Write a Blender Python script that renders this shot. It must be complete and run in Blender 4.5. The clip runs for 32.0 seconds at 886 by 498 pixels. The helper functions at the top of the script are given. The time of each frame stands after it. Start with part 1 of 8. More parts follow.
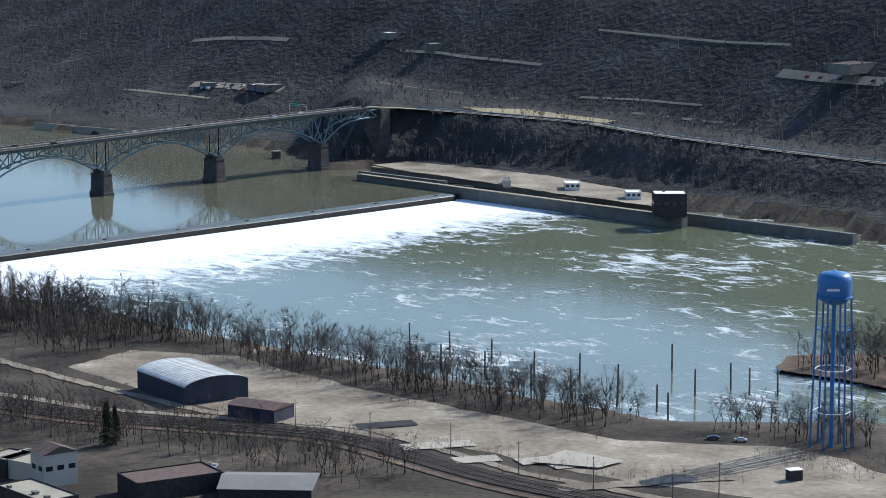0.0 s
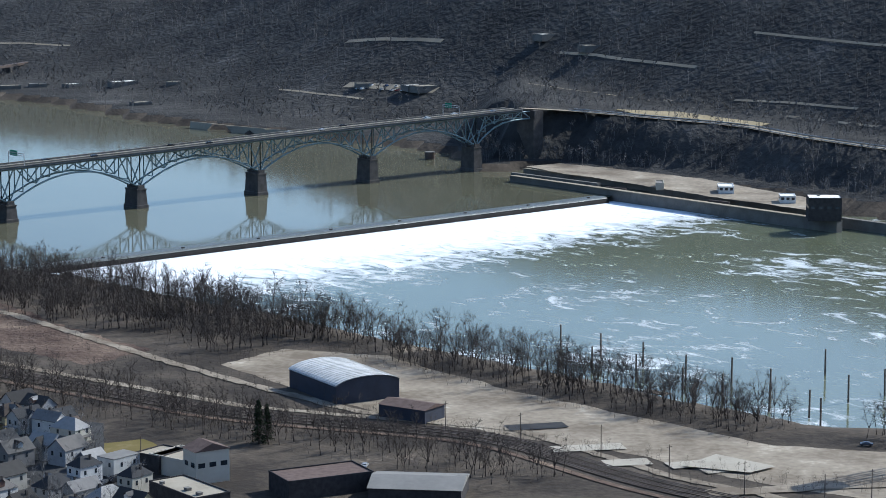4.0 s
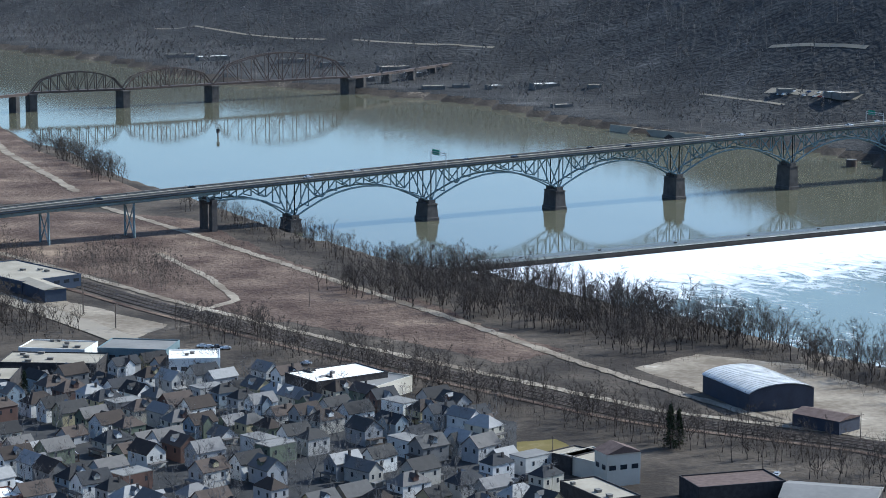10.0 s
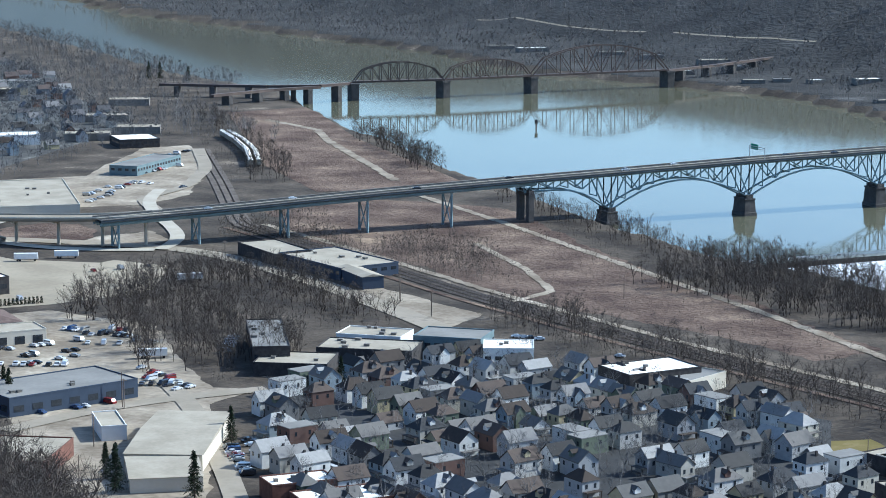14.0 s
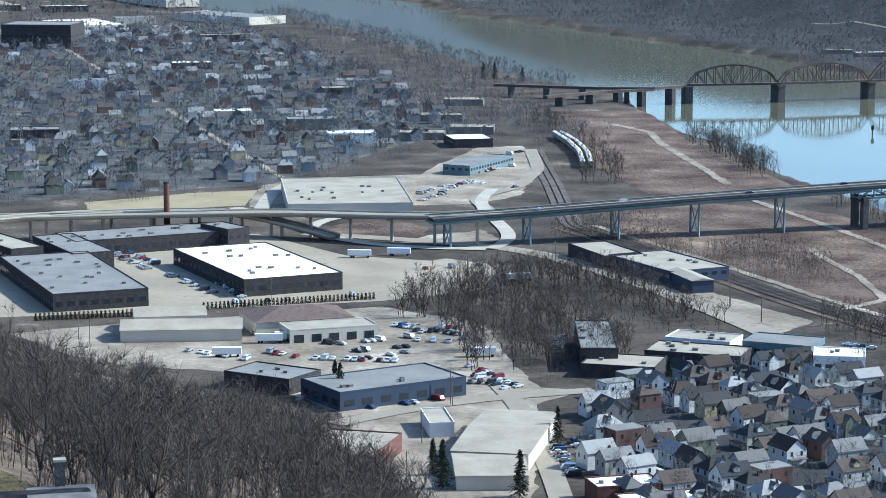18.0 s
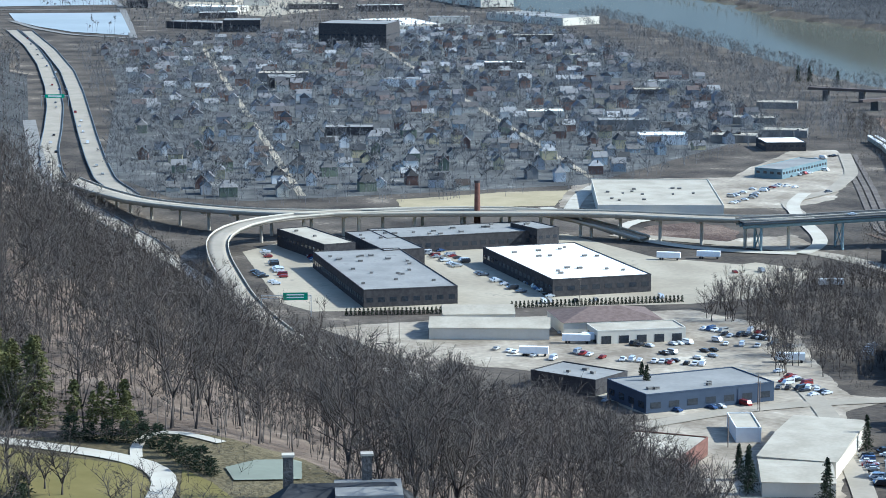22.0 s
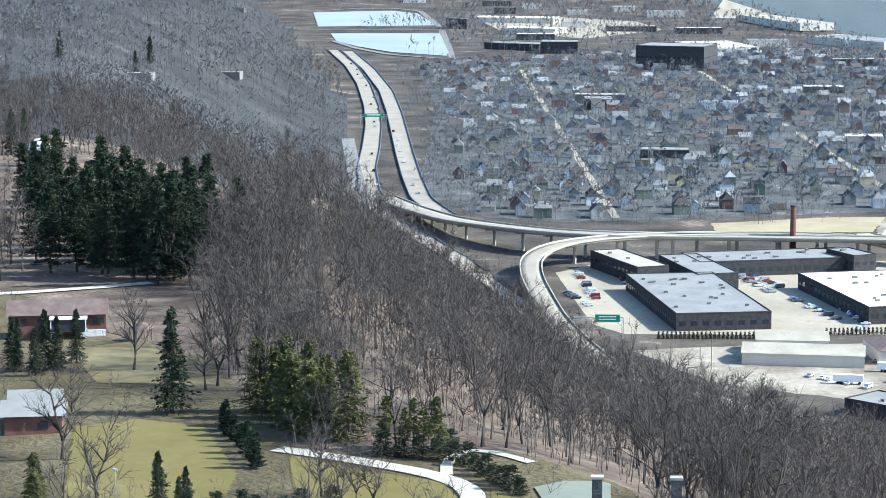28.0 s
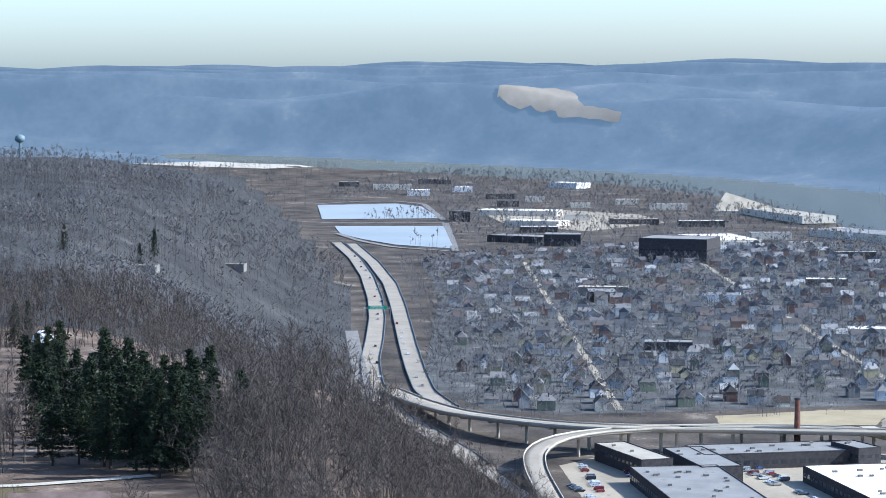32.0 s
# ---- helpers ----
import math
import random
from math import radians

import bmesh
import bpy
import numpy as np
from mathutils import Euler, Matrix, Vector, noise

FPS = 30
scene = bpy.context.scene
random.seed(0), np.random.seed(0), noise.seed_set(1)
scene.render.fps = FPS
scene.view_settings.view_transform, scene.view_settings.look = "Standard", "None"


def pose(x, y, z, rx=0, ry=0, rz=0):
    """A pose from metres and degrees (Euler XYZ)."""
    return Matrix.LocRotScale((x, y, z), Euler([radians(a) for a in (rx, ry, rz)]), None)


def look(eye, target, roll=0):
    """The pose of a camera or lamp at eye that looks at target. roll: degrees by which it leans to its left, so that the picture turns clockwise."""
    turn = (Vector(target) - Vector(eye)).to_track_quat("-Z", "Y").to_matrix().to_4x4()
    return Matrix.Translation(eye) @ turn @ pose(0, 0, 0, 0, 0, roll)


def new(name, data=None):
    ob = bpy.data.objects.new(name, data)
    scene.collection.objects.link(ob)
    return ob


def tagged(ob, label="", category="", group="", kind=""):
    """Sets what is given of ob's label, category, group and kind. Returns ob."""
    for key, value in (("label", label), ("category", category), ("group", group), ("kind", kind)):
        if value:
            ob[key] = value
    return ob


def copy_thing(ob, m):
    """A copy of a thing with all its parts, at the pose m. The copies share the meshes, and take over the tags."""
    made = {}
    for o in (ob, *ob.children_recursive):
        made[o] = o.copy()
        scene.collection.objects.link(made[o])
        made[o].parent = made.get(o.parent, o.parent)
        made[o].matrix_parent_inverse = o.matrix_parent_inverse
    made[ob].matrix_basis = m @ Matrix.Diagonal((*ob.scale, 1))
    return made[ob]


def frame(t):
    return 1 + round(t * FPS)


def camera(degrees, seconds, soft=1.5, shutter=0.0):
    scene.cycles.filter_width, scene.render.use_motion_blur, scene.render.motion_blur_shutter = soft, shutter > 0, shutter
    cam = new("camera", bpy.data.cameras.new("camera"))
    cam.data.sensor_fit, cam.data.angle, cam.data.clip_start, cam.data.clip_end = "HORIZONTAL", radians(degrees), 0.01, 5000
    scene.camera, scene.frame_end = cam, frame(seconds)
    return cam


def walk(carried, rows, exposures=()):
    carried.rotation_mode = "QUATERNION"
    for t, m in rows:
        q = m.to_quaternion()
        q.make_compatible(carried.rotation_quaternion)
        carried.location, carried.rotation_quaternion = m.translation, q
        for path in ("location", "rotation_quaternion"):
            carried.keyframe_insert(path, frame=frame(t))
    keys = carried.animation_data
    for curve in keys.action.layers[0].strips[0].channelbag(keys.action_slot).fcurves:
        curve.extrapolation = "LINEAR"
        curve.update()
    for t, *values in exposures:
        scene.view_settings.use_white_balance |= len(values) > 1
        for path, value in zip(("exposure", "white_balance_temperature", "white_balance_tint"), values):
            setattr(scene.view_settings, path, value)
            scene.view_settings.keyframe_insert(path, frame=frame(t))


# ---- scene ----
cam = camera(20.3, 32.0, soft=0.9)
EYE = 210.0
ROWS = [
    (0, -0.001, -8.943),
    (0.5, 0.269, -8.939),
    (1, 0.668, -8.935),
    (1.5, 1.109, -8.913),
    (2, 1.592, -8.905),
    (2.5, 2.075, -8.9),
    (4.5, 4.131, -8.917),
    (5, 4.789, -8.918),
    (5.5, 5.587, -8.888),
    (6, 6.435, -8.877),
    (6.5, 7.277, -8.871),
    (7, 8.123, -8.86),
    (7.5, 8.963, -8.839),
    (8, 9.786, -8.817),
    (8.5, 10.609, -8.815),
    (9, 11.479, -8.815),
    (9.5, 12.372, -8.814),
    (10, 13.298, -8.821),
    (10.5, 14.225, -8.83),
    (11, 15.151, -8.846),
    (11.5, 16.07, -8.867),
    (12, 16.995, -8.897),
    (12.5, 17.919, -8.929),
    (13, 18.837, -8.95),
    (13.5, 19.754, -8.98),
    (14, 20.686, -9),
    (14.5, 21.63, -8.994),
    (16.5, 25.467, -8.96),
    (17, 26.418, -8.964),
    (17.5, 27.44, -8.959),
    (18, 28.415, -8.956),
    (18.5, 29.378, -8.948),
    (19, 30.323, -8.928),
    (19.5, 31.248, -8.918),
    (20, 32.164, -8.899),
    (20.5, 33.075, -8.891),
    (21, 33.962, -8.904),
    (21.5, 34.824, -8.91),
    (22, 35.649, -8.937),
    (22.5, 36.468, -8.959),
    (23, 37.205, -8.984),
    (23.5, 37.776, -8.998),
    (24, 38.14, -9.003),
    (24.5, 38.589, -9.016),
    (25, 39.83, -9.027),
    (25.5, 41.399, -9.007),
    (26, 42.435, -9.014),
    (26.5, 42.904, -9.021),
    (28.5, 42.953, -8.104),
    (29, 42.963, -7.701),
    (29.5, 42.979, -7.227),
    (30, 43.003, -6.705),
    (30.5, 43.01, -6.041),
    (31, 43.029, -5.283),
    (31.5, 43.051, -4.49),
    (32, 43.056, -3.982),
]

EXPOSURES = [(0.0, 0.17, 5450, 6), (9.0, 0.3, 5250, 5), (14.0, 0.62, 5120, 2), (19.0, 0.73, 5000, 1), (23.0, 0.95, 5000, 0), (26.0, 1.2, 5130, 0), (29.0, 1.38, 5200, 2), (30.5, 1.42, 5200, 3), (31.0, 1.37, 5200, 3), (31.5, 1.16, 5120, 6), (32.0, 0.95, 5050, 8)]
walk(cam, [(t, pose(0, 0, EYE, 90 + pitch, 0, yaw)) for t, yaw, pitch in ROWS], EXPOSURES)

# ---- sky and sun: late-winter midday, the sun high to the right of the river ----
SUN_AZ, SUN_EL = -52.0, 36.0          # degrees to the left of the first view, and up
world = bpy.data.worlds.new("world")
scene.world = world
world.use_nodes = True
wn = world.node_tree.nodes
sky = wn.new("ShaderNodeTexSky")
sky.sky_type = "NISHITA"
sky.sun_disc = False
sky.sun_elevation = radians(SUN_EL)
sky.sun_rotation = radians(-SUN_AZ)
sky.altitude = 200
sky.air_density, sky.dust_density, sky.ozone_density = 1.0, 1.5, 2.0
wn["Background"].inputs["Strength"].default_value = 0.14
world.node_tree.links.new(sky.outputs[0], wn["Background"].inputs["Color"])
sun_data = bpy.data.lights.new("sun", "SUN")
sun_data.energy, sun_data.angle, sun_data.color = 5.2, radians(0.55), (1.0, 0.91, 0.78)
sun = new("sun", sun_data)
sa, se = radians(SUN_AZ), radians(SUN_EL)
sun.matrix_world = look((0, 0, 0), (math.sin(sa) * math.cos(se), -math.cos(sa) * math.cos(se), -math.sin(se)))
sun.location = (900, 700, 900)

# ---- materials ----
def surf(name, c1, c2=None, scale=1.0, rough=0.85, metal=0.0, bump=0.0, c3=None, vary=0.0, detail=6.0, fine=9.0):
    """A surface of two or three tones mixed by noise at two scales; vary: tone from piece to piece."""
    m = bpy.data.materials.new(name)
    m.use_nodes = True
    nt = m.node_tree
    b = nt.nodes["Principled BSDF"]
    b.inputs["Roughness"].default_value = rough
    b.inputs["Metallic"].default_value = metal
    if rough > 0.8:
        b.inputs["Specular IOR Level"].default_value = 0.12
    geo = nt.nodes.new("ShaderNodeNewGeometry")
    n1 = nt.nodes.new("ShaderNodeTexNoise")
    n1.inputs["Scale"].default_value = scale
    n1.inputs["Detail"].default_value = detail
    n2 = nt.nodes.new("ShaderNodeTexNoise")
    n2.inputs["Scale"].default_value = scale * fine
    n2.inputs["Detail"].default_value = 4
    nt.links.new(geo.outputs["Position"], n1.inputs["Vector"])
    nt.links.new(geo.outputs["Position"], n2.inputs["Vector"])
    ramp = nt.nodes.new("ShaderNodeValToRGB")
    r = ramp.color_ramp
    r.elements[0].position, r.elements[1].position = 0.35, 0.65
    c2 = c2 or tuple(v * 0.75 for v in c1)
    r.elements[0].color, r.elements[1].color = (*c1, 1), (*c2, 1)
    if c3:
        e = r.elements.new(0.78)
        e.color = (*c3, 1)
    mixn = nt.nodes.new("ShaderNodeMath")
    mixn.operation = "MULTIPLY_ADD"
    mixn.inputs[1].default_value, mixn.inputs[2].default_value = 0.35, -0.17
    nt.links.new(n2.outputs[0], mixn.inputs[0])
    add = nt.nodes.new("ShaderNodeMath")
    nt.links.new(n1.outputs[0], add.inputs[0])
    nt.links.new(mixn.outputs[0], add.inputs[1])
    nt.links.new(add.outputs[0], ramp.inputs[0])
    col = ramp.outputs[0]
    if vary:
        info = nt.nodes.new("ShaderNodeObjectInfo")
        hsv = nt.nodes.new("ShaderNodeHueSaturation")
        mr = nt.nodes.new("ShaderNodeMapRange")
        mr.inputs["To Min"].default_value, mr.inputs["To Max"].default_value = 1 - vary, 1 + vary
        nt.links.new(info.outputs["Random"], mr.inputs["Value"])
        nt.links.new(mr.outputs[0], hsv.inputs["Value"])
        nt.links.new(col, hsv.inputs["Color"])
        col = hsv.outputs[0]
    nt.links.new(col, b.inputs["Base Color"])
    if bump:
        bp = nt.nodes.new("ShaderNodeBump")
        bp.inputs["Strength"].default_value = bump
        bp.inputs["Distance"].default_value = 0.3 / max(scale, 0.02)
        nt.links.new(n2.outputs[0], bp.inputs["Height"])
        nt.links.new(bp.outputs[0], b.inputs["Normal"])
    return m


def palette(name, colors, rough=0.8, metal=0.0, island=False):
    """One of a few colours per object (or per loose piece of one mesh), with slight weathering."""
    m = bpy.data.materials.new(name)
    m.use_nodes = True
    nt = m.node_tree
    b = nt.nodes["Principled BSDF"]
    b.inputs["Roughness"].default_value, b.inputs["Metallic"].default_value = rough, metal
    if rough > 0.6:
        b.inputs["Specular IOR Level"].default_value = 0.15
    ramp = nt.nodes.new("ShaderNodeValToRGB")
    r = ramp.color_ramp
    r.interpolation = "CONSTANT"
    while len(r.elements) < len(colors):
        r.elements.new(0.5)
    for i, c in enumerate(colors):
        r.elements[i].position = i / len(colors)
        r.elements[i].color = (*c, 1)
    if island:
        src = nt.nodes.new("ShaderNodeNewGeometry").outputs["Random Per Island"]
    else:
        src = nt.nodes.new("ShaderNodeObjectInfo").outputs["Random"]
    nt.links.new(src, ramp.inputs[0])
    geo = nt.nodes.new("ShaderNodeNewGeometry")
    n = nt.nodes.new("ShaderNodeTexNoise")
    n.inputs["Scale"].default_value = 0.6
    n.inputs["Detail"].default_value = 6
    nt.links.new(geo.outputs["Position"], n.inputs["Vector"])
    mr = nt.nodes.new("ShaderNodeMapRange")
    mr.inputs["To Min"].default_value, mr.inputs["To Max"].default_value = 0.72, 1.2
    nt.links.new(n.outputs[0], mr.inputs["Value"])
    hsv = nt.nodes.new("ShaderNodeHueSaturation")
    nt.links.new(mr.outputs[0], hsv.inputs["Value"])
    nt.links.new(ramp.outputs[0], hsv.inputs["Color"])
    nt.links.new(hsv.outputs[0], b.inputs["Base Color"])
    return m


GROUND = surf("winter_grass", (0.038, 0.031, 0.025), (0.1, 0.081, 0.062), 0.03, 0.95, bump=0.1, c3=(0.27, 0.22, 0.165), fine=14.0)
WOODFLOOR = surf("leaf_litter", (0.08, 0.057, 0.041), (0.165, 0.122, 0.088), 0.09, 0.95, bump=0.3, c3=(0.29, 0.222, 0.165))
# darker grey copy of the litter, with slope shade and haze in its colour
SHADEFLOOR = surf("shade_grey_litter", (0.032, 0.031, 0.03), (0.06, 0.057, 0.053), 0.02, 0.95, bump=0.3, c3=(0.11, 0.105, 0.1))
DRY = surf("dry_grass", (0.27, 0.22, 0.13), (0.33, 0.27, 0.165), 0.05, 0.95)
BRUSH = surf("brown_brush", (0.07, 0.046, 0.036), (0.17, 0.122, 0.09), 0.035, 0.95, bump=0.3, c3=(0.3, 0.225, 0.155), fine=12.0)
GRAVEL = surf("gravel_lot", (0.17, 0.137, 0.1), (0.325, 0.275, 0.208), 0.045, 0.9, c3=(0.47, 0.41, 0.32), fine=8.0)
CONCRETE = surf("concrete", (0.36, 0.32, 0.255), (0.43, 0.385, 0.31), 0.08, 0.85, c3=(0.28, 0.245, 0.195))
PAVING = surf("old_asphalt", (0.25, 0.21, 0.152), (0.335, 0.285, 0.208), 0.03, 0.88, c3=(0.17, 0.145, 0.11), fine=12.0)
ASPHALT = surf("asphalt", (0.035, 0.034, 0.033), (0.06, 0.058, 0.056), 0.06, 0.9)
STREET = surf("street_asphalt", (0.245, 0.21, 0.158), (0.3, 0.257, 0.2), 0.06, 0.85, c3=(0.18, 0.155, 0.118))
TANLAWN = surf("dry_lawn", (0.14, 0.108, 0.05), (0.2, 0.158, 0.08), 0.06, 0.95, c3=(0.26, 0.21, 0.125), fine=12.0)
LAWN = surf("lawn", (0.12, 0.098, 0.03), (0.155, 0.123, 0.045), 0.05, 0.95, c3=(0.2, 0.16, 0.075))
BALLAST = surf("rail_ballast", (0.085, 0.07, 0.058), (0.14, 0.117, 0.097), 0.12, 0.95)
DULL = surf("dull_concrete", (0.15, 0.14, 0.125), (0.21, 0.195, 0.175), 0.15, 0.9)
STONE = surf("pier_stone", (0.07, 0.064, 0.06), (0.11, 0.1, 0.092), 0.25, 0.9, bump=0.4)
STEEL = surf("blue_green_steel", (0.17, 0.24, 0.26), (0.24, 0.31, 0.32), 0.1, 0.55, 0.2, c3=(0.16, 0.15, 0.14))
RUST = surf("rusty_steel", (0.075, 0.055, 0.048), (0.11, 0.08, 0.065), 0.1, 0.8, 0.2)
BARK = surf("bark", (0.034, 0.028, 0.024), (0.06, 0.049, 0.042), 0.4, 0.95)
TWIG = surf("twigs", (0.085, 0.083, 0.083), (0.14, 0.136, 0.135), 0.06, 0.95)
TWIGBROWN = surf("brown_twigs", (0.05, 0.043, 0.038), (0.086, 0.074, 0.064), 0.05, 0.95)
# lightened twig copy for far woods, their sunlit brightness put into the colour
FARTWIG = surf("sun_lightened_twigs", (0.115, 0.106, 0.1), (0.18, 0.166, 0.156), 0.02, 0.95)
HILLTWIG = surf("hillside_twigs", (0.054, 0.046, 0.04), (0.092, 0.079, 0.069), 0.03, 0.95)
TWIGDARK = surf("brush_twigs", (0.065, 0.054, 0.046), (0.11, 0.092, 0.078), 0.03, 0.95)
NEEDLE = surf("dark_needles", (0.016, 0.024, 0.014), (0.03, 0.04, 0.021), 0.3, 0.85)
NEEDLELIGHT = surf("light_needles", (0.058, 0.063, 0.022), (0.118, 0.112, 0.042), 0.3, 0.85)
WETSTONE = surf("wet_dam_crest", (0.014, 0.013, 0.013), (0.026, 0.024, 0.023), 0.2, 0.85)
DECKSIDE = surf("dark_deck_edge", (0.07, 0.08, 0.085), (0.1, 0.11, 0.115), 0.2, 0.7)
WHITEROOF = surf("white_roof_membrane", (0.74, 0.7, 0.62), (0.81, 0.77, 0.69), 0.12, 0.85)
GREYROOF = surf("grey_roof_gravel", (0.18, 0.172, 0.158), (0.235, 0.224, 0.205), 0.06, 0.85, c3=(0.14, 0.133, 0.12))
PALEROOF = surf("pale_metal_roof", (0.28, 0.244, 0.186), (0.37, 0.326, 0.254), 0.08, 0.85, 0.0)
HANGARROOF = surf("weathered_white_metal", (0.5, 0.48, 0.44), (0.68, 0.66, 0.62), 0.25, 0.5, c3=(0.34, 0.31, 0.28))
DARKROOF = surf("dark_bitumen_roof", (0.03, 0.03, 0.032), (0.05, 0.049, 0.05), 0.15, 0.85)
BROWNROOF = surf("brown_shingle_roof", (0.11, 0.078, 0.066), (0.15, 0.11, 0.094), 0.5, 0.9)
BRICKRED = surf("red_brick", (0.115, 0.058, 0.044), (0.16, 0.082, 0.062), 0.6, 0.9)
BRICKDARK = surf("dark_brick", (0.042, 0.039, 0.039), (0.066, 0.06, 0.058), 0.6, 0.9)
BEIGE = surf("beige_cladding", (0.5, 0.45, 0.36), (0.56, 0.51, 0.42), 0.1, 0.7)
BLUEWALL = surf("blue_cladding", (0.02, 0.034, 0.062), (0.03, 0.045, 0.075), 0.2, 0.7)
NAVY = surf("navy_cladding", (0.018, 0.023, 0.04), (0.028, 0.034, 0.055), 0.2, 0.7)
TEAL = surf("teal_cladding", (0.1, 0.145, 0.16), (0.14, 0.19, 0.2), 0.2, 0.6)
WHITEWALL = surf("white_siding", (0.62, 0.61, 0.58), (0.7, 0.69, 0.66), 0.3, 0.7)
COURT = surf("worn_court_green", (0.165, 0.17, 0.13), (0.2, 0.205, 0.155), 0.1, 0.9)
# reservoir water with the bright sky's reflection painted into its pale colour
SKYWATER = surf("sky_pale_reservoir", (0.25, 0.265, 0.255), (0.3, 0.315, 0.305), 0.01, 0.5)
YARD = surf("town_yards", (0.055, 0.053, 0.05), (0.115, 0.11, 0.1), 0.06, 0.95, c3=(0.26, 0.24, 0.21), fine=7.0)
# far ridge's field: the haze before it is mixed into its colour
FARFIELD = surf("hazy_field", (0.17, 0.147, 0.115), (0.26, 0.23, 0.185), 0.004, 0.95)
GLASS = surf("dark_glass", (0.02, 0.025, 0.03), (0.035, 0.04, 0.05), 1.0, 0.08)
WOODPOLE = surf("weathered_pole", (0.13, 0.1, 0.08), (0.19, 0.155, 0.125), 0.6, 0.9)
GALV = surf("galvanised_steel", (0.4, 0.4, 0.4), (0.5, 0.5, 0.5), 0.8, 0.45, 0.6)
SIGNGREEN = surf("sign_green", (0.01, 0.22, 0.12), (0.012, 0.25, 0.14), 1.0, 0.5)
SIGNRED = surf("red_enamel", (0.3, 0.02, 0.03), (0.36, 0.03, 0.035), 1.0, 0.5)
WHITEPAINT = surf("white_paint", (0.78, 0.78, 0.76), (0.72, 0.72, 0.7), 0.8, 0.5)
TANKBLUE = surf("tank_blue", (0.045, 0.15, 0.36), (0.055, 0.18, 0.41), 0.4, 0.4)
RUBBER = surf("tyre_rubber", (0.02, 0.02, 0.02), (0.03, 0.03, 0.03), 2.0, 0.9)
SIDING = palette("house_siding", [(0.62, 0.61, 0.58), (0.46, 0.43, 0.36), (0.36, 0.36, 0.36), (0.4, 0.35, 0.22), (0.66, 0.65, 0.62), (0.52, 0.51, 0.48),
                                 (0.6, 0.59, 0.57), (0.24, 0.28, 0.31), (0.36, 0.34, 0.3), (0.12, 0.075, 0.062), (0.3, 0.3, 0.3), (0.18, 0.175, 0.17), (0.13, 0.15, 0.11), (0.42, 0.4, 0.37)])
SHINGLE = palette("house_shingles", [(0.038, 0.036, 0.035), (0.055, 0.052, 0.049), (0.1, 0.095, 0.09), (0.052, 0.041, 0.034), (0.2, 0.19, 0.18), (0.3, 0.29, 0.275), (0.14, 0.13, 0.12),
                                    (0.045, 0.045, 0.047), (0.09, 0.07, 0.058)], 0.85)
CARPAINT = palette("car_paint", [(0.6, 0.6, 0.6), (0.03, 0.03, 0.035), (0.28, 0.29, 0.3), (0.65, 0.65, 0.63), (0.09, 0.1, 0.12),
                                (0.7, 0.7, 0.69), (0.05, 0.09, 0.2), (0.02, 0.02, 0.02), (0.4, 0.38, 0.34), (0.5, 0.51, 0.52), (0.22, 0.03, 0.03), (0.04, 0.04, 0.045), (0.7, 0.7, 0.7)], 0.25, 0.3)

# hills kilometres away, seen through the bright winter air: a plain backdrop, its haze put in as a blue glow
HAZEHILLS = surf("haze_blue_hills", (0.022, 0.026, 0.03), (0.05, 0.052, 0.052), 0.014, 0.95, c3=(0.085, 0.08, 0.072), fine=6.0)
HAZEHILLS.node_tree.nodes["Principled BSDF"].inputs["Emission Color"].default_value = (0.45, 0.62, 0.8, 1)
HAZEHILLS.node_tree.nodes["Principled BSDF"].inputs["Emission Strength"].default_value = 0.17

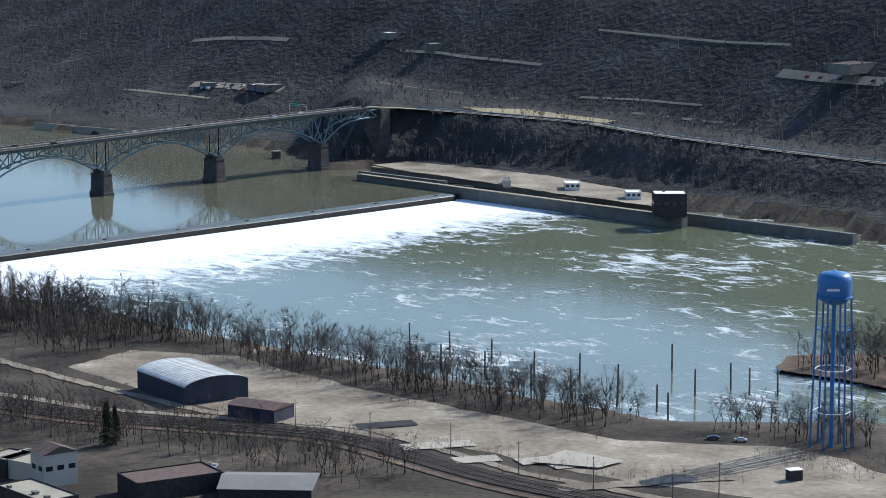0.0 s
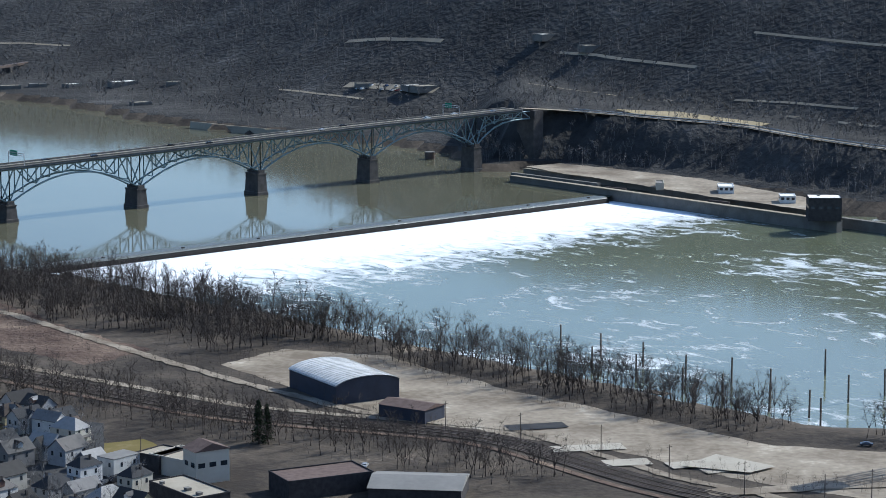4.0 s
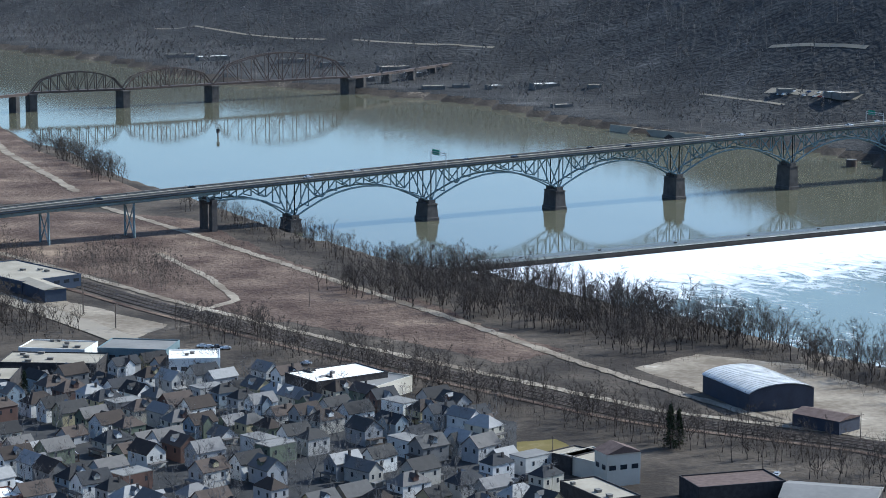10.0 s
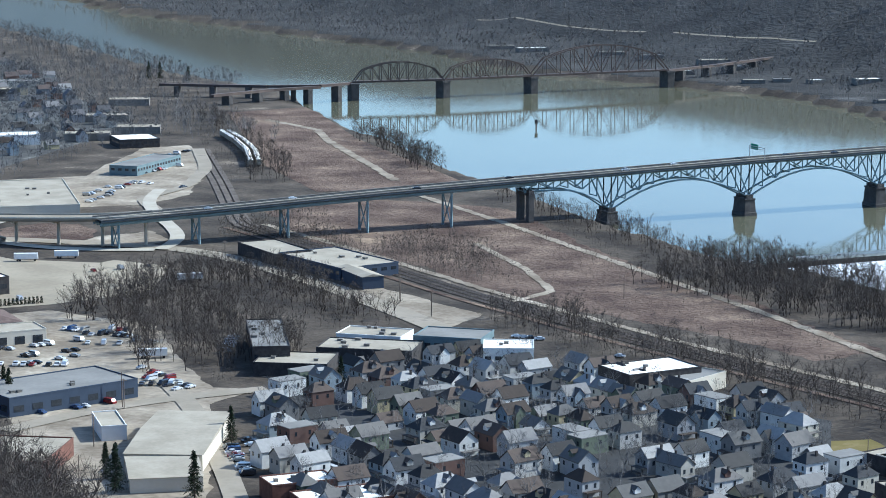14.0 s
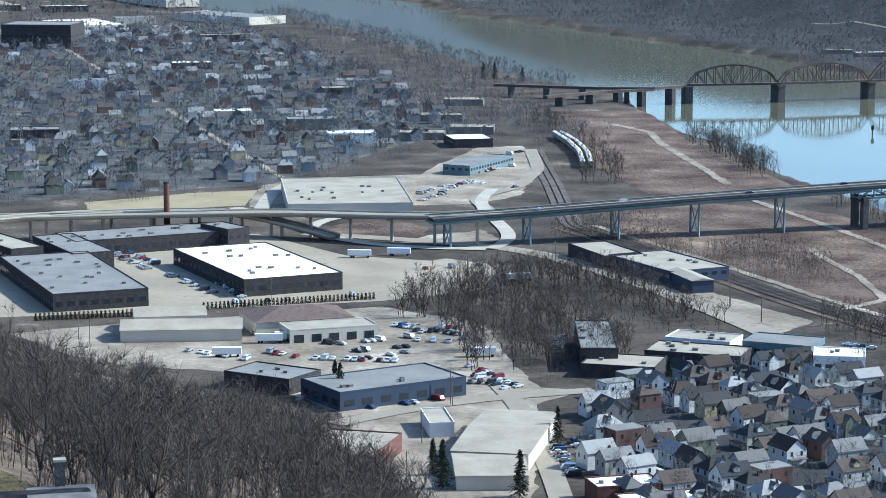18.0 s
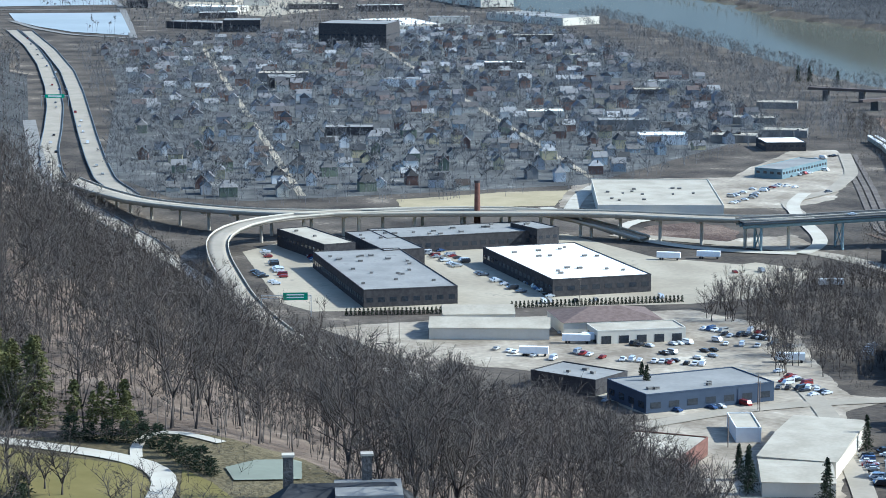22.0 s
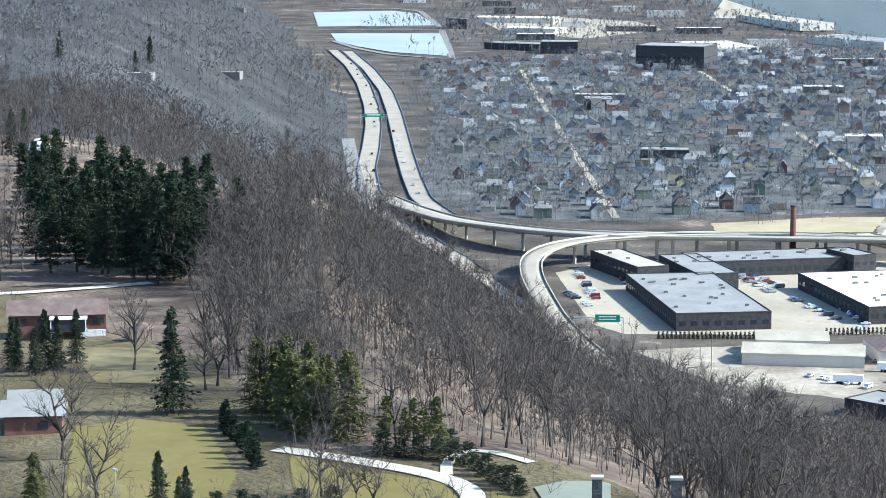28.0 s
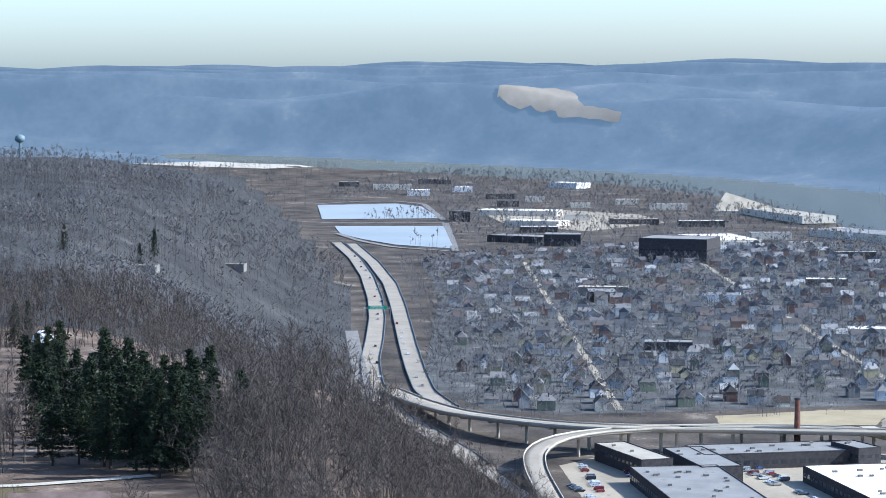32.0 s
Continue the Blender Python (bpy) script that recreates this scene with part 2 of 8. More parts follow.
# ---- mesh helpers ----
class Mesh:
    """Gathers boxes, bars, prisms and sheets into one mesh."""

    def __init__(self):
        self.v, self.f, self.mi = [], [], []

    def add(self, v, f, mi=0):
        n = len(self.v)
        self.v += [tuple(p) for p in v]
        self.f += [tuple(i + n for i in q) for q in f]
        self.mi += [mi] * len(f)
        return self

    def box(self, cx, cy, z0, sx, sy, sz, ang=0.0, mi=0):
        c, s = math.cos(ang), math.sin(ang)
        v = []
        for z in (z0, z0 + sz):
            for a, b in ((-1, -1), (1, -1), (1, 1), (-1, 1)):
                x, y = a * sx / 2, b * sy / 2
                v.append((cx + x * c - y * s, cy + x * s + y * c, z))
        return self.add(v, [(3, 2, 1, 0), (4, 5, 6, 7), (0, 1, 5, 4), (1, 2, 6, 5), (2, 3, 7, 6), (3, 0, 4, 7)], mi)

    def prism(self, pts, z0, z1, mi=0, mi_top=None):
        n = len(pts)
        v = [(x, y, z0) for x, y in pts] + [(x, y, z1) for x, y in pts]
        self.add(v, [tuple(range(n - 1, -1, -1))] + [(i, (i + 1) % n, n + (i + 1) % n, n + i) for i in range(n)], mi)
        return self.add([(x, y, z1) for x, y in pts], [tuple(range(n))], mi if mi_top is None else mi_top)

    def bar(self, a, b, w, h=None, mi=0, sides=4):
        """A bar from a to b, w wide and h deep."""
        a, b = Vector(a), Vector(b)
        d = (b - a).normalized()
        up = Vector((0, 0, 1)) if abs(d.z) < 0.95 else Vector((1, 0, 0))
        s = d.cross(up).normalized()
        u = s.cross(d)
        h = w if h is None else h
        v = []
        for p in (a, b):
            for k in range(sides):
                t = 2 * math.pi * (k + 0.5) / sides
                q = 1.414 if sides == 4 else 1.0
                v.append(p + s * (math.cos(t) * w / 2 * q) + u * (math.sin(t) * h / 2 * q))
        f = [(k, (k + 1) % sides, sides + (k + 1) % sides, sides + k) for k in range(sides)]
        f += [tuple(range(sides - 1, -1, -1)), tuple(range(sides, 2 * sides))]
        return self.add(v, f, mi)

    def cyl(self, cx, cy, z0, z1, r0, r1=None, n=12, mi=0):
        r1 = r0 if r1 is None else r1
        v = [(cx + r * math.cos(2 * math.pi * k / n), cy + r * math.sin(2 * math.pi * k / n), z) for z, r in ((z0, r0), (z1, r1)) for k in range(n)]
        f = [(k, (k + 1) % n, n + (k + 1) % n, n + k) for k in range(n)] + [tuple(range(n - 1, -1, -1)), tuple(range(n, 2 * n))]
        return self.add(v, f, mi)

    def data(self, name, mats, smooth=False):
        me = bpy.data.meshes.new(name)
        me.from_pydata(self.v, [], self.f)
        for m in mats if isinstance(mats, (list, tuple)) else [mats]:
            me.materials.append(m)
        if any(self.mi):
            me.polygons.foreach_set("material_index", self.mi)
        if smooth:
            me.polygons.foreach_set("use_smooth", [True] * len(me.polygons))
        return me


def fast_mesh(name, v, f, mat, smooth=False):
    """A mesh from numpy arrays of points and of faces that all have the same number of corners."""
    me = bpy.data.meshes.new(name)
    k = f.shape[1]
    me.vertices.add(len(v))
    me.vertices.foreach_set("co", np.ascontiguousarray(v, dtype=np.float32).ravel())
    me.loops.add(f.size)
    me.loops.foreach_set("vertex_index", np.ascontiguousarray(f, dtype=np.int32).ravel())
    me.polygons.add(len(f))
    me.polygons.foreach_set("loop_start", np.arange(0, f.size, k, dtype=np.int32))
    me.polygons.foreach_set("loop_total", np.full(len(f), k, dtype=np.int32))
    if smooth:
        me.polygons.foreach_set("use_smooth", np.ones(len(f), dtype=bool))
    me.materials.append(mat)
    me.update(calc_edges=True)
    return me


def thing(name, label, category, at=None, group="", kind="", data=None):
    ob = tagged(new(name, data), label, category, group, kind)
    if at is not None:
        ob.matrix_basis = at
    return ob


def part(name, bm, mats, parent, label="", smooth=False):
    """Links a Mesh (or ready mesh data) as one part under a thing or under a part."""
    ob = new(name, bm.data(name, mats, smooth) if isinstance(bm, Mesh) else bm)
    ob.parent = parent
    if label:
        ob["label"] = label
    return ob


EYE_H = 210.0
UPPER, LOWER, FLOOR = 3.3, 0.0, 8.0
NORTH_BANK = [(900.0, 520.0), (163.8, 893.1), (151.4, 931.4), (128.7, 893.1), (87.2, 895.9), (65.6, 916.7), (38.5, 936.4), (17.1, 962.2), (-33.7, 1006.5), (-89.5, 1057.5),
              (-137.4, 1108.2), (-177.9, 1138.9), (-245.3, 1203.5), (-305.6, 1233.5), (-335.4, 1265.8), (-378.7, 1318.8), (-368.2, 1297.0), (-413.6, 1349.4),
              (-485.2, 1439.6), (-575.7, 1542.0), (-673.2, 1684.8), (-715.6, 1722.0), (-803.3, 1855.2), (-827.2, 1880.1), (-890.6, 1993.1),
              (-1060.9, 2121.6), (-1216.7, 2287.9), (-1499.7, 2575.5), (-1731.1, 2796.3), (-1948.9, 3094.7), (-1835.7, 2946.6), (-1731.6, 2678.4), (-2083.5, 3043.5), (-2509.0, 3412.1),
              (-2982.3, 3692.7), (-3554.0, 3831.7), (-3956.7, 3893.3), (-4631.7, 4029.8), (-4943.9, 4214.1), (-16000.0, 7000.0)]
SOUTH_BANK = [(900.0, 1190.0), (245.1, 1352.6), (233.1, 1409.9), (152.9, 1486.7), (42.7, 1596.0), (-40.0, 1668.0), (-74.0, 1652.0), (-92.0, 1664.0), (-94.0, 1730.0), (-146.6, 1802.9), (-226.9, 1851.3), (-288.0, 1890.3),
              (-349.5, 1943.5), (-450.3, 2075.3), (-545.3, 2158.2), (-528.4, 2136.6), (-611.9, 2193.1), (-654.3, 2204.7), (-765.1, 2269.9), (-926.4, 2449.0), (-1127.2, 2614.1),
              (-1405.6, 2829.1), (-1672.6, 3022.2), (-1146.1, 2687.8), (-1421.6, 2855.8), (-1728.0, 3108.3), (-1523.3, 2979.7), (-2398.8, 3708.7), (-3038.7, 4073.8), (-3668.3, 4256.8),
              (-4477.2, 4405.6), (-5076.1, 4416.6), (-5015.3, 4274.9), (-16000.0, 7020.0)]
HILL_FOOT = [(2500.0, 100.0), (700.0, 380.0), (200.0, 560.0), (-80.0, 640.0), (-355.1, 668.6), (-401.9, 688.9), (-468.7, 749.8), (-528.1, 774.7), (-572.9, 776.6), (-597.7, 769.8), (-676.8, 811.6), (-775.0, 878.3),
             (-889.8, 967.0), (-1023.3, 1049.7), (-1181.3, 1179.0), (-1391.1, 1393.3), (-1854.9, 1836.5), (-2193.0, 2136.4), (-2416.2, 2334.1), (-3065.8, 2941.7), (-4300.0, 4300.0), (-9000.0, 6600.0)]
HILL_POLY = HILL_FOOT + [(-16000.0, 5000.0), (-16000.0, -6000.0), (4000.0, -6000.0)]
RIVER = NORTH_BANK + SOUTH_BANK[::-1]


def line_dist(x, y, line):
    best = np.full(np.shape(x), 1e18)
    for (ax, ay), (bx, by) in zip(line, line[1:]):
        dx, dy = bx - ax, by - ay
        t = np.clip(((x - ax) * dx + (y - ay) * dy) / (dx * dx + dy * dy), 0, 1)
        best = np.minimum(best, (x - ax - t * dx) ** 2 + (y - ay - t * dy) ** 2)
    return np.sqrt(best)


def inside(x, y, poly):
    r = np.zeros(np.shape(x), bool)
    for (ax, ay), (bx, by) in zip(poly, poly[1:] + poly[:1]):
        if ay != by:
            r ^= ((ay > y) != (by > y)) & (x < (bx - ax) * (y - ay) / (by - ay) + ax)
    return r


def ease(t):
    t = np.clip(t, 0, 1)
    return t * t * (3 - 2 * t)


# road on the bluff behind the lock, with its heights
BLUFF_ROAD = [(-51.5, 1691.0, 42.5), (-17.3, 1712.0, 39.0), (29.5, 1693.7, 37.0), (62.0, 1676.0, 36.0), (97.3, 1657.3, 35.0), (128.0, 1612.0, 33.5), (168.0, 1569.0, 32.0), (215.0, 1527.0, 30.5), (265.0, 1481.0, 29.0), (420.0, 1390.0, 27.0)]


def bluff(x, y, ds):
    # the steep wooded bank between the lock and the road above it
    q = np.array(BLUFF_ROAD)
    zr = np.interp(x, q[:, 0], q[:, 2])
    dr = np.interp(x, q[:, 0], line_dist(q[:, 0], q[:, 1], SOUTH_BANK))
    return (zr - 8.4) * ease((ds - 30) / np.maximum(dr - 36, 6)) * ease((x + 120) / 60) * (1 - ease((x - 420) / 200))


def height(x, y):
    """The land's height above the lower pool."""
    x, y = np.asarray(x, float), np.asarray(y, float)
    wet = inside(x, y, RIVER)
    dn, ds = line_dist(x, y, NORTH_BANK), line_dist(x, y, SOUTH_BANK)
    south = ~wet & (ds < dn)
    z = np.where(south, 3 + 5 * ease(ds / 14), 2 + 6 * ease(dn / 16))
    far = np.hypot(x, y)
    up = (ds - 55 - 40 * ease((-x - 250) / 500))
    roll = 14 * np.sin(x / 310 + y / 530) + 9 * np.sin(x / 170 - y / 240)
    z = np.where(south, z + (np.interp(x, [-450, 50], [140, 180]) + 1.2 * roll) * ease(up / np.interp(x, [-450, 0], [560, 390])) + 60 * ease((up - 700) / 3500) + 50 * ease((far - 5500) / 5000), z)
    z = np.where(south & (ds < 400), np.maximum(z, 8 + bluff(x, y, ds)), z)
    ridge = 26 * np.sin(x / 420 + 1.3 * np.sin(y / 610)) + 20 * np.sin(y / 330 - x / 700) + 11 * np.sin(x / 190 + y / 150)
    z = np.where(south, z + ridge * ease((far - 4200) / 1500) * ease(up / 700) * (1 - 0.7 * ease((far - 7000) / 4000)), z)
    dh = np.where(inside(x, y, HILL_POLY), line_dist(x, y, HILL_FOOT), 0)
    z = np.where(~south & ~wet, z + (104 + 0.3 * roll) * ease(dh / 230) ** 0.85 * (1 - ease((far - 2700) / 2600)) + 17 * np.exp(-((x + 200) ** 2 + (y - 200) ** 2) / 300 ** 2) * ease(dh / 150), z)
    bear, far = np.degrees(np.arctan2(-x, y)), np.hypot(x, y)
    foot = np.interp(bear, [-60, 26, 28, 30, 33, 36.5, 40, 42, 44, 46, 47.5, 50, 54], [430, 430, 560, 770, 900, 960, 1050, 1190, 1480, 2700, 4300, 9000, 30000])
    brow = np.interp(bear, [20, 28, 36, 42, 46], [200, 230, 320, 380, 480])
    cap = 8 + 116 * np.clip((foot - far) / (foot - brow), 0, 2)
    z = np.where((y > 0) & (bear > -60) & (bear < 54) & ~south & ~wet & (z > 8), np.minimum(z, cap), z)
    return np.where(wet, -3 - 2 * ease(np.minimum(dn, ds) / 40), z)

def far_in(v):
    """The lens sees no further than 5 km: land past 3 km is drawn in towards the one place from which it is seen."""
    v = np.asarray(v, float)
    d = np.hypot(v[:, 0], v[:, 1])
    k = np.where(d > 3000, (3000 + 1850 * (1 - np.exp(-(d - 3000) / 1850))) / np.maximum(d, 1), 1.0)
    return np.stack([v[:, 0] * k, v[:, 1] * k, EYE_H + (v[:, 2] - EYE_H) * k], 1)


def h1(x, y):
    return float(height(np.array([x]), np.array([y]))[0])


# ---- the land: one sheet to the horizon ----
az = np.radians(np.concatenate([np.arange(-16, 60, 0.4), np.arange(60, 344, 7.0)]))
dist = np.concatenate([[0.02, 40, 90, 140, 190], np.geomspace(230, 4200, 330), np.geomspace(4250, 16000, 90)])
AA, DD = np.meshgrid(az, dist, indexing="ij")
gx, gy = -np.sin(AA) * DD, np.cos(AA) * DD
gz = height(gx.ravel(), gy.ravel()).reshape(gx.shape)
na, nd = gx.shape
ii, jj = np.meshgrid(np.arange(na), np.arange(nd - 1), indexing="ij")
i2 = (ii + 1) % na
quads = np.stack([ii * nd + jj, ii * nd + jj + 1, i2 * nd + jj + 1, i2 * nd + jj], -1).reshape(-1, 4)
pts = far_in(np.stack([gx.ravel(), gy.ravel(), gz.ravel()], 1))
land = thing("ground", "brown winter ground of a river valley between wooded hills", "ground", kind="structure",
             data=fast_mesh("ground", pts, quads[:, ::-1], GROUND, True))
# woodland floor on the slopes
cx, cy = pts[quads].mean(1)[:, 0], pts[quads].mean(1)[:, 1]
cz = gz.ravel()[quads].mean(1)
for m in (WOODFLOOR, SHADEFLOOR, DRY, HAZEHILLS):
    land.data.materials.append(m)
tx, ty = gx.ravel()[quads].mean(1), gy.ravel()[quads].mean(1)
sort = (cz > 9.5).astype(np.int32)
# the far bank's slope takes the litter with shade painted in
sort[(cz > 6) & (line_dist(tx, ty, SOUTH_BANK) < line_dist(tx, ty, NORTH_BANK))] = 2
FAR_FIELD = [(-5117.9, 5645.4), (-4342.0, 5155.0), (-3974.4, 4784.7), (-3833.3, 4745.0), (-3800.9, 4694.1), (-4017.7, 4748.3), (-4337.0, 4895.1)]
# land past 4.3 km takes the glowing haze colour
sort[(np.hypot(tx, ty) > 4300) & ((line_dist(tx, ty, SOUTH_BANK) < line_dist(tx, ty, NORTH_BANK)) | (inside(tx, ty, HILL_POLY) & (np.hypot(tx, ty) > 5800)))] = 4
# past about 1 km the near hill takes that shade-and-haze grey too
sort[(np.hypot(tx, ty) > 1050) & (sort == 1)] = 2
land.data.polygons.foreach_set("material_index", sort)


# ---- water ----
def water_mat(name, col, ripple, scale):
    m = surf(name, col, tuple(c * 1.15 for c in col), 0.012, 0.05)
    nt = m.node_tree
    b = nt.nodes["Principled BSDF"]
    b.inputs["IOR"].default_value = 1.33
    geo = nt.nodes.new("ShaderNodeNewGeometry")
    wave = nt.nodes.new("ShaderNodeTexNoise")
    wave.inputs["Scale"].default_value = scale
    wave.inputs["Detail"].default_value = 5
    nt.links.new(geo.outputs["Position"], wave.inputs["Vector"])
    bp = nt.nodes.new("ShaderNodeBump")
    bp.inputs["Strength"].default_value = ripple
    bp.inputs["Distance"].default_value = 1.0
    nt.links.new(wave.outputs[0], bp.inputs["Height"])
    nt.links.new(bp.outputs[0], b.inputs["Normal"])
    return m


def add_foam(m, origin, normal, along):
    """White water: dense below the dam, torn further down the stream into streaks of foam and painted sun glitter."""
    nt = m.node_tree
    b = nt.nodes["Principled BSDF"]
    geo = nt.nodes.new("ShaderNodeNewGeometry")

    def math_node(op, a, c=None, e=None):
        n = nt.nodes.new("ShaderNodeMath")
        n.operation = op
        for k, v in enumerate((a, c, e)):
            if v is None:
                continue
            if isinstance(v, (int, float)):
                n.inputs[k].default_value = v
            else:
                nt.links.new(v, n.inputs[k])
        return n.outputs[0]

    def dot(v):
        n = nt.nodes.new("ShaderNodeVectorMath")
        n.operation = "DOT_PRODUCT"
        nt.links.new(geo.outputs["Position"], n.inputs[0])
        n.inputs[1].default_value = (v[0], v[1], 0)
        return math_node("SUBTRACT", n.outputs["Value"], origin[0] * v[0] + origin[1] * v[1])

    down, across = dot(normal), dot(along)
    comb = nt.nodes.new("ShaderNodeCombineXYZ")
    nt.links.new(math_node("MULTIPLY", down, 0.03), comb.inputs[0])
    nt.links.new(math_node("MULTIPLY", across, 0.05), comb.inputs[1])
    n1 = nt.nodes.new("ShaderNodeTexNoise")
    n1.inputs["Scale"].default_value, n1.inputs["Detail"].default_value, n1.inputs["Roughness"].default_value = 1.6, 10, 0.68
    n1.inputs["Distortion"].default_value = 1.2
    nt.links.new(comb.outputs[0], n1.inputs["Vector"])
    n2 = nt.nodes.new("ShaderNodeTexNoise")
    n2.inputs["Scale"].default_value, n2.inputs["Detail"].default_value = 0.009, 3
    nt.links.new(geo.outputs["Position"], n2.inputs["Vector"])
    # reach of the white water: wide by the near bank, narrowing to the lock
    fall = math_node("SUBTRACT", 1.0, math_node("DIVIDE", down, math_node("MULTIPLY_ADD", across, -0.12, 190.0)))
    body = math_node("MULTIPLY_ADD", fall, 0.62, math_node("SUBTRACT", n1.outputs[0], 0.62))
    # streaks: foam, with patches of sun glitter painted white into the colour
    streak = math_node("MULTIPLY_ADD", n2.outputs[0], 0.75, math_node("SUBTRACT", n1.outputs[0], 0.925))
    f = math_node("MULTIPLY", math_node("MAXIMUM", body, streak), 4.6)
    cl = nt.nodes.new("ShaderNodeClamp")
    nt.links.new(f, cl.inputs[0])
    mix = nt.nodes.new("ShaderNodeMix")
    mix.data_type = "RGBA"
    nt.links.new(cl.outputs[0], mix.inputs["Factor"])
    nt.links.new(b.inputs["Base Color"].links[0].from_socket, mix.inputs["A"])
    mix.inputs["B"].default_value = (0.85, 0.87, 0.88, 1)
    nt.links.new(mix.outputs["Result"], b.inputs["Base Color"])
    nt.links.new(math_node("MULTIPLY_ADD", cl.outputs[0], 0.6, 0.08), b.inputs["Roughness"])


WATER_UP = water_mat("calm_river", (0.11, 0.106, 0.07), 0.022, 0.35)
WATER_DOWN = water_mat("rough_river", (0.12, 0.132, 0.085), 0.03, 0.35)
SPILL = water_mat("spilling_water", (0.12, 0.13, 0.12), 0.5, 0.8)
SPILL.node_tree.nodes["Principled BSDF"].inputs["Roughness"].default_value = 0.3
DAM_A, DAM_B = Vector((-306.2, 1223.4)), Vector((5.7, 1531.5))
dam_d = (DAM_B - DAM_A).normalized()
dam_n = Vector((dam_d.y, -dam_d.x))            # downstream
add_foam(WATER_DOWN, DAM_A, dam_n, dam_d)

# the pools: the upper one reaches up the valley, the lower one past the right edge of the view
ang = np.radians(np.arange(-30, 62, 0.5))
rad = np.concatenate([np.arange(600, 3000, 30.0), np.geomspace(3000, 15000, 60)])
WA, WR = np.meshgrid(ang, rad, indexing="ij")
wxx, wyy = (-np.sin(WA) * WR).ravel(), (np.cos(WA) * WR).ravel()
na, nd = WA.shape
ii, jj = np.meshgrid(np.arange(na - 1), np.arange(nd - 1), indexing="ij")
wq = np.stack([ii * nd + jj, ii * nd + jj + 1, (ii + 1) * nd + jj + 1, (ii + 1) * nd + jj], -1).reshape(-1, 4)
side = (wxx - DAM_A.x) * dam_n.x + (wyy - DAM_A.y) * dam_n.y
near_river = np.minimum(line_dist(wxx, wyy, NORTH_BANK), line_dist(wxx, wyy, SOUTH_BANK)) < 60
keep = inside(wxx, wyy, RIVER) | near_river


def pool(name, label, mask, z, mat, clamp):
    q = wq[(keep[wq].any(1)) & mask[wq].any(1)]
    used, inv = np.unique(q, return_inverse=True)
    px, py = wxx[used].copy(), wyy[used].copy()
    s = side[used]
    over = np.where(clamp * s < 0, s, 0.0)        # points past the dam line are drawn back onto it
    px -= over * dam_n.x
    py -= over * dam_n.y
    v = far_in(np.stack([px, py, np.full(len(used), z)], 1))
    return thing(name, label, "water", kind="structure", data=fast_mesh(name, v, inv.reshape(-1, 4)[:, ::-1], mat, True))


pool("water", "calm grey-green river above the dam mirroring the sky", side <= 0, UPPER, WATER_UP, -1)
pool("water", "rough pale blue river below the dam streaked with foam", side >= 0, LOWER, WATER_DOWN, 1)

# ---- the dam: a long low concrete crest with water spilling over ----
dam = thing("dam", "long dark concrete river dam with a rounded crest", "dam")
length = (DAM_B - DAM_A).length
nseg = 60


def dam_run(prof):
    m = Mesh()
    for k in range(nseg + 1):
        p = DAM_A + dam_d * (length * k / nseg)
        m.v += [(p.x + dam_n.x * o, p.y + dam_n.y * o, z) for o, z in prof]
    n = len(prof)
    m.f = [(k * n + i, (k + 1) * n + i, (k + 1) * n + i + 1, k * n + i + 1) for k in range(nseg) for i in range(n - 1)]
    m.mi = [0] * len(m.f)
    return m


part("crest", dam_run([(-2.2, -3.0), (-2.2, 3.0), (-1.0, 3.45), (0.6, 3.4), (2.0, 2.7), (3.2, 1.4), (4.0, -0.2), (4.4, -3.0)]), WETSTONE, dam)
# the thin glassy sheet of water that draws down over the crest
part("spill_sheet", dam_run([(-9.0, 3.32), (-5.0, 3.52), (-2.0, 3.66), (-0.6, 3.7), (0.8, 3.58), (2.0, 3.0), (2.5, 2.55)]), SPILL, dam, "glassy sheet of spilling water", smooth=True)
for k in range(9):
    p = DAM_A + dam_d * (length * (0.04 + 0.93 * k / 8))
    part("crest_block", Mesh().box(p.x - dam_n.x * 1.2, p.y - dam_n.y * 1.2, 3.2, 1.6, 1.2, 1.1, math.atan2(dam_d.y, dam_d.x)), STONE, dam)

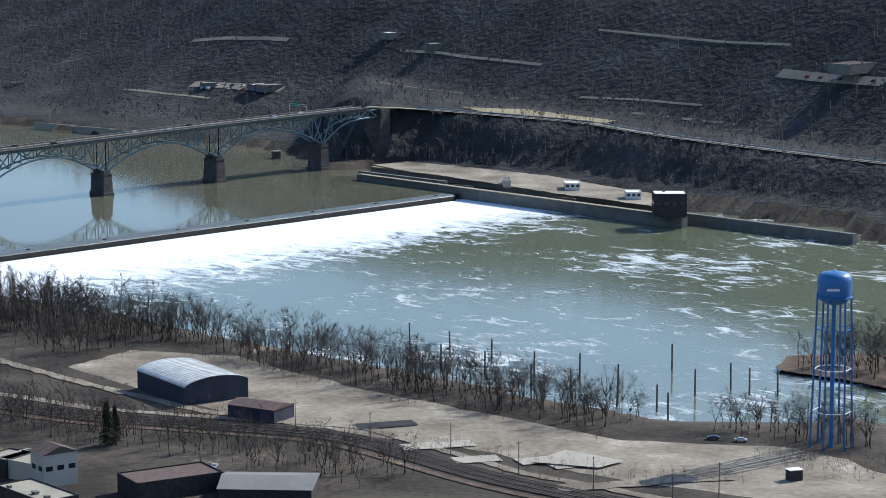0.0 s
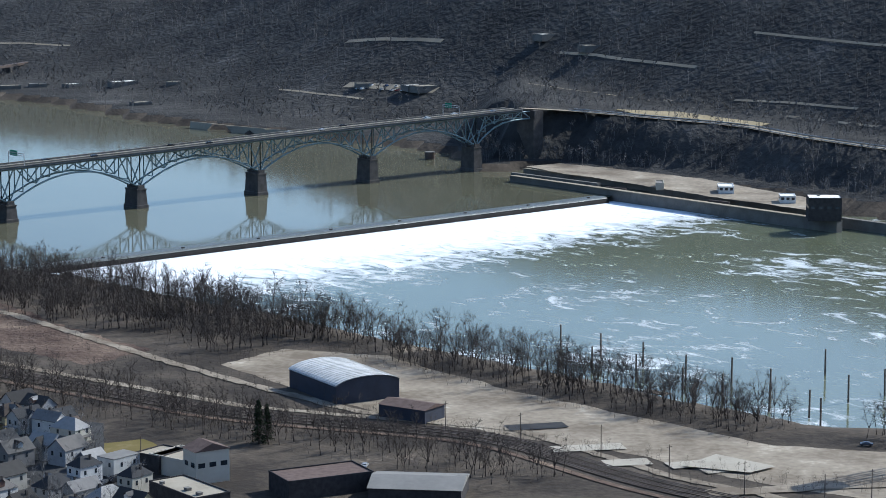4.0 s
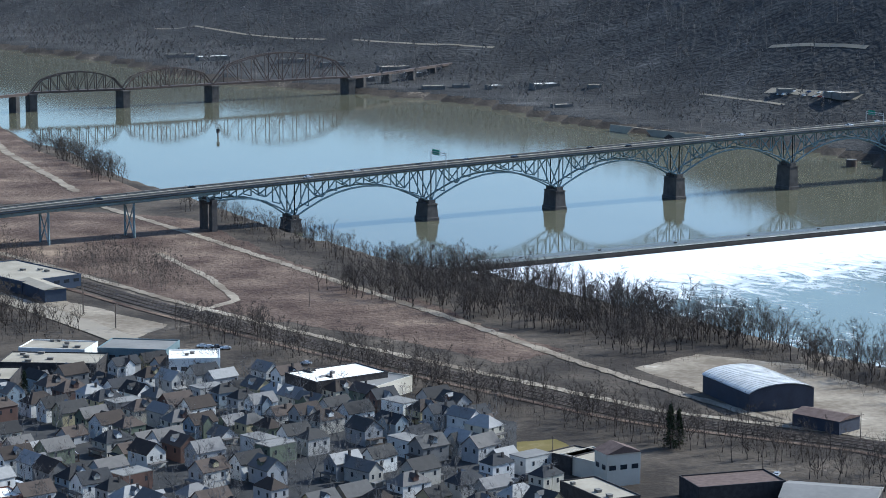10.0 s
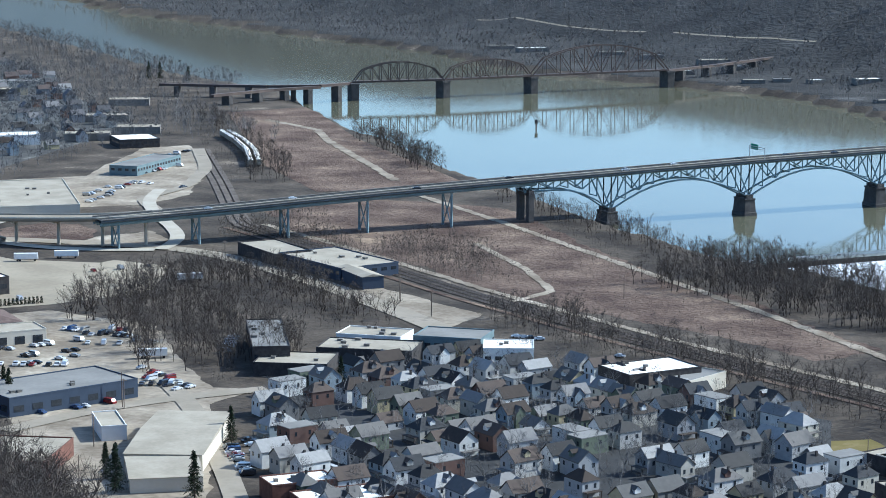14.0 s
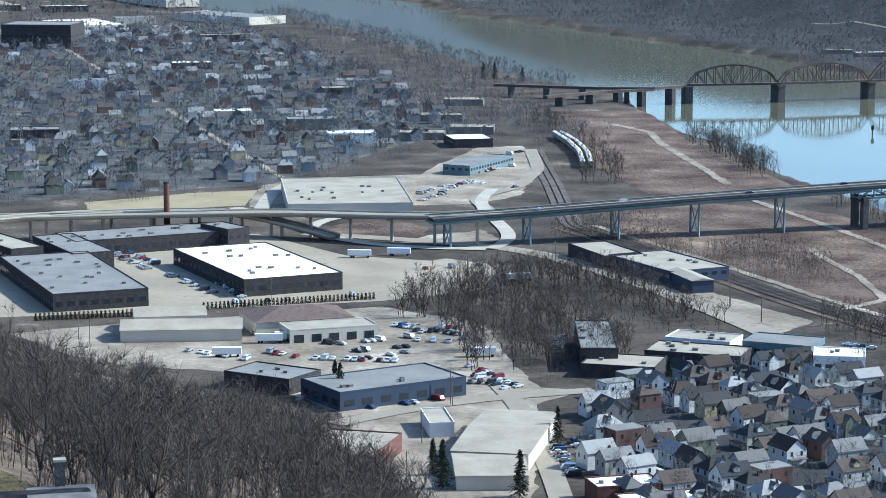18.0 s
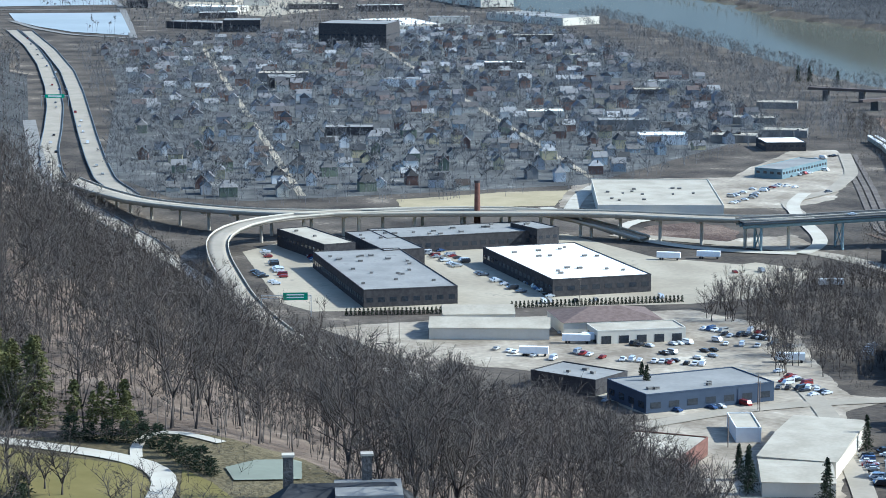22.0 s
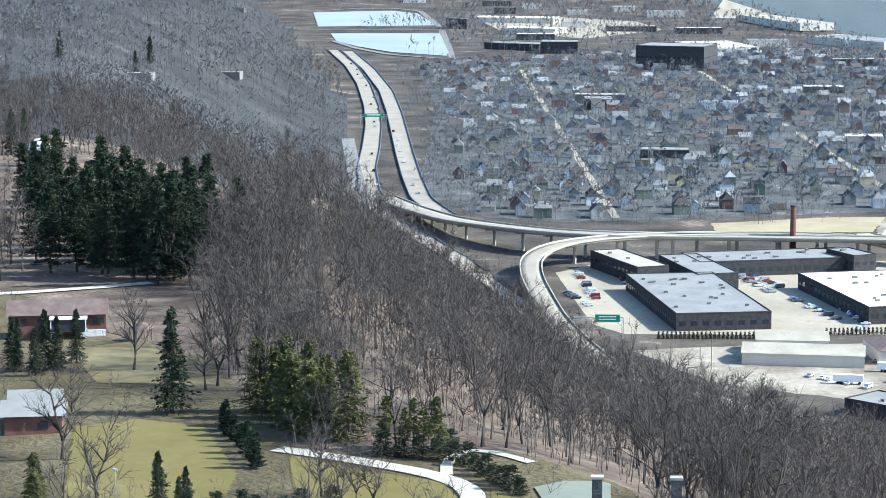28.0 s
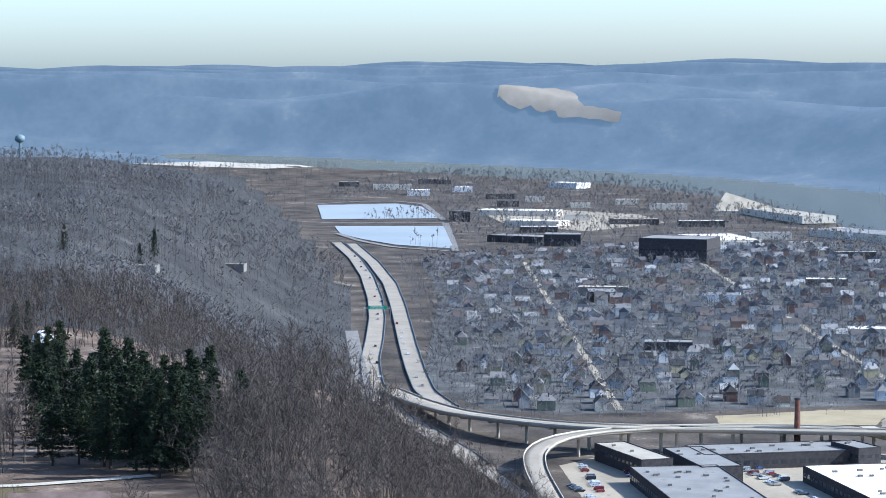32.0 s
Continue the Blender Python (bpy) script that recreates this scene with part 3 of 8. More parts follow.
# ---- roads and lots ----
def ribbon(name, label, pts, width, mat, lift=0.12, flat=True, kind="structure", category="road", step=12.0, thick=0.0, parent=None):
    """A strip along a line of (x, y) on the land, or of (x, y, z) above it."""
    fine = []
    for p, q in zip(pts, pts[1:]):
        n = max(1, int(math.dist(p[:2], q[:2]) / (4 if mat is GRAVEL else step)))
        fine += [tuple(p[i] + (q[i] - p[i]) * k / n for i in range(len(p))) for k in range(n)]
    fine.append(tuple(pts[-1]))
    a = np.array(fine)
    for _ in range(3):
        a[1:-1] = (a[:-2] + 2 * a[1:-1] + a[2:]) / 4
    d = np.gradient(a[:, :2], axis=0)
    d /= np.maximum(np.hypot(d[:, 0], d[:, 1]), 1e-6)[:, None]
    nrm = np.stack([-d[:, 1], d[:, 0]], 1)
    rows = []
    g = np.random.default_rng(len(a))
    for o in (-0.5, -0.17, 0.17, 0.5):
        worn = g.uniform(0.7, 1.35, len(a))[:, None] if mat is GRAVEL and abs(o) == 0.5 else 1.0
        xy = a[:, :2] + nrm * width * o * worn
        z = a[:, 2] if a.shape[1] == 3 else height(xy[:, 0], xy[:, 1]) + lift + 0.2
        rows.append(np.column_stack([xy, z]))
    if a.shape[1] == 2 and flat:
        zm = np.max([r[:, 2] for r in rows], axis=0)
        for r in rows:
            r[:, 2] = zm
    n = len(a)
    if thick:
        for r in (rows[3].copy(), rows[0].copy()):
            r[:, 2] -= thick
            rows.append(r)
    v = np.concatenate(rows)
    m = len(rows)
    f = [(r * n + i, r * n + i + 1, ((r + 1) % m) * n + i + 1, ((r + 1) % m) * n + i) for r in range(m if thick else m - 1) for i in range(n - 1)]
    me = fast_mesh(name, far_in(v), np.array(f)[:, ::-1], mat)
    if parent is not None:
        ob = new(name, me)
        ob.parent = parent
        return ob
    return thing(name, label, category, kind=kind, data=me)


lots_laid = [0]


def lot(name, label, pts, mat, lift=0.06, category="pavement"):
    """A flat paved or planted area on the valley floor; each lies a little higher than the one before."""
    c = Mesh()
    wear = {GRAVEL: 2.6, BRUSH: 5.0, DRY: 1.5, LAWN: 1.2, PAVING: 0.5, WOODFLOOR: 2.5}.get(mat, 0)
    if wear and math.hypot(*pts[0]) < 1900:
        # worn edges wander
        g, out = np.random.default_rng(len(pts) + lots_laid[0]), []
        for p, q in zip(pts, pts[1:] + pts[:1]):
            n = max(1, int(math.dist(p, q) / 5))
            drift = np.cumsum(g.normal(0, 0.45, n + 1)) * wear / 2
            drift -= np.linspace(drift[0], drift[-1], n + 1)
            ux, uy = (q[0] - p[0]) / math.dist(p, q), (q[1] - p[1]) / math.dist(p, q)
            for k in range(n):
                o = float(np.clip(drift[k], -wear, wear)) + (g.uniform(-0.3, 0.3) * wear if k else 0)
                out.append((p[0] + (q[0] - p[0]) * k / n - uy * o, p[1] + (q[1] - p[1]) * k / n + ux * o))
        pts = out
    xy = np.array(pts)
    lots_laid[0] += 1
    z = FLOOR + lift + 0.005 * lots_laid[0]
    c.add(far_in(np.column_stack([xy, np.full(len(xy), z)])), [tuple(range(len(pts)))])
    a = sum(p[0] * q[1] - q[0] * p[1] for p, q in zip(pts, pts[1:] + pts[:1]))
    if a < 0:
        c.f = [tuple(reversed(c.f[0]))]
    return thing(name, label, category, kind="structure", data=c.data(name, mat))


# ---- buildings given by three roof corners ----
def rect(a, b, c):
    """Centre, half sizes and angle of the rectangle whose edge is a-b and whose far side passes through c."""
    a, b, c = Vector(a), Vector(b), Vector(c)
    u = (c - b).normalized()
    n = Vector((-u.y, u.x))
    w = (a - b).dot(n)
    cen = b + u * ((c - b).length / 2) + n * (w / 2)
    return cen, (c - b).length, abs(w), math.atan2(u.y, u.x)


def building(label, a, b, c, h, wall, roof, base=FLOOR, parapet=0.5, vents=0, win=0, shape="flat", rise=2.0, name="commercial_building", win_h=1.6, win_z=0.5, band=None, seed=1):
    cen, L, W, ang = rect(a, b, c)
    px, py, pz = far_in([(cen.x, cen.y, base)])[0]
    ob = thing(name, label, "building", pose(px, py, pz, 0, 0, math.degrees(ang)))
    ob.scale = [math.hypot(px, py) / cen.length] * 3
    rnd = random.Random(seed + int(abs(cen.x)))
    w = Mesh()
    w.box(0, 0, -1, L, W, h + 1 - 0.06)
    part("wall", w, wall, ob)
    r = Mesh()
    if shape == "flat":
        r.box(0, 0, h - 0.05, L - 0.5, W - 0.5, 0.12)
        part("roof", r, roof, ob)
        if parapet:
            p = Mesh()
            for s in (-1, 1):
                p.box(0, s * (W / 2 - 0.1), h, L + 0.1, 0.35, parapet)
                p.box(s * (L / 2 - 0.1), 0, h, 0.35, W + 0.1 - 0.72, parapet)
            part("parapet", p, band or wall, ob)
    elif shape == "gable":
        o = 0.4
        l, hw = L / 2 + o, W / 2 + o
        r.add([(-l, -hw, h), (l, -hw, h), (l, 0, h + rise), (-l, 0, h + rise), (-l, hw, h), (l, hw, h)],
              [(0, 1, 2, 3), (3, 2, 5, 4), (0, 3, 4), (1, 5, 2), (0, 4, 5, 1)])
        part("roof", r, roof, ob)
    elif shape == "hip":
        o = 0.6
        l, hw = L / 2 + o, W / 2 + o
        k = max(0.1, l - hw)
        r.add([(-l, -hw, h), (l, -hw, h), (l, hw, h), (-l, hw, h), (-k, 0, h + rise), (k, 0, h + rise)],
              [(0, 1, 5, 4), (1, 2, 5), (2, 3, 4, 5), (3, 0, 4), (3, 2, 1, 0)])
        part("roof", r, roof, ob)
    for _ in range(vents):
        q = Mesh()
        x, y = rnd.uniform(-0.42, 0.42) * L, rnd.uniform(-0.4, 0.4) * W
        s = rnd.uniform(1.0, 1.9)
        q.box(x, y, h, s * 1.3, s, 0.9)
        q.box(x, y, h + 0.9, s * 1.45, s * 1.15, 0.12)
        part("roof_unit", q, DULL, ob)
    if win:
        sides = [(0, -1, L), (0, 1, L), (1, 0, W), (-1, 0, W)]
        for sx, sy, run in sides:
            nx, ny = sx * math.cos(ang) - sy * math.sin(ang), sx * math.sin(ang) + sy * math.cos(ang)
            if nx * cen.x + ny * cen.y > 0:
                continue
            n = max(1, int(run / win))
            me = Mesh().box(0, 0, 0, win * 0.62 if sy else 0.14, 0.14 if sy else win * 0.62, win_h).data("window", GLASS)
            for k in range(n):
                t = (k + 0.5) / n - 0.5
                o = part("window", me, GLASS, ob)
                o.location = (t * L if sy else sx * (L / 2), sy * (W / 2) if sy else t * W, h * win_z)
    return ob

# ---- highway bridge: riveted steel deck truss on stone piers ----
PIERS = [(-406.0, 1340.3), (-341.6, 1404.0), (-277.2, 1467.7), (-212.9, 1531.3), (-148.5, 1595.0), (-84.0, 1658.8)]
p_first, p_last = Vector(PIERS[0]), Vector(PIERS[-1])
b_dir = (p_last - p_first).normalized()
b_side = Vector((-b_dir.y, b_dir.x))
BS = [(Vector(p) - p_first).dot(b_dir) for p in PIERS]
b_ang = math.atan2(b_dir.y, b_dir.x)


def deck_z(s):
    return float(np.interp(s, [-420, -305, -245, -144, -52, 0, 90, 181, 271, 362, 453, 500, 600], [21.5, 23.6, 25.5, 29.4, 32.0, 33.2, 35.6, 37.2, 39.1, 40.8, 42.0, 42.7, 43.0]))


def on_bridge(s, off=0.0, z=0.0):
    p = p_first + b_dir * s + b_side * off
    return (p.x, p.y, z)


HALF = 8.5
bridge = thing("highway_bridge", "long blue-green steel deck-truss highway bridge on dark stone piers", "bridge")
stations = list(np.arange(-300, BS[-1] + 50, 12.0))
ribbon("deck", "", [on_bridge(s, 0, deck_z(s)) for s in stations], 2 * HALF, DECKSIDE, parent=bridge, thick=1.3)
ribbon("roadway", "", [on_bridge(s, 0, deck_z(s) + 0.03) for s in stations], 2 * HALF - 3, ASPHALT, parent=bridge)
for o in (-HALF, HALF, 0.0):
    ribbon("parapet" if o else "median_barrier", "", [on_bridge(s, o, deck_z(s) + (0.72 if o else 0.7)) for s in stations], 0.3, DULL if o else CONCRETE, parent=bridge, thick=0.7)
for k, s in enumerate(BS):
    pm = Mesh()
    x, y, _ = on_bridge(s)
    top = deck_z(s) - 20.0
    # a battered shaft with a horn under each truss and a wider wet footing
    cb, sb_ = math.cos(b_ang), math.sin(b_ang)
    rim = []
    for z, hx, hy in ((-4, 4.3, 7.6), (5.2, 4.1, 7.3), (5.4, 3.7, 6.9), (top - 3.2, 3.2, 6.3), (top - 3.0, 3.5, 6.6), (top - 2.2, 3.5, 6.6)):
        rim += [(x + u * cb - v * sb_, y + u * sb_ + v * cb, z) for u, v in ((-hx, -hy), (hx, -hy), (hx, hy), (-hx, hy))]
    pm.add(rim, [(4 * j + i, 4 * j + (i + 1) % 4, 4 * j + 4 + (i + 1) % 4, 4 * j + 4 + i) for j in range(5) for i in range(4)] + [(20, 21, 22, 23)])
    for o in (-4.6, 4.6):
        p2 = on_bridge(s, o)
        pm.box(p2[0], p2[1], top - 2.3, 4.6, 2.8, 2.3, b_ang)
    part("pier", pm, STONE, bridge)
ends = [BS[0] - 55] + BS + [BS[-1] + 50]
for s0, s1 in zip(ends, ends[1:]):
    n = 10 if s1 - s0 > 70 else 6
    first, last = s0 == ends[0], s1 == ends[-1]

    def low(t):
        """Depth of the lower chord: deep over the piers, shallow at mid-span."""
        q = 2 * t - 1
        if first and q < 0 or last and q > 0:
            q *= 0.1
        return 5.2 + 14.4 * abs(q) ** 2.1

    for off in (-4.6, 4.6):
        tops = [on_bridge(s0 + (s1 - s0) * k / n, off, deck_z(s0 + (s1 - s0) * k / n) - 1.6) for k in range(n + 1)]
        bots = [(x, y, z + 0.4 - low(k / n)) for k, (x, y, z) in enumerate(tops)]
        for nm, line, w in (("top_chord", tops, 0.7), ("bottom_chord", bots, 0.9)):
            ribbon(nm, "", line, w, STEEL, parent=bridge, thick=w)
        for k in range(n + 1):
            part("truss_post", Mesh().bar(tops[k], bots[k], 0.6), STEEL, bridge)
        for k in range(n):
            a, b = (tops[k], bots[k + 1]) if k % 2 else (bots[k], tops[k + 1])
            part("truss_diagonal", Mesh().bar(a, b, 0.6), STEEL, bridge)
    for k in range(n + 1):
        s = s0 + (s1 - s0) * k / n
        z = deck_z(s) - 1.2 - low(k / n)
        part("cross_beam", Mesh().bar(on_bridge(s, -4.6, z), on_bridge(s, 4.6, z), 0.5), STEEL, bridge)
ab = Mesh().box(*on_bridge(BS[-1] + 54)[:2], 4, 9, 17, deck_z(BS[-1] + 54) - 5.4, b_ang)
ab.box(*on_bridge(BS[-1] + 51)[:2], deck_z(BS[-1] + 51) - 7, 3, 19, 5.5, b_ang)
part("abutment", ab, STONE, bridge)
# land bents and the portal pier on the bank
for s in (-52, -100, -150, -196, -246, -290):
    bent = Mesh()
    for o in (-6, 6):
        if s == -52:
            bent.box(*on_bridge(s, o)[:2], 2, 3.2, 4.0, deck_z(s) - 9, b_ang)
        else:
            bent.bar(on_bridge(s, o, 2), on_bridge(s, o, deck_z(s) - 3.2), 1.0)
    if s == -52:
        bent.box(*on_bridge(s)[:2], deck_z(s) - 9, 3.2, 16.5, 3, b_ang)
    else:
        bent.bar(on_bridge(s, -6, 8), on_bridge(s, 6, deck_z(s) - 4), 0.5)
        bent.bar(on_bridge(s, 6, 8), on_bridge(s, -6, deck_z(s) - 4), 0.5)
    part("bent", bent, STONE if s == -52 else STEEL, bridge)
for o in (-HALF + 2, 0, HALF - 2):
    ribbon("girder", "", [on_bridge(s, o, deck_z(s) - 1.3) for s in stations if s < -40], 0.6, STEEL, parent=bridge, thick=2.0)


def gantry(label, x, y, z, ang, span, high, panels):
    g = thing("sign_gantry", label, "road sign", pose(x, y, z, 0, 0, math.degrees(ang)))
    for s in (-1, 1):
        part("post", Mesh().bar((s * span / 2, 0, 0), (s * span / 2, 0, high), 0.35), GALV, g)
    part("beam", Mesh().bar((-span / 2, 0, high), (span / 2, 0, high), 0.4).bar((-span / 2, 0, high - 1.2), (span / 2, 0, high - 1.2), 0.3), GALV, g)
    for u, w, h in panels:
        q = part("sign_panel", Mesh().box(u, -0.35, high - h * 0.6, w, 0.12, h), SIGNGREEN, g, "green sign panel")
        for r in range(2):
            part("lettering", Mesh().box(u, -0.43, high - h * 0.6 + h * (0.28 + 0.36 * r), w * 0.7, 0.03, h * 0.14), WHITEPAINT, q, "white bars of lettering")
    return g


x, y, _ = on_bridge(BS[1] + 8)
gantry("green sign gantry over the bridge roadway", x, y, deck_z(BS[1] + 8), b_ang + math.pi / 2, 17, 7, [(3.5, 8, 3.2)])
x, y, _ = on_bridge(BS[5] - 18)
gantry("green sign gantry over the bridge roadway", x, y, deck_z(BS[5] - 18), b_ang + math.pi / 2, 17, 7, [(3.5, 7, 3.2)])

# ---- railway bridge upstream: three curved through trusses on stone piers ----
RAILP = [(-823.0, 1960.9), (-758.8, 2009.5), (-700.0, 2073.7), (-603.8, 2175.9)]
rb = thing("railway_bridge", "dark rusty steel railway bridge with three arched through trusses", "bridge")
RZ = 19.0
for (ax, ay), (bx, by), rise in zip(RAILP, RAILP[1:], (16.5, 16.5, 25.0)):
    a, b = Vector((ax, ay)), Vector((bx, by))
    d = (b - a).normalized()
    nrm = Vector((-d.y, d.x))
    n = 10
    for o in (-3.4, 3.4):
        lo = [(*(a + (b - a) * (k / n) + nrm * o), RZ) for k in range(n + 1)]
        hi = [(x, y, z + (rise * (1 - (2 * k / n - 1) ** 2 * 0.62) if 0 < k < n else 0)) for k, (x, y, z) in enumerate(lo)]
        for nm, line in (("bottom_chord", lo), ("top_chord", hi)):
            for p, q in zip(line, line[1:]):
                part(nm, Mesh().bar(p, q, 0.9), RUST, rb)
        for k in range(1, n):
            part("truss_post", Mesh().bar(lo[k], hi[k], 0.55), RUST, rb)
            m = k + 1 if k < n / 2 else k - 1
            part("truss_diagonal", Mesh().bar(hi[k], lo[m], 0.5), RUST, rb)
    floor_ = Mesh()
    floor_.bar((a.x, a.y, RZ), (b.x, b.y, RZ), 7.5, 1.6)
    part("track_deck", floor_, RUST, rb)
for (x, y), (x2, y2) in zip(RAILP, RAILP[1:] + [RAILP[-2]]):
    a = math.atan2(y2 - y, x2 - x)
    part("pier", Mesh().box(x, y, -4, 6.5, 15, RZ + 3, a).box(x, y, RZ - 2.2, 7.5, 16, 1.4, a), STONE, rb)


def girder_line(pts, z, w=5.0, depth=2.2, every=30, parent=rb):
    for p, q in zip(pts, pts[1:]):
        part("girder", Mesh().bar((*p, z - depth / 2), (*q, z - depth / 2), w, depth), RUST, parent)
    for p, q in zip(pts, pts[1:]):
        n = max(1, round(math.dist(p, q) / every))
        for k in range(n):
            x, y = p[0] + (q[0] - p[0]) * (k + 0.5) / n, p[1] + (q[1] - p[1]) * (k + 0.5) / n
            g2 = max(-4.0, h1(x, y) - 1)
            part("pier", Mesh().box(x, y, g2, 4.2, 9, z - depth - g2, math.atan2(q[1] - p[1], q[0] - p[0])), STONE, parent)


girder_line([RAILP[0], (-839.2, 1925.8), (-879.6, 1906.4), (-972.9, 1891.3)], RZ)
girder_line([(-839.2, 1925.8), (-866.5, 1889.0), (-891.3, 1824.1)], RZ - 1)
girder_line([RAILP[3], (-575.6, 2255.7), (-542.1, 2381.2)], RZ, every=45)

# ---- lock on the far bank ----
LZ = 8.5
lock = thing("river_lock", "grey concrete navigation lock with long dark river walls", "lock")


def wall_line(p, q, w, z0, z1, nm, mat=CONCRETE, parent=lock):
    a = math.atan2(q[1] - p[1], q[0] - p[0])
    part(nm, Mesh().box((p[0] + q[0]) / 2, (p[1] + q[1]) / 2, z0, math.dist(p, q), w, z1 - z0, a), mat, parent)


LW = surf("stained_lock_wall", (0.13, 0.12, 0.105), (0.19, 0.175, 0.155), 0.12, 0.9)
wall_line((-54.3, 1606.2), (139.4, 1411.5), 5.0, -5, 7.0, "river_wall", LW)
wall_line((-54.2, 1603.8), (139.2, 1409.4), 4.2, 7.0, 7.4, "wall_cap", PAVING)
wall_line((-46.9, 1645.4), (133.4, 1461.2), 4.0, -5, 7.0, "land_wall", LW)
wall_line((-46.8, 1643.0), (133.2, 1459.0), 3.4, 7.0, 7.4, "wall_cap", PAVING)
wall_line((142.4, 1432.4), (227.4, 1350.5), 4.0, -5, 6.0, "guide_wall", LW)
wall_line((-55.1, 1630.1), (2.2, 1577.3), 3.0, -5, 6.0, "guide_wall", LW)
for px_, py_ in ((74.3, 1491.2), (12.9, 1549.3)):
    part("lock_gate", Mesh().box(px_, py_, -3, 1.2, 15, 10, math.atan2(75, 150) + 0.5), RUST, lock)
lot("lock_apron", "worn concrete apron beside the lock with parked cars", [(-46.9, 1646.6), (-24.5, 1665.5), (64.5, 1592.5), (129.7, 1496.6), (139.5, 1454.0), (131.5, 1439.5), (41.1, 1536.3), (-31.3, 1622.1)], GRAVEL)
building("tall grey concrete lock control house with a flat roof", (123.4, 1424.9), (121.3, 1407.7), (140.1, 1407.7), 12, BRICKDARK, WHITEROOF, name="lock_house", win=4.0, vents=1)
building("small white lock office with a pale roof", (76.2, 1532.9), (75.5, 1516.5), (84.9, 1516.5), 4, WHITEWALL, WHITEROOF, name="lock_office", win=3.0)
building("small white site hut", (111.0, 1487.4), (110.1, 1474.6), (119.3, 1474.6), 4, WHITEWALL, WHITEROOF, name="lock_office", win=3.0)
building("small grey hut on the lock wall", (37.9, 1551.8), (37.6, 1537.9), (42.5, 1537.9), 3, CONCRETE, GREYROOF, name="lock_office")

hoist = thing("gate_hoist", "small red gate hoist on the lock wall", "machine", pose(129.0, 1414.0, 7.4, 0, 0, 45))
part("base", Mesh().box(0, 0, 0, 4.2, 2.6, 0.5), DULL, hoist)
part("housing", Mesh().box(-0.6, 0, 0.5, 2.6, 2.2, 2.4).box(1.4, 0, 0.5, 1.4, 1.8, 1.5), SIGNRED, hoist, "red painted housing")
part("jib", Mesh().bar((0.4, 0, 2.6), (5.2, 0, 4.6), 0.35), SIGNRED, hoist)
cell = thing("mooring_cell", "round dark sheet-pile mooring cell in the upper pool", "mooring", pose(-116.5, 1723.8, 0))
part("wall", Mesh().cyl(0, 0, -3, 8.0, 3.6, 3.6, 18), RUST, cell)
part("cap", Mesh().cyl(0, 0, 8.0, 8.4, 3.7, 3.7, 18), DULL, cell)
# ---- commercial blocks ----
building("large flat-roofed store with a bright white roof and dark brick walls", (-702.4, 1021.9), (-622.6, 956.1), (-592.9, 995.7), 8, BRICKDARK, WHITEROOF, vents=14, win=6.0, win_h=2.2, win_z=0.35)
building("long grey flat-roofed mill building with many roof vents", (-764.9, 958.1), (-677.0, 881.9), (-648.6, 915.9), 8, BRICKDARK, GREYROOF, vents=18, win=5.0, win_h=2.2, win_z=0.3)
building("grey flat-roofed wing joining two mill buildings", (-787.7, 1025.2), (-738.8, 979.6), (-726.6, 997.2), 8.1, BRICKDARK, GREYROOF, vents=4)
building("flat-roofed mill wing with a pale roof", (-817.6, 1016.2), (-771.3, 972.1), (-763.2, 987.5), 9, BRICKDARK, PALEROOF, vents=2, win=5.0)
building("long brick mill building with a grey flat roof", (-787.1, 1037.1), (-762.4, 1013.0), (-712.5, 1083.1), 8, BRICKDARK, GREYROOF, vents=10, win=5.0, win_h=2.2, win_z=0.3)
building("square brick mill end block", (-728.6, 1096.1), (-709.4, 1074.1), (-704.0, 1086.6), 10, BRICKDARK, GREYROOF, vents=2, win=4.0)
building("wide low store with a pale flat roof", (-797.3, 1292.5), (-743.6, 1188.8), (-684.3, 1229.0), 7, BEIGE, PALEROOF, vents=12)
building("beige metal warehouse with a low gabled roof", (-613.1, 862.1), (-608.8, 838.7), (-565.9, 866.7), 5.2, BEIGE, PALEROOF, shape="gable", rise=2.8)
building("beige metal warehouse with a low gabled roof", (-623.3, 878.4), (-616.6, 860.0), (-592.1, 879.0), 6.8, BEIGE, PALEROOF, shape="gable", rise=2.6)
building("low garage with a wide brown hipped roof", (-580.5, 906.5), (-565.8, 877.5), (-535.6, 909.0), 6, BEIGE, BROWNROOF, shape="hip", rise=4.0)
building("low beige garage with dark bay doors", (-548.4, 892.3), (-544.4, 870.8), (-518.2, 899.4), 5.5, BEIGE, PALEROOF, win=7.0, win_h=3.4, win_z=0.02)
building("dark brick workshop with a grey flat roof", (-519.4, 806.7), (-521.3, 785.3), (-490.6, 783.7), 6, BRICKDARK, GREYROOF, vents=3)
building("blue-walled workshop with a pale worn flat roof", (-458.1, 831.8), (-431.6, 816.3), (-459.1, 768.7), 7, BLUEWALL, GREYROOF, vents=4, win=7.0, win_h=2.4, win_z=0.25)
building("beige warehouse with a ribbed pale roof", (-412.7, 772.1), (-383.0, 713.5), (-357.7, 721.1), 6, BEIGE, PALEROOF, shape="gable", rise=1.2)
building("beige warehouse with a ribbed pale roof", (-383.0, 719.0), (-366.9, 687.2), (-346.8, 699.2), 5, BEIGE, PALEROOF, shape="gable", rise=1.0)
building("low pale shed beside a warehouse", (-421.7, 769.7), (-410.1, 748.1), (-403.0, 753.4), 5, WHITEWALL, PALEROOF)
building("pale low warehouse at the foot of the wooded slope", (-441.1, 718.9), (-426.8, 686.5), (-401.1, 692.6), 6, BRICKRED, PALEROOF)
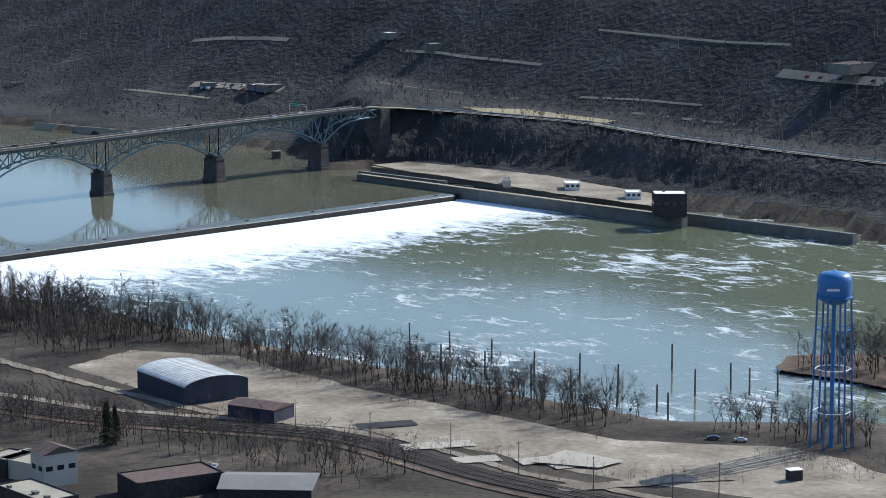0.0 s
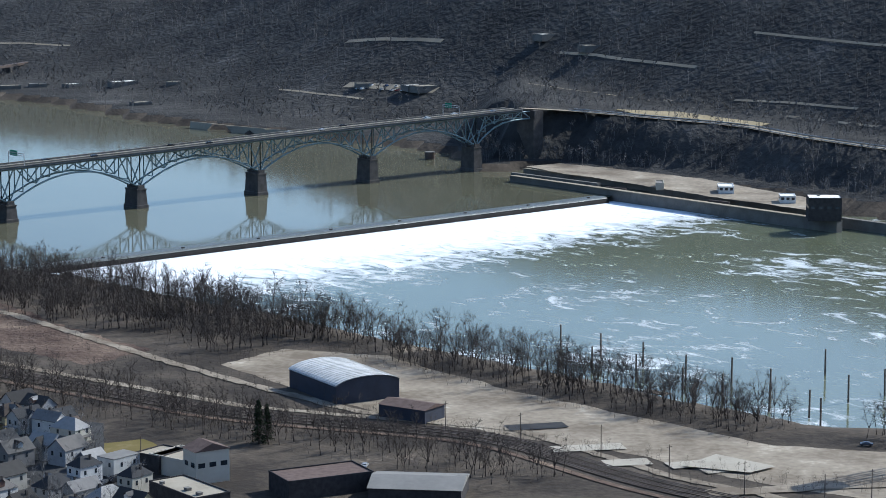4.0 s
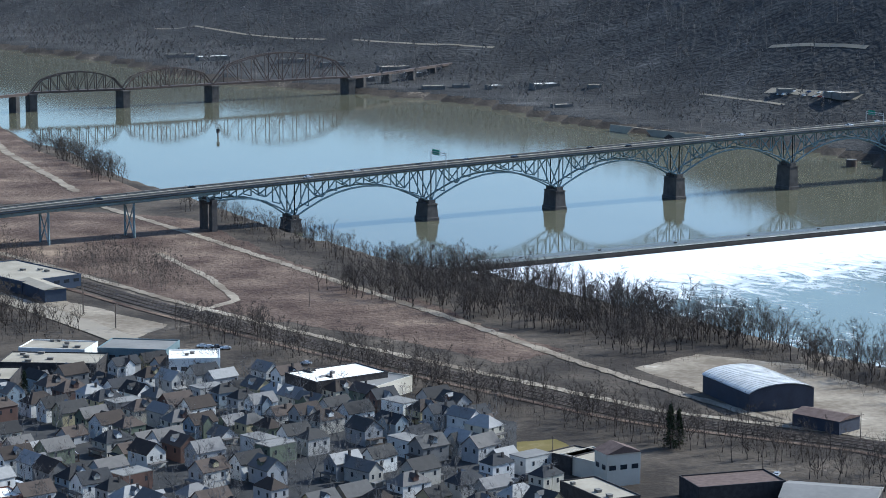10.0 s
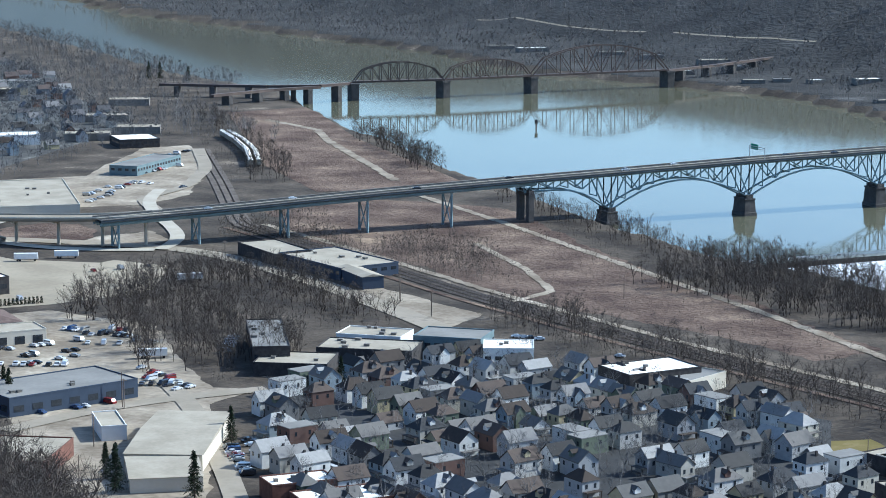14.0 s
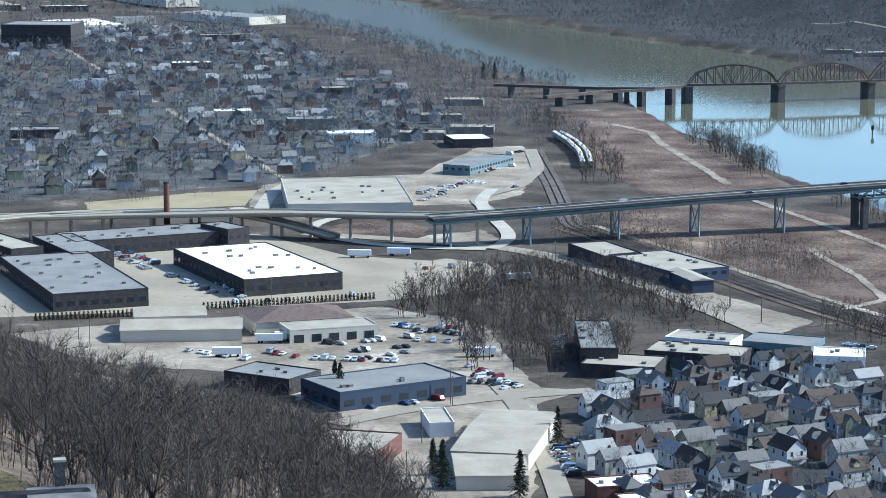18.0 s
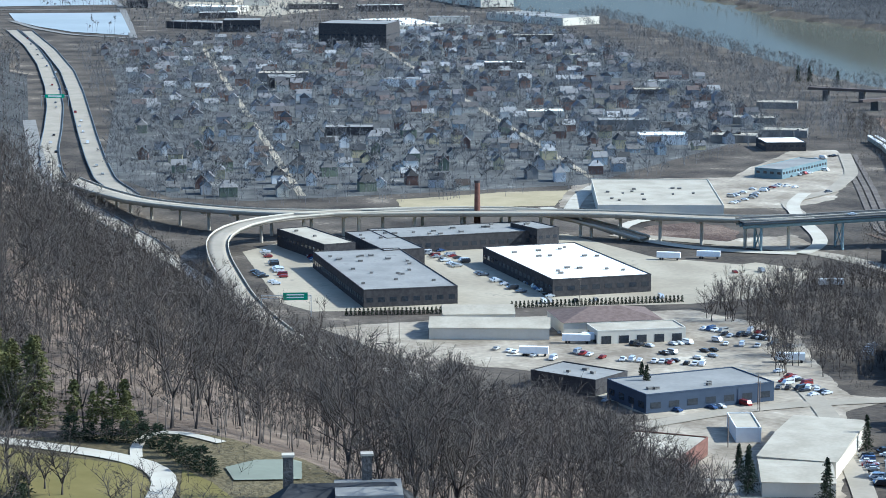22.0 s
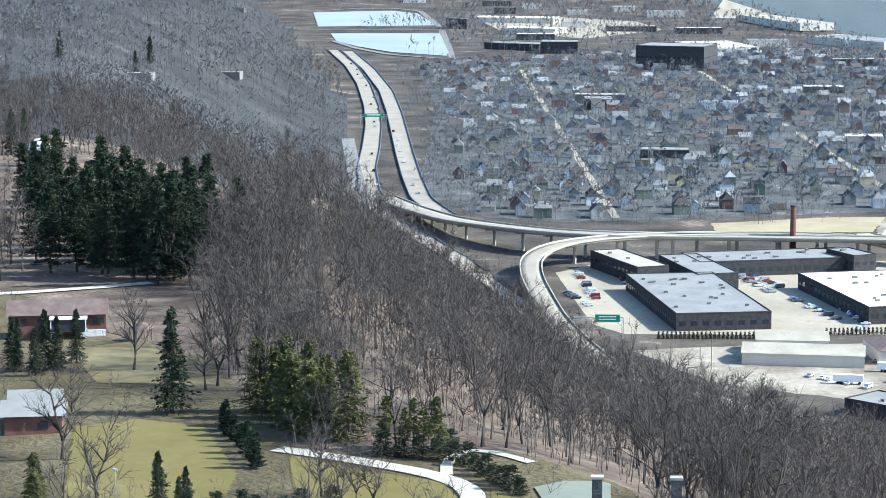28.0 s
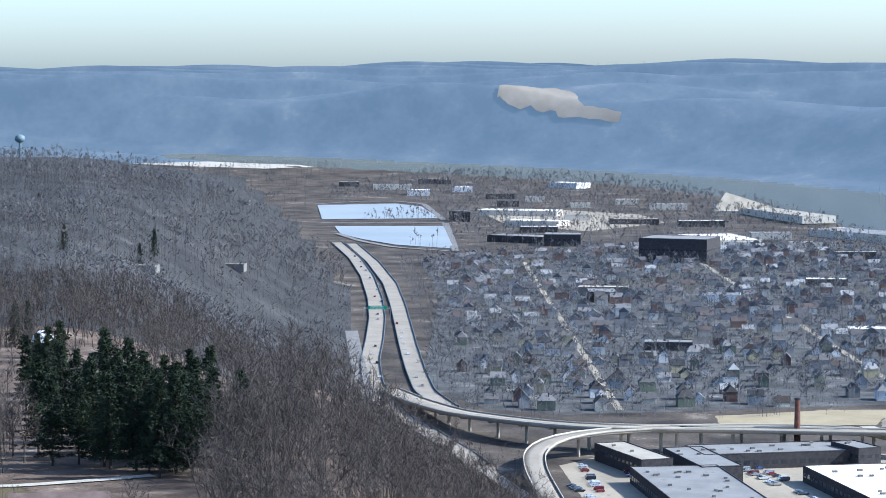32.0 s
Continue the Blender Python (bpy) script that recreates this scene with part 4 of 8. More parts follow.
building("square office block with a grey flat roof", (-437.0, 932.5), (-412.7, 878.1), (-399.4, 885.1), 9, BRICKDARK, GREYROOF, vents=5, win=3.5)
building("low workshop with a pale flat roof", (-407.3, 892.2), (-407.9, 868.2), (-378.8, 874.6), 5, BRICKDARK, PALEROOF, vents=4)
building("low workshop with a white flat roof", (-389.6, 923.1), (-394.7, 900.1), (-355.5, 906.2), 6, BRICKDARK, PALEROOF, vents=6)
building("low pale workshop with a flat roof", (-390.2, 949.0), (-398.9, 930.2), (-370.7, 932.1), 6, WHITEWALL, PALEROOF, vents=5)
building("teal block with a grey flat roof", (-357.2, 949.3), (-363.4, 927.6), (-334.7, 929.8), 8, TEAL, GREYROOF, win=4.0)
building("warehouse with a bright white flat roof", (-255.0, 924.0), (-274.8, 897.5), (-258.0, 883.2), 8, BRICKDARK, WHITEROOF, vents=1)
building("low warehouse with a grey roof", (-240.5, 917.2), (-257.5, 889.0), (-238.9, 882.3), 6, BEIGE, GREYROOF)
building("white three-storey block with a flat roof", (-326.9, 927.1), (-325.8, 907.8), (-306.7, 914.3), 9, WHITEWALL, WHITEROOF, vents=2, win=4.0)
building("long blue-white roadside building with a pale roof", (-538.2, 1163.4), (-543.1, 1139.5), (-509.3, 1110.6), 6, BRICKDARK, PALEROOF)
building("long blue-walled roadside building with a pale roof", (-503.9, 1152.8), (-509.4, 1115.8), (-461.6, 1082.6), 6, BLUEWALL, PALEROOF, vents=5, win=5.0)
building("blue roadside workshop with a pale gabled roof", (-463.5, 1100.7), (-465.6, 1087.5), (-442.5, 1064.4), 6, BLUEWALL, PALEROOF, shape="gable", rise=1.2)
building("small dark shed beside the hangar", (-76.4, 899.8), (-78.8, 886.2), (-61.1, 875.8), 5, NAVY, BROWNROOF, shape="gable", rise=1.5)
building("flat-roofed brick block with a pale roof", (-148.4, 808.3), (-144.2, 794.9), (-136.8, 806.7), 6, BRICKDARK, PALEROOF)
building("low store with a pale flat roof", (-136.7, 776.9), (-141.6, 762.7), (-123.4, 741.8), 6, BRICKDARK, PALEROOF, vents=3)
building("dark brick warehouse with a brown flat roof", (-81.1, 796.3), (-105.2, 778.1), (-96.9, 764.1), 6, BRICKDARK, BROWNROOF)
building("grey gabled workshop with a metal roof", (-63.2, 784.6), (-71.4, 762.9), (-41.6, 761.2), 5, BRICKDARK, GREYROOF, shape="gable", rise=2.0)
building("brick block with a flat pale roof", (-137.6, 810.2), (-148.2, 799.1), (-135.1, 790.1), 6, BEIGE, PALEROOF)
building("tall pale gabled block with small windows", (-124.7, 796.3), (-135.0, 789.4), (-129.6, 782.1), 11, BEIGE, BROWNROOF, shape="gable", rise=2.5, win=4.0)
building("brick shop with a white flat roof", (-314.5, 718.5), (-327.2, 700.1), (-318.3, 690.7), 6, BRICKRED, WHITEROOF, vents=2)
building("red brick shop with a white flat roof", (-293.8, 711.7), (-310.1, 685.7), (-298.3, 673.0), 6, BRICKRED, WHITEROOF, vents=4)
building("car dealer's glass-fronted showroom with a blue roof", (-785.5, 1467.5), (-758.9, 1402.4), (-739.1, 1403.0), 6, TEAL, GREYROOF, win=4.0)
building("low shop with a white flat roof", (-834.0, 1565.6), (-820.9, 1532.6), (-798.9, 1551.2), 6, BRICKDARK, WHITEROOF, win=4.0)
building("dark glass office slab", (-1719.4, 2166.9), (-1685.5, 2117.2), (-1614.9, 2146.4), 26, BRICKDARK, GREYROOF, win=5.0)
building("dark glass office slab", (-1949.5, 2270.8), (-1924.5, 2235.5), (-1889.3, 2262.3), 14, BRICKDARK, GREYROOF, win=5.0)
building("long white-roofed store in the valley", (-1833.2, 2444.7), (-1760.7, 2340.1), (-1721.0, 2395.9), 9, BEIGE, WHITEROOF, vents=5)

# hangar with a barrel roof
cen, L, W, ang = rect((-123.3, 933.4), (-96.7, 905.4), (-74.0, 920.8))
hg = thing("hangar", "dark navy riverside hangar with a ribbed pale barrel roof", "building", pose(cen.x, cen.y, FLOOR, 0, 0, math.degrees(ang)))
part("wall", Mesh().box(0, 0, -1, L, W, 8.5), NAVY, hg)
arc = [(L / 2 * 1.02 * math.cos(math.pi * (0.12 + 0.76 * k / 12)) / math.cos(math.pi * 0.12), 7.3 + 4.6 * (math.sin(math.pi * (0.12 + 0.76 * k / 12)) - math.sin(math.pi * 0.12))) for k in range(13)]
bar = Mesh()
bar.add([(u, s * (W / 2 + 0.5), z + dz) for dz in (0, -0.3) for s in (-1, 1) for u, z in arc],
        [(k, k + 1, 13 + k + 1, 13 + k) for k in range(12)] + [(26 + k + 1, 26 + k, 39 + k, 39 + k + 1) for k in range(12)])
part("roof", bar, HANGARROOF, hg)
for s in (-1, 1):
    part("gable_wall", Mesh().add([(u, s * W / 2 * 0.998, z - 0.2) for u, z in arc], [tuple(range(13)) if s > 0 else tuple(range(12, -1, -1))]), NAVY, hg)
for k in range(16):
    rb_ = Mesh()
    yk = -W / 2 + W * (k + 0.5) / 16
    for a, b in zip(arc, arc[1:]):
        rb_.bar((a[0], yk, a[1] + 0.05), (b[0], yk, b[1] + 0.05), 0.35, 0.2)
    part("roof_rib", rb_, HANGARROOF, hg)
part("side_annex", Mesh().box(L * 0.36, W / 2 + 3, 0, L * 0.26, 6, 6.5), NAVY, hg)

# mill chimney
cx_, cy_ = (-764.0, 1097.3)
ch = thing("mill_chimney", "tall tapering dark red brick mill chimney", "chimney", pose(cx_, cy_, FLOOR))
part("shaft", Mesh().cyl(0, 0, 0, 28.5, 1.9, 1.45, 20), BRICKRED, ch)
part("cap", Mesh().cyl(0, 0, 28.5, 29.6, 1.75, 1.7, 20), BRICKDARK, ch, "dark corbelled brick cap")

# water tower on the near bank
tx, ty = (134.9, 839.7)
wt = thing("water_tower", "tall blue steel water tower on slender braced legs", "water tower", pose(tx, ty, FLOOR))
tank = Mesh()
prof = [(0.6, 50.5), (3.5, 51.0), (5.4, 52.4), (6.0, 54.5), (6.0, 59.0), (5.6, 60.6), (4.4, 61.6), (2.0, 62.1), (0.05, 62.3)]
for r, z in prof:
    tank.v += [(r * math.cos(2 * math.pi * k / 28), r * math.sin(2 * math.pi * k / 28), z) for k in range(28)]
tank.f = [(j * 28 + k, j * 28 + (k + 1) % 28, (j + 1) * 28 + (k + 1) % 28, (j + 1) * 28 + k) for j in range(len(prof) - 1) for k in range(28)]
tank.mi = [0] * len(tank.f)
tk = part("tank", tank, TANKBLUE, wt, "glossy blue tank", smooth=True)
part("finial", Mesh().cyl(0, 0, 62.2, 63.0, 0.5, 0.2, 8), WHITEPAINT, tk)
part("lettering", Mesh().box(-1.4, -6.02, 56.1, 4.4, 0.12, 0.9), WHITEPAINT, tk, "faded pale lettering bar")
part("riser", Mesh().cyl(0, 0, 0, 51, 0.8, 0.8, 12), TANKBLUE, wt)
legs = [(math.cos(2 * math.pi * k / 6), math.sin(2 * math.pi * k / 6)) for k in range(6)]
for c, s in legs:
    part("leg", Mesh().bar((7.3 * c, 7.3 * s, 0), (5.8 * c, 5.8 * s, 55), 0.62), TANKBLUE, wt)
for z in (13, 28, 42):
    r = 7.3 - 1.5 * z / 55
    for (c, s), (c2, s2) in zip(legs, legs[1:] + legs[:1]):
        part("strut", Mesh().bar((r * c, r * s, z), (r * c2, r * s2, z), 0.28), WHITEPAINT if z < 30 else TANKBLUE, wt)
r = 6.4
part("balcony", Mesh().cyl(0, 0, 53.2, 53.5, r, r, 28), TANKBLUE, wt)

# ---- ground areas ----
lot("parking_lot", "pale worn asphalt car park round the mill buildings", [(-828.1, 974.9), (-833.3, 1022.5), (-825.3, 1031.7), (-798.2, 1070.8), (-724.4, 1125.9), (-642.0, 1083.7), (-569.1, 1095.0), (-535.5, 1019.1), (-561.1, 977.9), (-622.7, 919.9), (-689.8, 861.1), (-716.5, 870.1)], PAVING)
lot("parking_lot", "pale paved yard in front of the warehouses", [(-662.4, 830.4), (-634.2, 874.5), (-597.9, 914.8), (-553.8, 965.2), (-494.3, 951.6), (-412.8, 842.5), (-412.7, 813.4), (-449.6, 758.8), (-532.1, 809.8), (-596.2, 798.4)], GRAVEL, 0.08)
lot("parking_lot", "pale dusty yard between workshops", [(-453.3, 758.5), (-440.4, 812.5), (-438.3, 836.3), (-394.2, 845.8), (-400.8, 814.9), (-338.8, 684.6), (-384.1, 663.0), (-418.3, 722.3)], GRAVEL, 0.07)
lot("parking_lot", "pale concrete forecourt of roadside shops", [(-832.4, 1301.2), (-827.5, 1340.2), (-770.3, 1392.8), (-807.7, 1543.5), (-785.1, 1569.7), (-712.3, 1453.1), (-668.2, 1335.7), (-673.4, 1286.3), (-757.4, 1219.8), (-785.2, 1211.8)], GRAVEL)
lot("dirt_yard", "pale dirt yard round the riverside hangar", [(-151.2, 977.5), (-130.5, 1012.4), (-84.8, 1000.5), (-59.4, 966.4), (-31.4, 934.5), (24.0, 885.6), (62.9, 849.9), (107.6, 841.4), (122.0, 838.0), (138.0, 822.0), (150.0, 796.0), (148.0, 772.0), (120.0, 762.0), (96.0, 772.0), (58.9, 793.7), (14.8, 833.0), (-28.9, 858.5), (-64.6, 880.9), (-103.8, 919.2)], GRAVEL)
lot("dirt_yard", "pale roadside gravel lot", [(-442.9, 1077.8), (-411.4, 1056.1), (-368.2, 1025.2), (-372.0, 981.5), (-405.3, 1012.5), (-443.7, 1045.1), (-442.0, 1061.7)], GRAVEL)
lot("brush_field", "flat field of reddish dead brush by the river", [(-595.1, 1287.0), (-572.1, 1357.9), (-466.5, 1343.1), (-344.2, 1181.7), (-258.7, 1092.6), (-184.9, 1005.9), (-206.7, 973.7), (-294.3, 1028.8), (-371.6, 1069.7), (-435.0, 1132.5), (-517.1, 1180.8)], BRUSH, category="field")
lot("brush_field", "flat field of reddish dead brush upstream of the bridge", [(-858.6, 1785.0), (-817.1, 1846.7), (-777.3, 1789.6), (-690.8, 1651.6), (-563.6, 1488.7), (-519.1, 1430.4), (-601.5, 1374.6), (-683.4, 1479.0)], BRUSH, category="field")
lot("sports_field", "dry tan playing field beside the ramp", [(-882.7, 1182.9), (-851.3, 1245.3), (-821.0, 1278.2), (-790.7, 1215.8), (-856.7, 1153.6)], DRY, category="field")
lot("grass_plot", "small green-brown grass plot beside the houses", [(-171.7, 838.5), (-158.9, 846.1), (-150.6, 834.0), (-159.3, 816.3), (-167.7, 823.6)], LAWN, category="field")
lot("concrete_slab", "pale concrete slab of a demolished building", [(29.8, 815.3), (42.2, 833.0), (61.5, 816.8), (52.3, 807.4)], CONCRETE, 0.8)
lot("parking_lot", "pale paved car park behind the dealer", [(-599.7, 1076.3), (-593.7, 1100.3), (-558.7, 1093.9), (-535.2, 1029.9), (-553.3, 992.1)], PAVING)
lot("parking_lot", "pale gravel car park full of cars", [(-522.8, 936.9), (-498.9, 938.2), (-455.0, 888.9), (-457.5, 864.4), (-476.2, 852.2)], GRAVEL)

# roads
ribbon("road", "pale concrete riverside road", [(-701.7, 1138.3), (-637.9, 1145.7), (-574.9, 1145.1), (-527.4, 1119.2), (-457.7, 1064.5), (-407.9, 1019.0), (-369.6, 982.3), (-338.9, 947.1)], 13, STREET)
ribbon("road", "pale access road past the workshops", [(-450.5, 749.8), (-433.4, 799.4), (-413.2, 825.5), (-392.2, 846.7)], 9, STREET, 0.15)
ribbon("road", "pale street between houses and the yard", [(-444.2, 857.3), (-404.4, 807.9), (-348.2, 720.5), (-326.1, 683.0)], 8, STREET, 0.16)
ribbon("dirt_track", "pale dirt track along the river trees", [(-544.2, 1388.8), (-457.7, 1298.3), (-376.5, 1208.9), (-307.2, 1132.5), (-237.1, 1055.5), (-188.3, 998.4), (-143.2, 948.9), (-84.2, 891.1), (-59.1, 890.2)], 5, GRAVEL)
ribbon("dirt_track", "pale winding dirt track through the brush", [(-805.3, 1744.3), (-740.6, 1694.2), (-703.1, 1628.3), (-616.4, 1501.9), (-575.5, 1439.7)], 6, GRAVEL)
ribbon("dirt_track", "pale dirt track crossing the brush field", [(-441.6, 1216.7), (-389.8, 1147.9), (-356.4, 1090.9), (-366.7, 1055.7)], 4, GRAVEL)


def shifted(line, m):
    """The same line, m metres to its left."""
    a = np.array(line)
    d = np.gradient(a, axis=0)
    d /= np.hypot(d[:, 0], d[:, 1])[:, None]
    return [(float(p[0] - q[1] * m), float(p[1] + q[0] * m)) for p, q in zip(a, d)]


RAILWAY = [(-762.7, 1553.0), (-670.2, 1393.0), (-580.8, 1233.6), (-489.3, 1160.6), (-390.1, 1074.5), (-284.3, 994.0), (-198.5, 935.6), (-132.6, 891.9), (-33.2, 862.0), (21.7, 795.2), (73.9, 755.6)]
for off, wd, mat_ in ((8.5, 4.5, GRAVEL), (-15.5, 3.0, BRUSH)):
    ribbon("dirt_track", "pale gravel service track beside the railway", shifted(RAILWAY[2:], off), wd, mat_, 0.1)
for off in (-9, -4.5, 0):
    for g_ in (-0.72, 0.72):
        ribbon("rail", "thin worn steel rail of a railway track", shifted(RAILWAY[2:], off + g_), 0.14, RUST, 0.42, category="rail", thick=0.16)
    ribbon("railway_track", "railway track on dark ballast", shifted(RAILWAY, off), 3.4, BALLAST, 0.2)

# highways below the wooded hill
WEST = [(-2150.3, 2111.6), (-1947.7, 1940.8), (-1761.4, 1772.9), (-1576.3, 1596.7), (-1445.5, 1466.8), (-1322.9, 1339.3), (-1232.7, 1243.3), (-1139.9, 1152.4), (-1051.4, 1074.7)]
EAST = [(-2122.7, 2109.4), (-1891.6, 1912.7), (-1682.5, 1724.8), (-1522.3, 1570.6), (-1397.1, 1447.3), (-1276.5, 1328.4), (-1173.9, 1228.4), (-1084.7, 1143.9), (-1024.2, 1100.2)]
WEST += [(-1035.2, 1059.5), (-984.0, 1030.5), (-928.8, 993.1), (-892.5, 970.0), (-860.0, 946.5)]
for line in (WEST, EAST):
    ribbon("road", "pale concrete highway carriageway at the foot of the hill", line, 13, STREET, 0.25)
    for m in (-6.8, 6.8):
        ribbon("highway_barrier", "weathered concrete barrier along the highway", shifted(line, m), 0.6, DECKSIDE, 1.2, thick=1.2, category="barrier")
ribbon("road", "grey shoulder under the wooded slope", [(-1380.3, 1371.4), (-1265.3, 1261.7), (-1162.6, 1164.6), (-1090.7, 1100.1)], 10, DULL, 0.15)
ramps = thing("viaduct", "elevated concrete highway ramp on round columns", "bridge")


def viaduct(pts, width, parent, cols=True):
    ribbon("deck", "", pts, width, STREET, parent=parent, thick=1.5)
    for s in (-1, 1):
        a = np.array(pts)
        d = np.gradient(a[:, :2], axis=0)
        d /= np.hypot(d[:, 0], d[:, 1])[:, None]
        line = [(p[0] - s * q[1] * width / 2, p[1] + s * q[0] * width / 2, p[2] + 0.9) for p, q in zip(a, d)]
        ribbon("parapet", "", line, 0.4, CONCRETE, parent=parent, thick=1.3)
    if cols:
        for p, q in zip(pts, pts[1:]):
            n = max(1, round(math.dist(p[:2], q[:2]) / 26))
            for k in range(n):
                c = [p[i] + (q[i] - p[i]) * (k + 0.5) / n for i in range(3)]
                g = h1(c[0], c[1])
                if c[2] - g > 4:
                    m = Mesh().cyl(c[0], c[1], g - 1, c[2] - 2.4, 0.9, 0.9, 10)
                    a = math.atan2(q[1] - p[1], q[0] - p[0])
                    m.box(c[0], c[1], c[2] - 2.5, 1.6, width * 0.8, 1.1, a)
                    part("column", m, CONCRETE, parent)


viaduct([(-630.6, 784.5, 8.5), (-685.9, 823.6, 9.5), (-727.2, 855.2, 12), (-794.5, 917.2, 16), (-829.7, 955.9, 18), (-844.2, 991.0, 20), (-836.8, 1019.7, 21), (-813.4, 1059.2, 21), (-782.9, 1090.7, 21), (-742.3, 1118.8, 21), (-718.4, 1121.6, 19), (-695.7, 1125.6, 15), (-675.1, 1126.7, 10)], 11, ramps)
ribbon("road", "pale road running on from the bridge along the bluff", [(*on_bridge(BS[-1] + 46)[:2], deck_z(BS[-1] + 46) + 0.1)] + [(x, y, z + 0.35) for x, y, z in BLUFF_ROAD[1:]], 9, PAVING)
for m_ in (-5.0, 5.0):
    side_ = shifted([p[:2] for p in BLUFF_ROAD[1:]], m_)
    ribbon("guard_rail", "pale galvanised guard rail along the bluff road", [(x, y, p[2] + 1.3) for (x, y), p in zip(side_, BLUFF_ROAD[1:])], 0.35, GALV, thick=0.6, category="barrier")
ramps2 = thing("viaduct", "elevated concrete highway viaduct leading to the bridge", "bridge")
viaduct([(-1107.1, 1133.2, 9), (-1034.1, 1083.1, 13), (-961.7, 1040.3, 17), (-903.0, 1023.1, 20), (-860.7, 1021.7, 21), (-823.5, 1044.0, 21), (-776.5, 1081.7, 21), (-741.1, 1105.9, 21), (-703.4, 1127.3, 21.5), (-658.1, 1134.8, 22), (*on_bridge(-285)[:2], 24.1), (*on_bridge(-262)[:2], 24.9)], 15, ramps2)
ribbon("road", "pale slip road leaving the viaduct", [(-790.1, 1204.3), (-760.0, 1185.0), (-731.4, 1166.0), (-702.4, 1142.9), (-672.8, 1126.5), (-640.8, 1119.3), (-610.1, 1125.1), (-589.2, 1136.4)], 9, CONCRETE, 0.3)
ribbon("road", "pale ramp looping below the bridge", [(-702.4, 1142.9), (-716.0, 1168.0), (-720.2, 1199.7), (-706.1, 1220.3), (-684.3, 1234.7), (-655.0, 1245.0)], 8, CONCRETE, 0.35)
ribbon("road", "pale street passing under the bridge", [(-586.6, 1137.8), (-585.4, 1158.2), (-606.8, 1197.0), (-639.8, 1240.7), (-664.0, 1275.0), (-681.7, 1307.1), (-695.2, 1349.6)], 8, CONCRETE, 0.4)
lot("grass_island", "dry grass island inside the ramp loop", [(-695.3, 1149.1), (-702.7, 1176.5), (-693.7, 1198.9), (-670.8, 1203.7), (-650.0, 1185.6), (-639.7, 1160.5), (-651.5, 1138.0), (-672.6, 1138.0)], BRUSH, 0.1, "field")
lot("verge", "pale gravel verge beside the ramps", [(-640.0, 1134.0), (-600.0, 1140.0), (-598.0, 1170.0), (-622.0, 1195.0), (-640.0, 1165.0)], GRAVEL, 0.09)
ribbon("road", "pale road between field and store", [(-774.2, 1208.0), (-802.6, 1262.0), (-820.0, 1310.0), (-826.0, 1335.0)], 9, CONCRETE, 0.3)
ribbon("road", "pale curving street beside the forecourt", [(-656.4, 1267.9), (-690.2, 1311.1), (-683.0, 1357.6), (-714.0, 1452.3), (-768.9, 1550.5)], 9, STREET, 0.3)
ribbon("road", "pale road under the wooded slope", [(-857.0, 944.4), (-796.7, 902.9), (-742.7, 865.7), (-697.7, 828.7), (-638.6, 795.4), (-584.3, 759.8), (-564.4, 750.2), (-510.7, 727.1)], 8, CONCRETE, 0.3)

# ---- trees ----
def spikes(base, tip, r):
    """Tapered three-sided limbs: arrays of points and faces."""
    n = len(base)
    d = tip - base
    d /= np.maximum(np.linalg.norm(d, axis=1), 1e-9)[:, None]
    ref = np.where(np.abs(d[:, 2:3]) < 0.9, np.array([[0, 0, 1.0]]), np.array([[1.0, 0, 0]]))
    s = np.cross(d, ref)
    s /= np.linalg.norm(s, axis=1)[:, None]
    u = np.cross(s, d)
    v = np.empty((n, 4, 3))
    for k in range(3):
        t = 2 * math.pi * k / 3
        v[:, k] = base + (s * math.cos(t) + u * math.sin(t)) * r[:, None]
    v[:, 3] = tip
    f = np.array([[0, 1, 3], [1, 2, 3], [2, 0, 3]])
    return v.reshape(-1, 3), (np.arange(n)[:, None, None] * 4 + f).reshape(-1, 3)


def blades(base, tip, r, g):
    """Fine twigs far off: one sliver each."""
    n = len(base)
    s = np.cross(tip - base, g.normal(0, 1, (n, 3)))
    s /= np.maximum(np.linalg.norm(s, axis=1), 1e-9)[:, None]
    v = np.stack([base - s * r[:, None], base + s * r[:, None], tip], 1)
    return v.reshape(-1, 3), np.arange(3 * n).reshape(-1, 3)


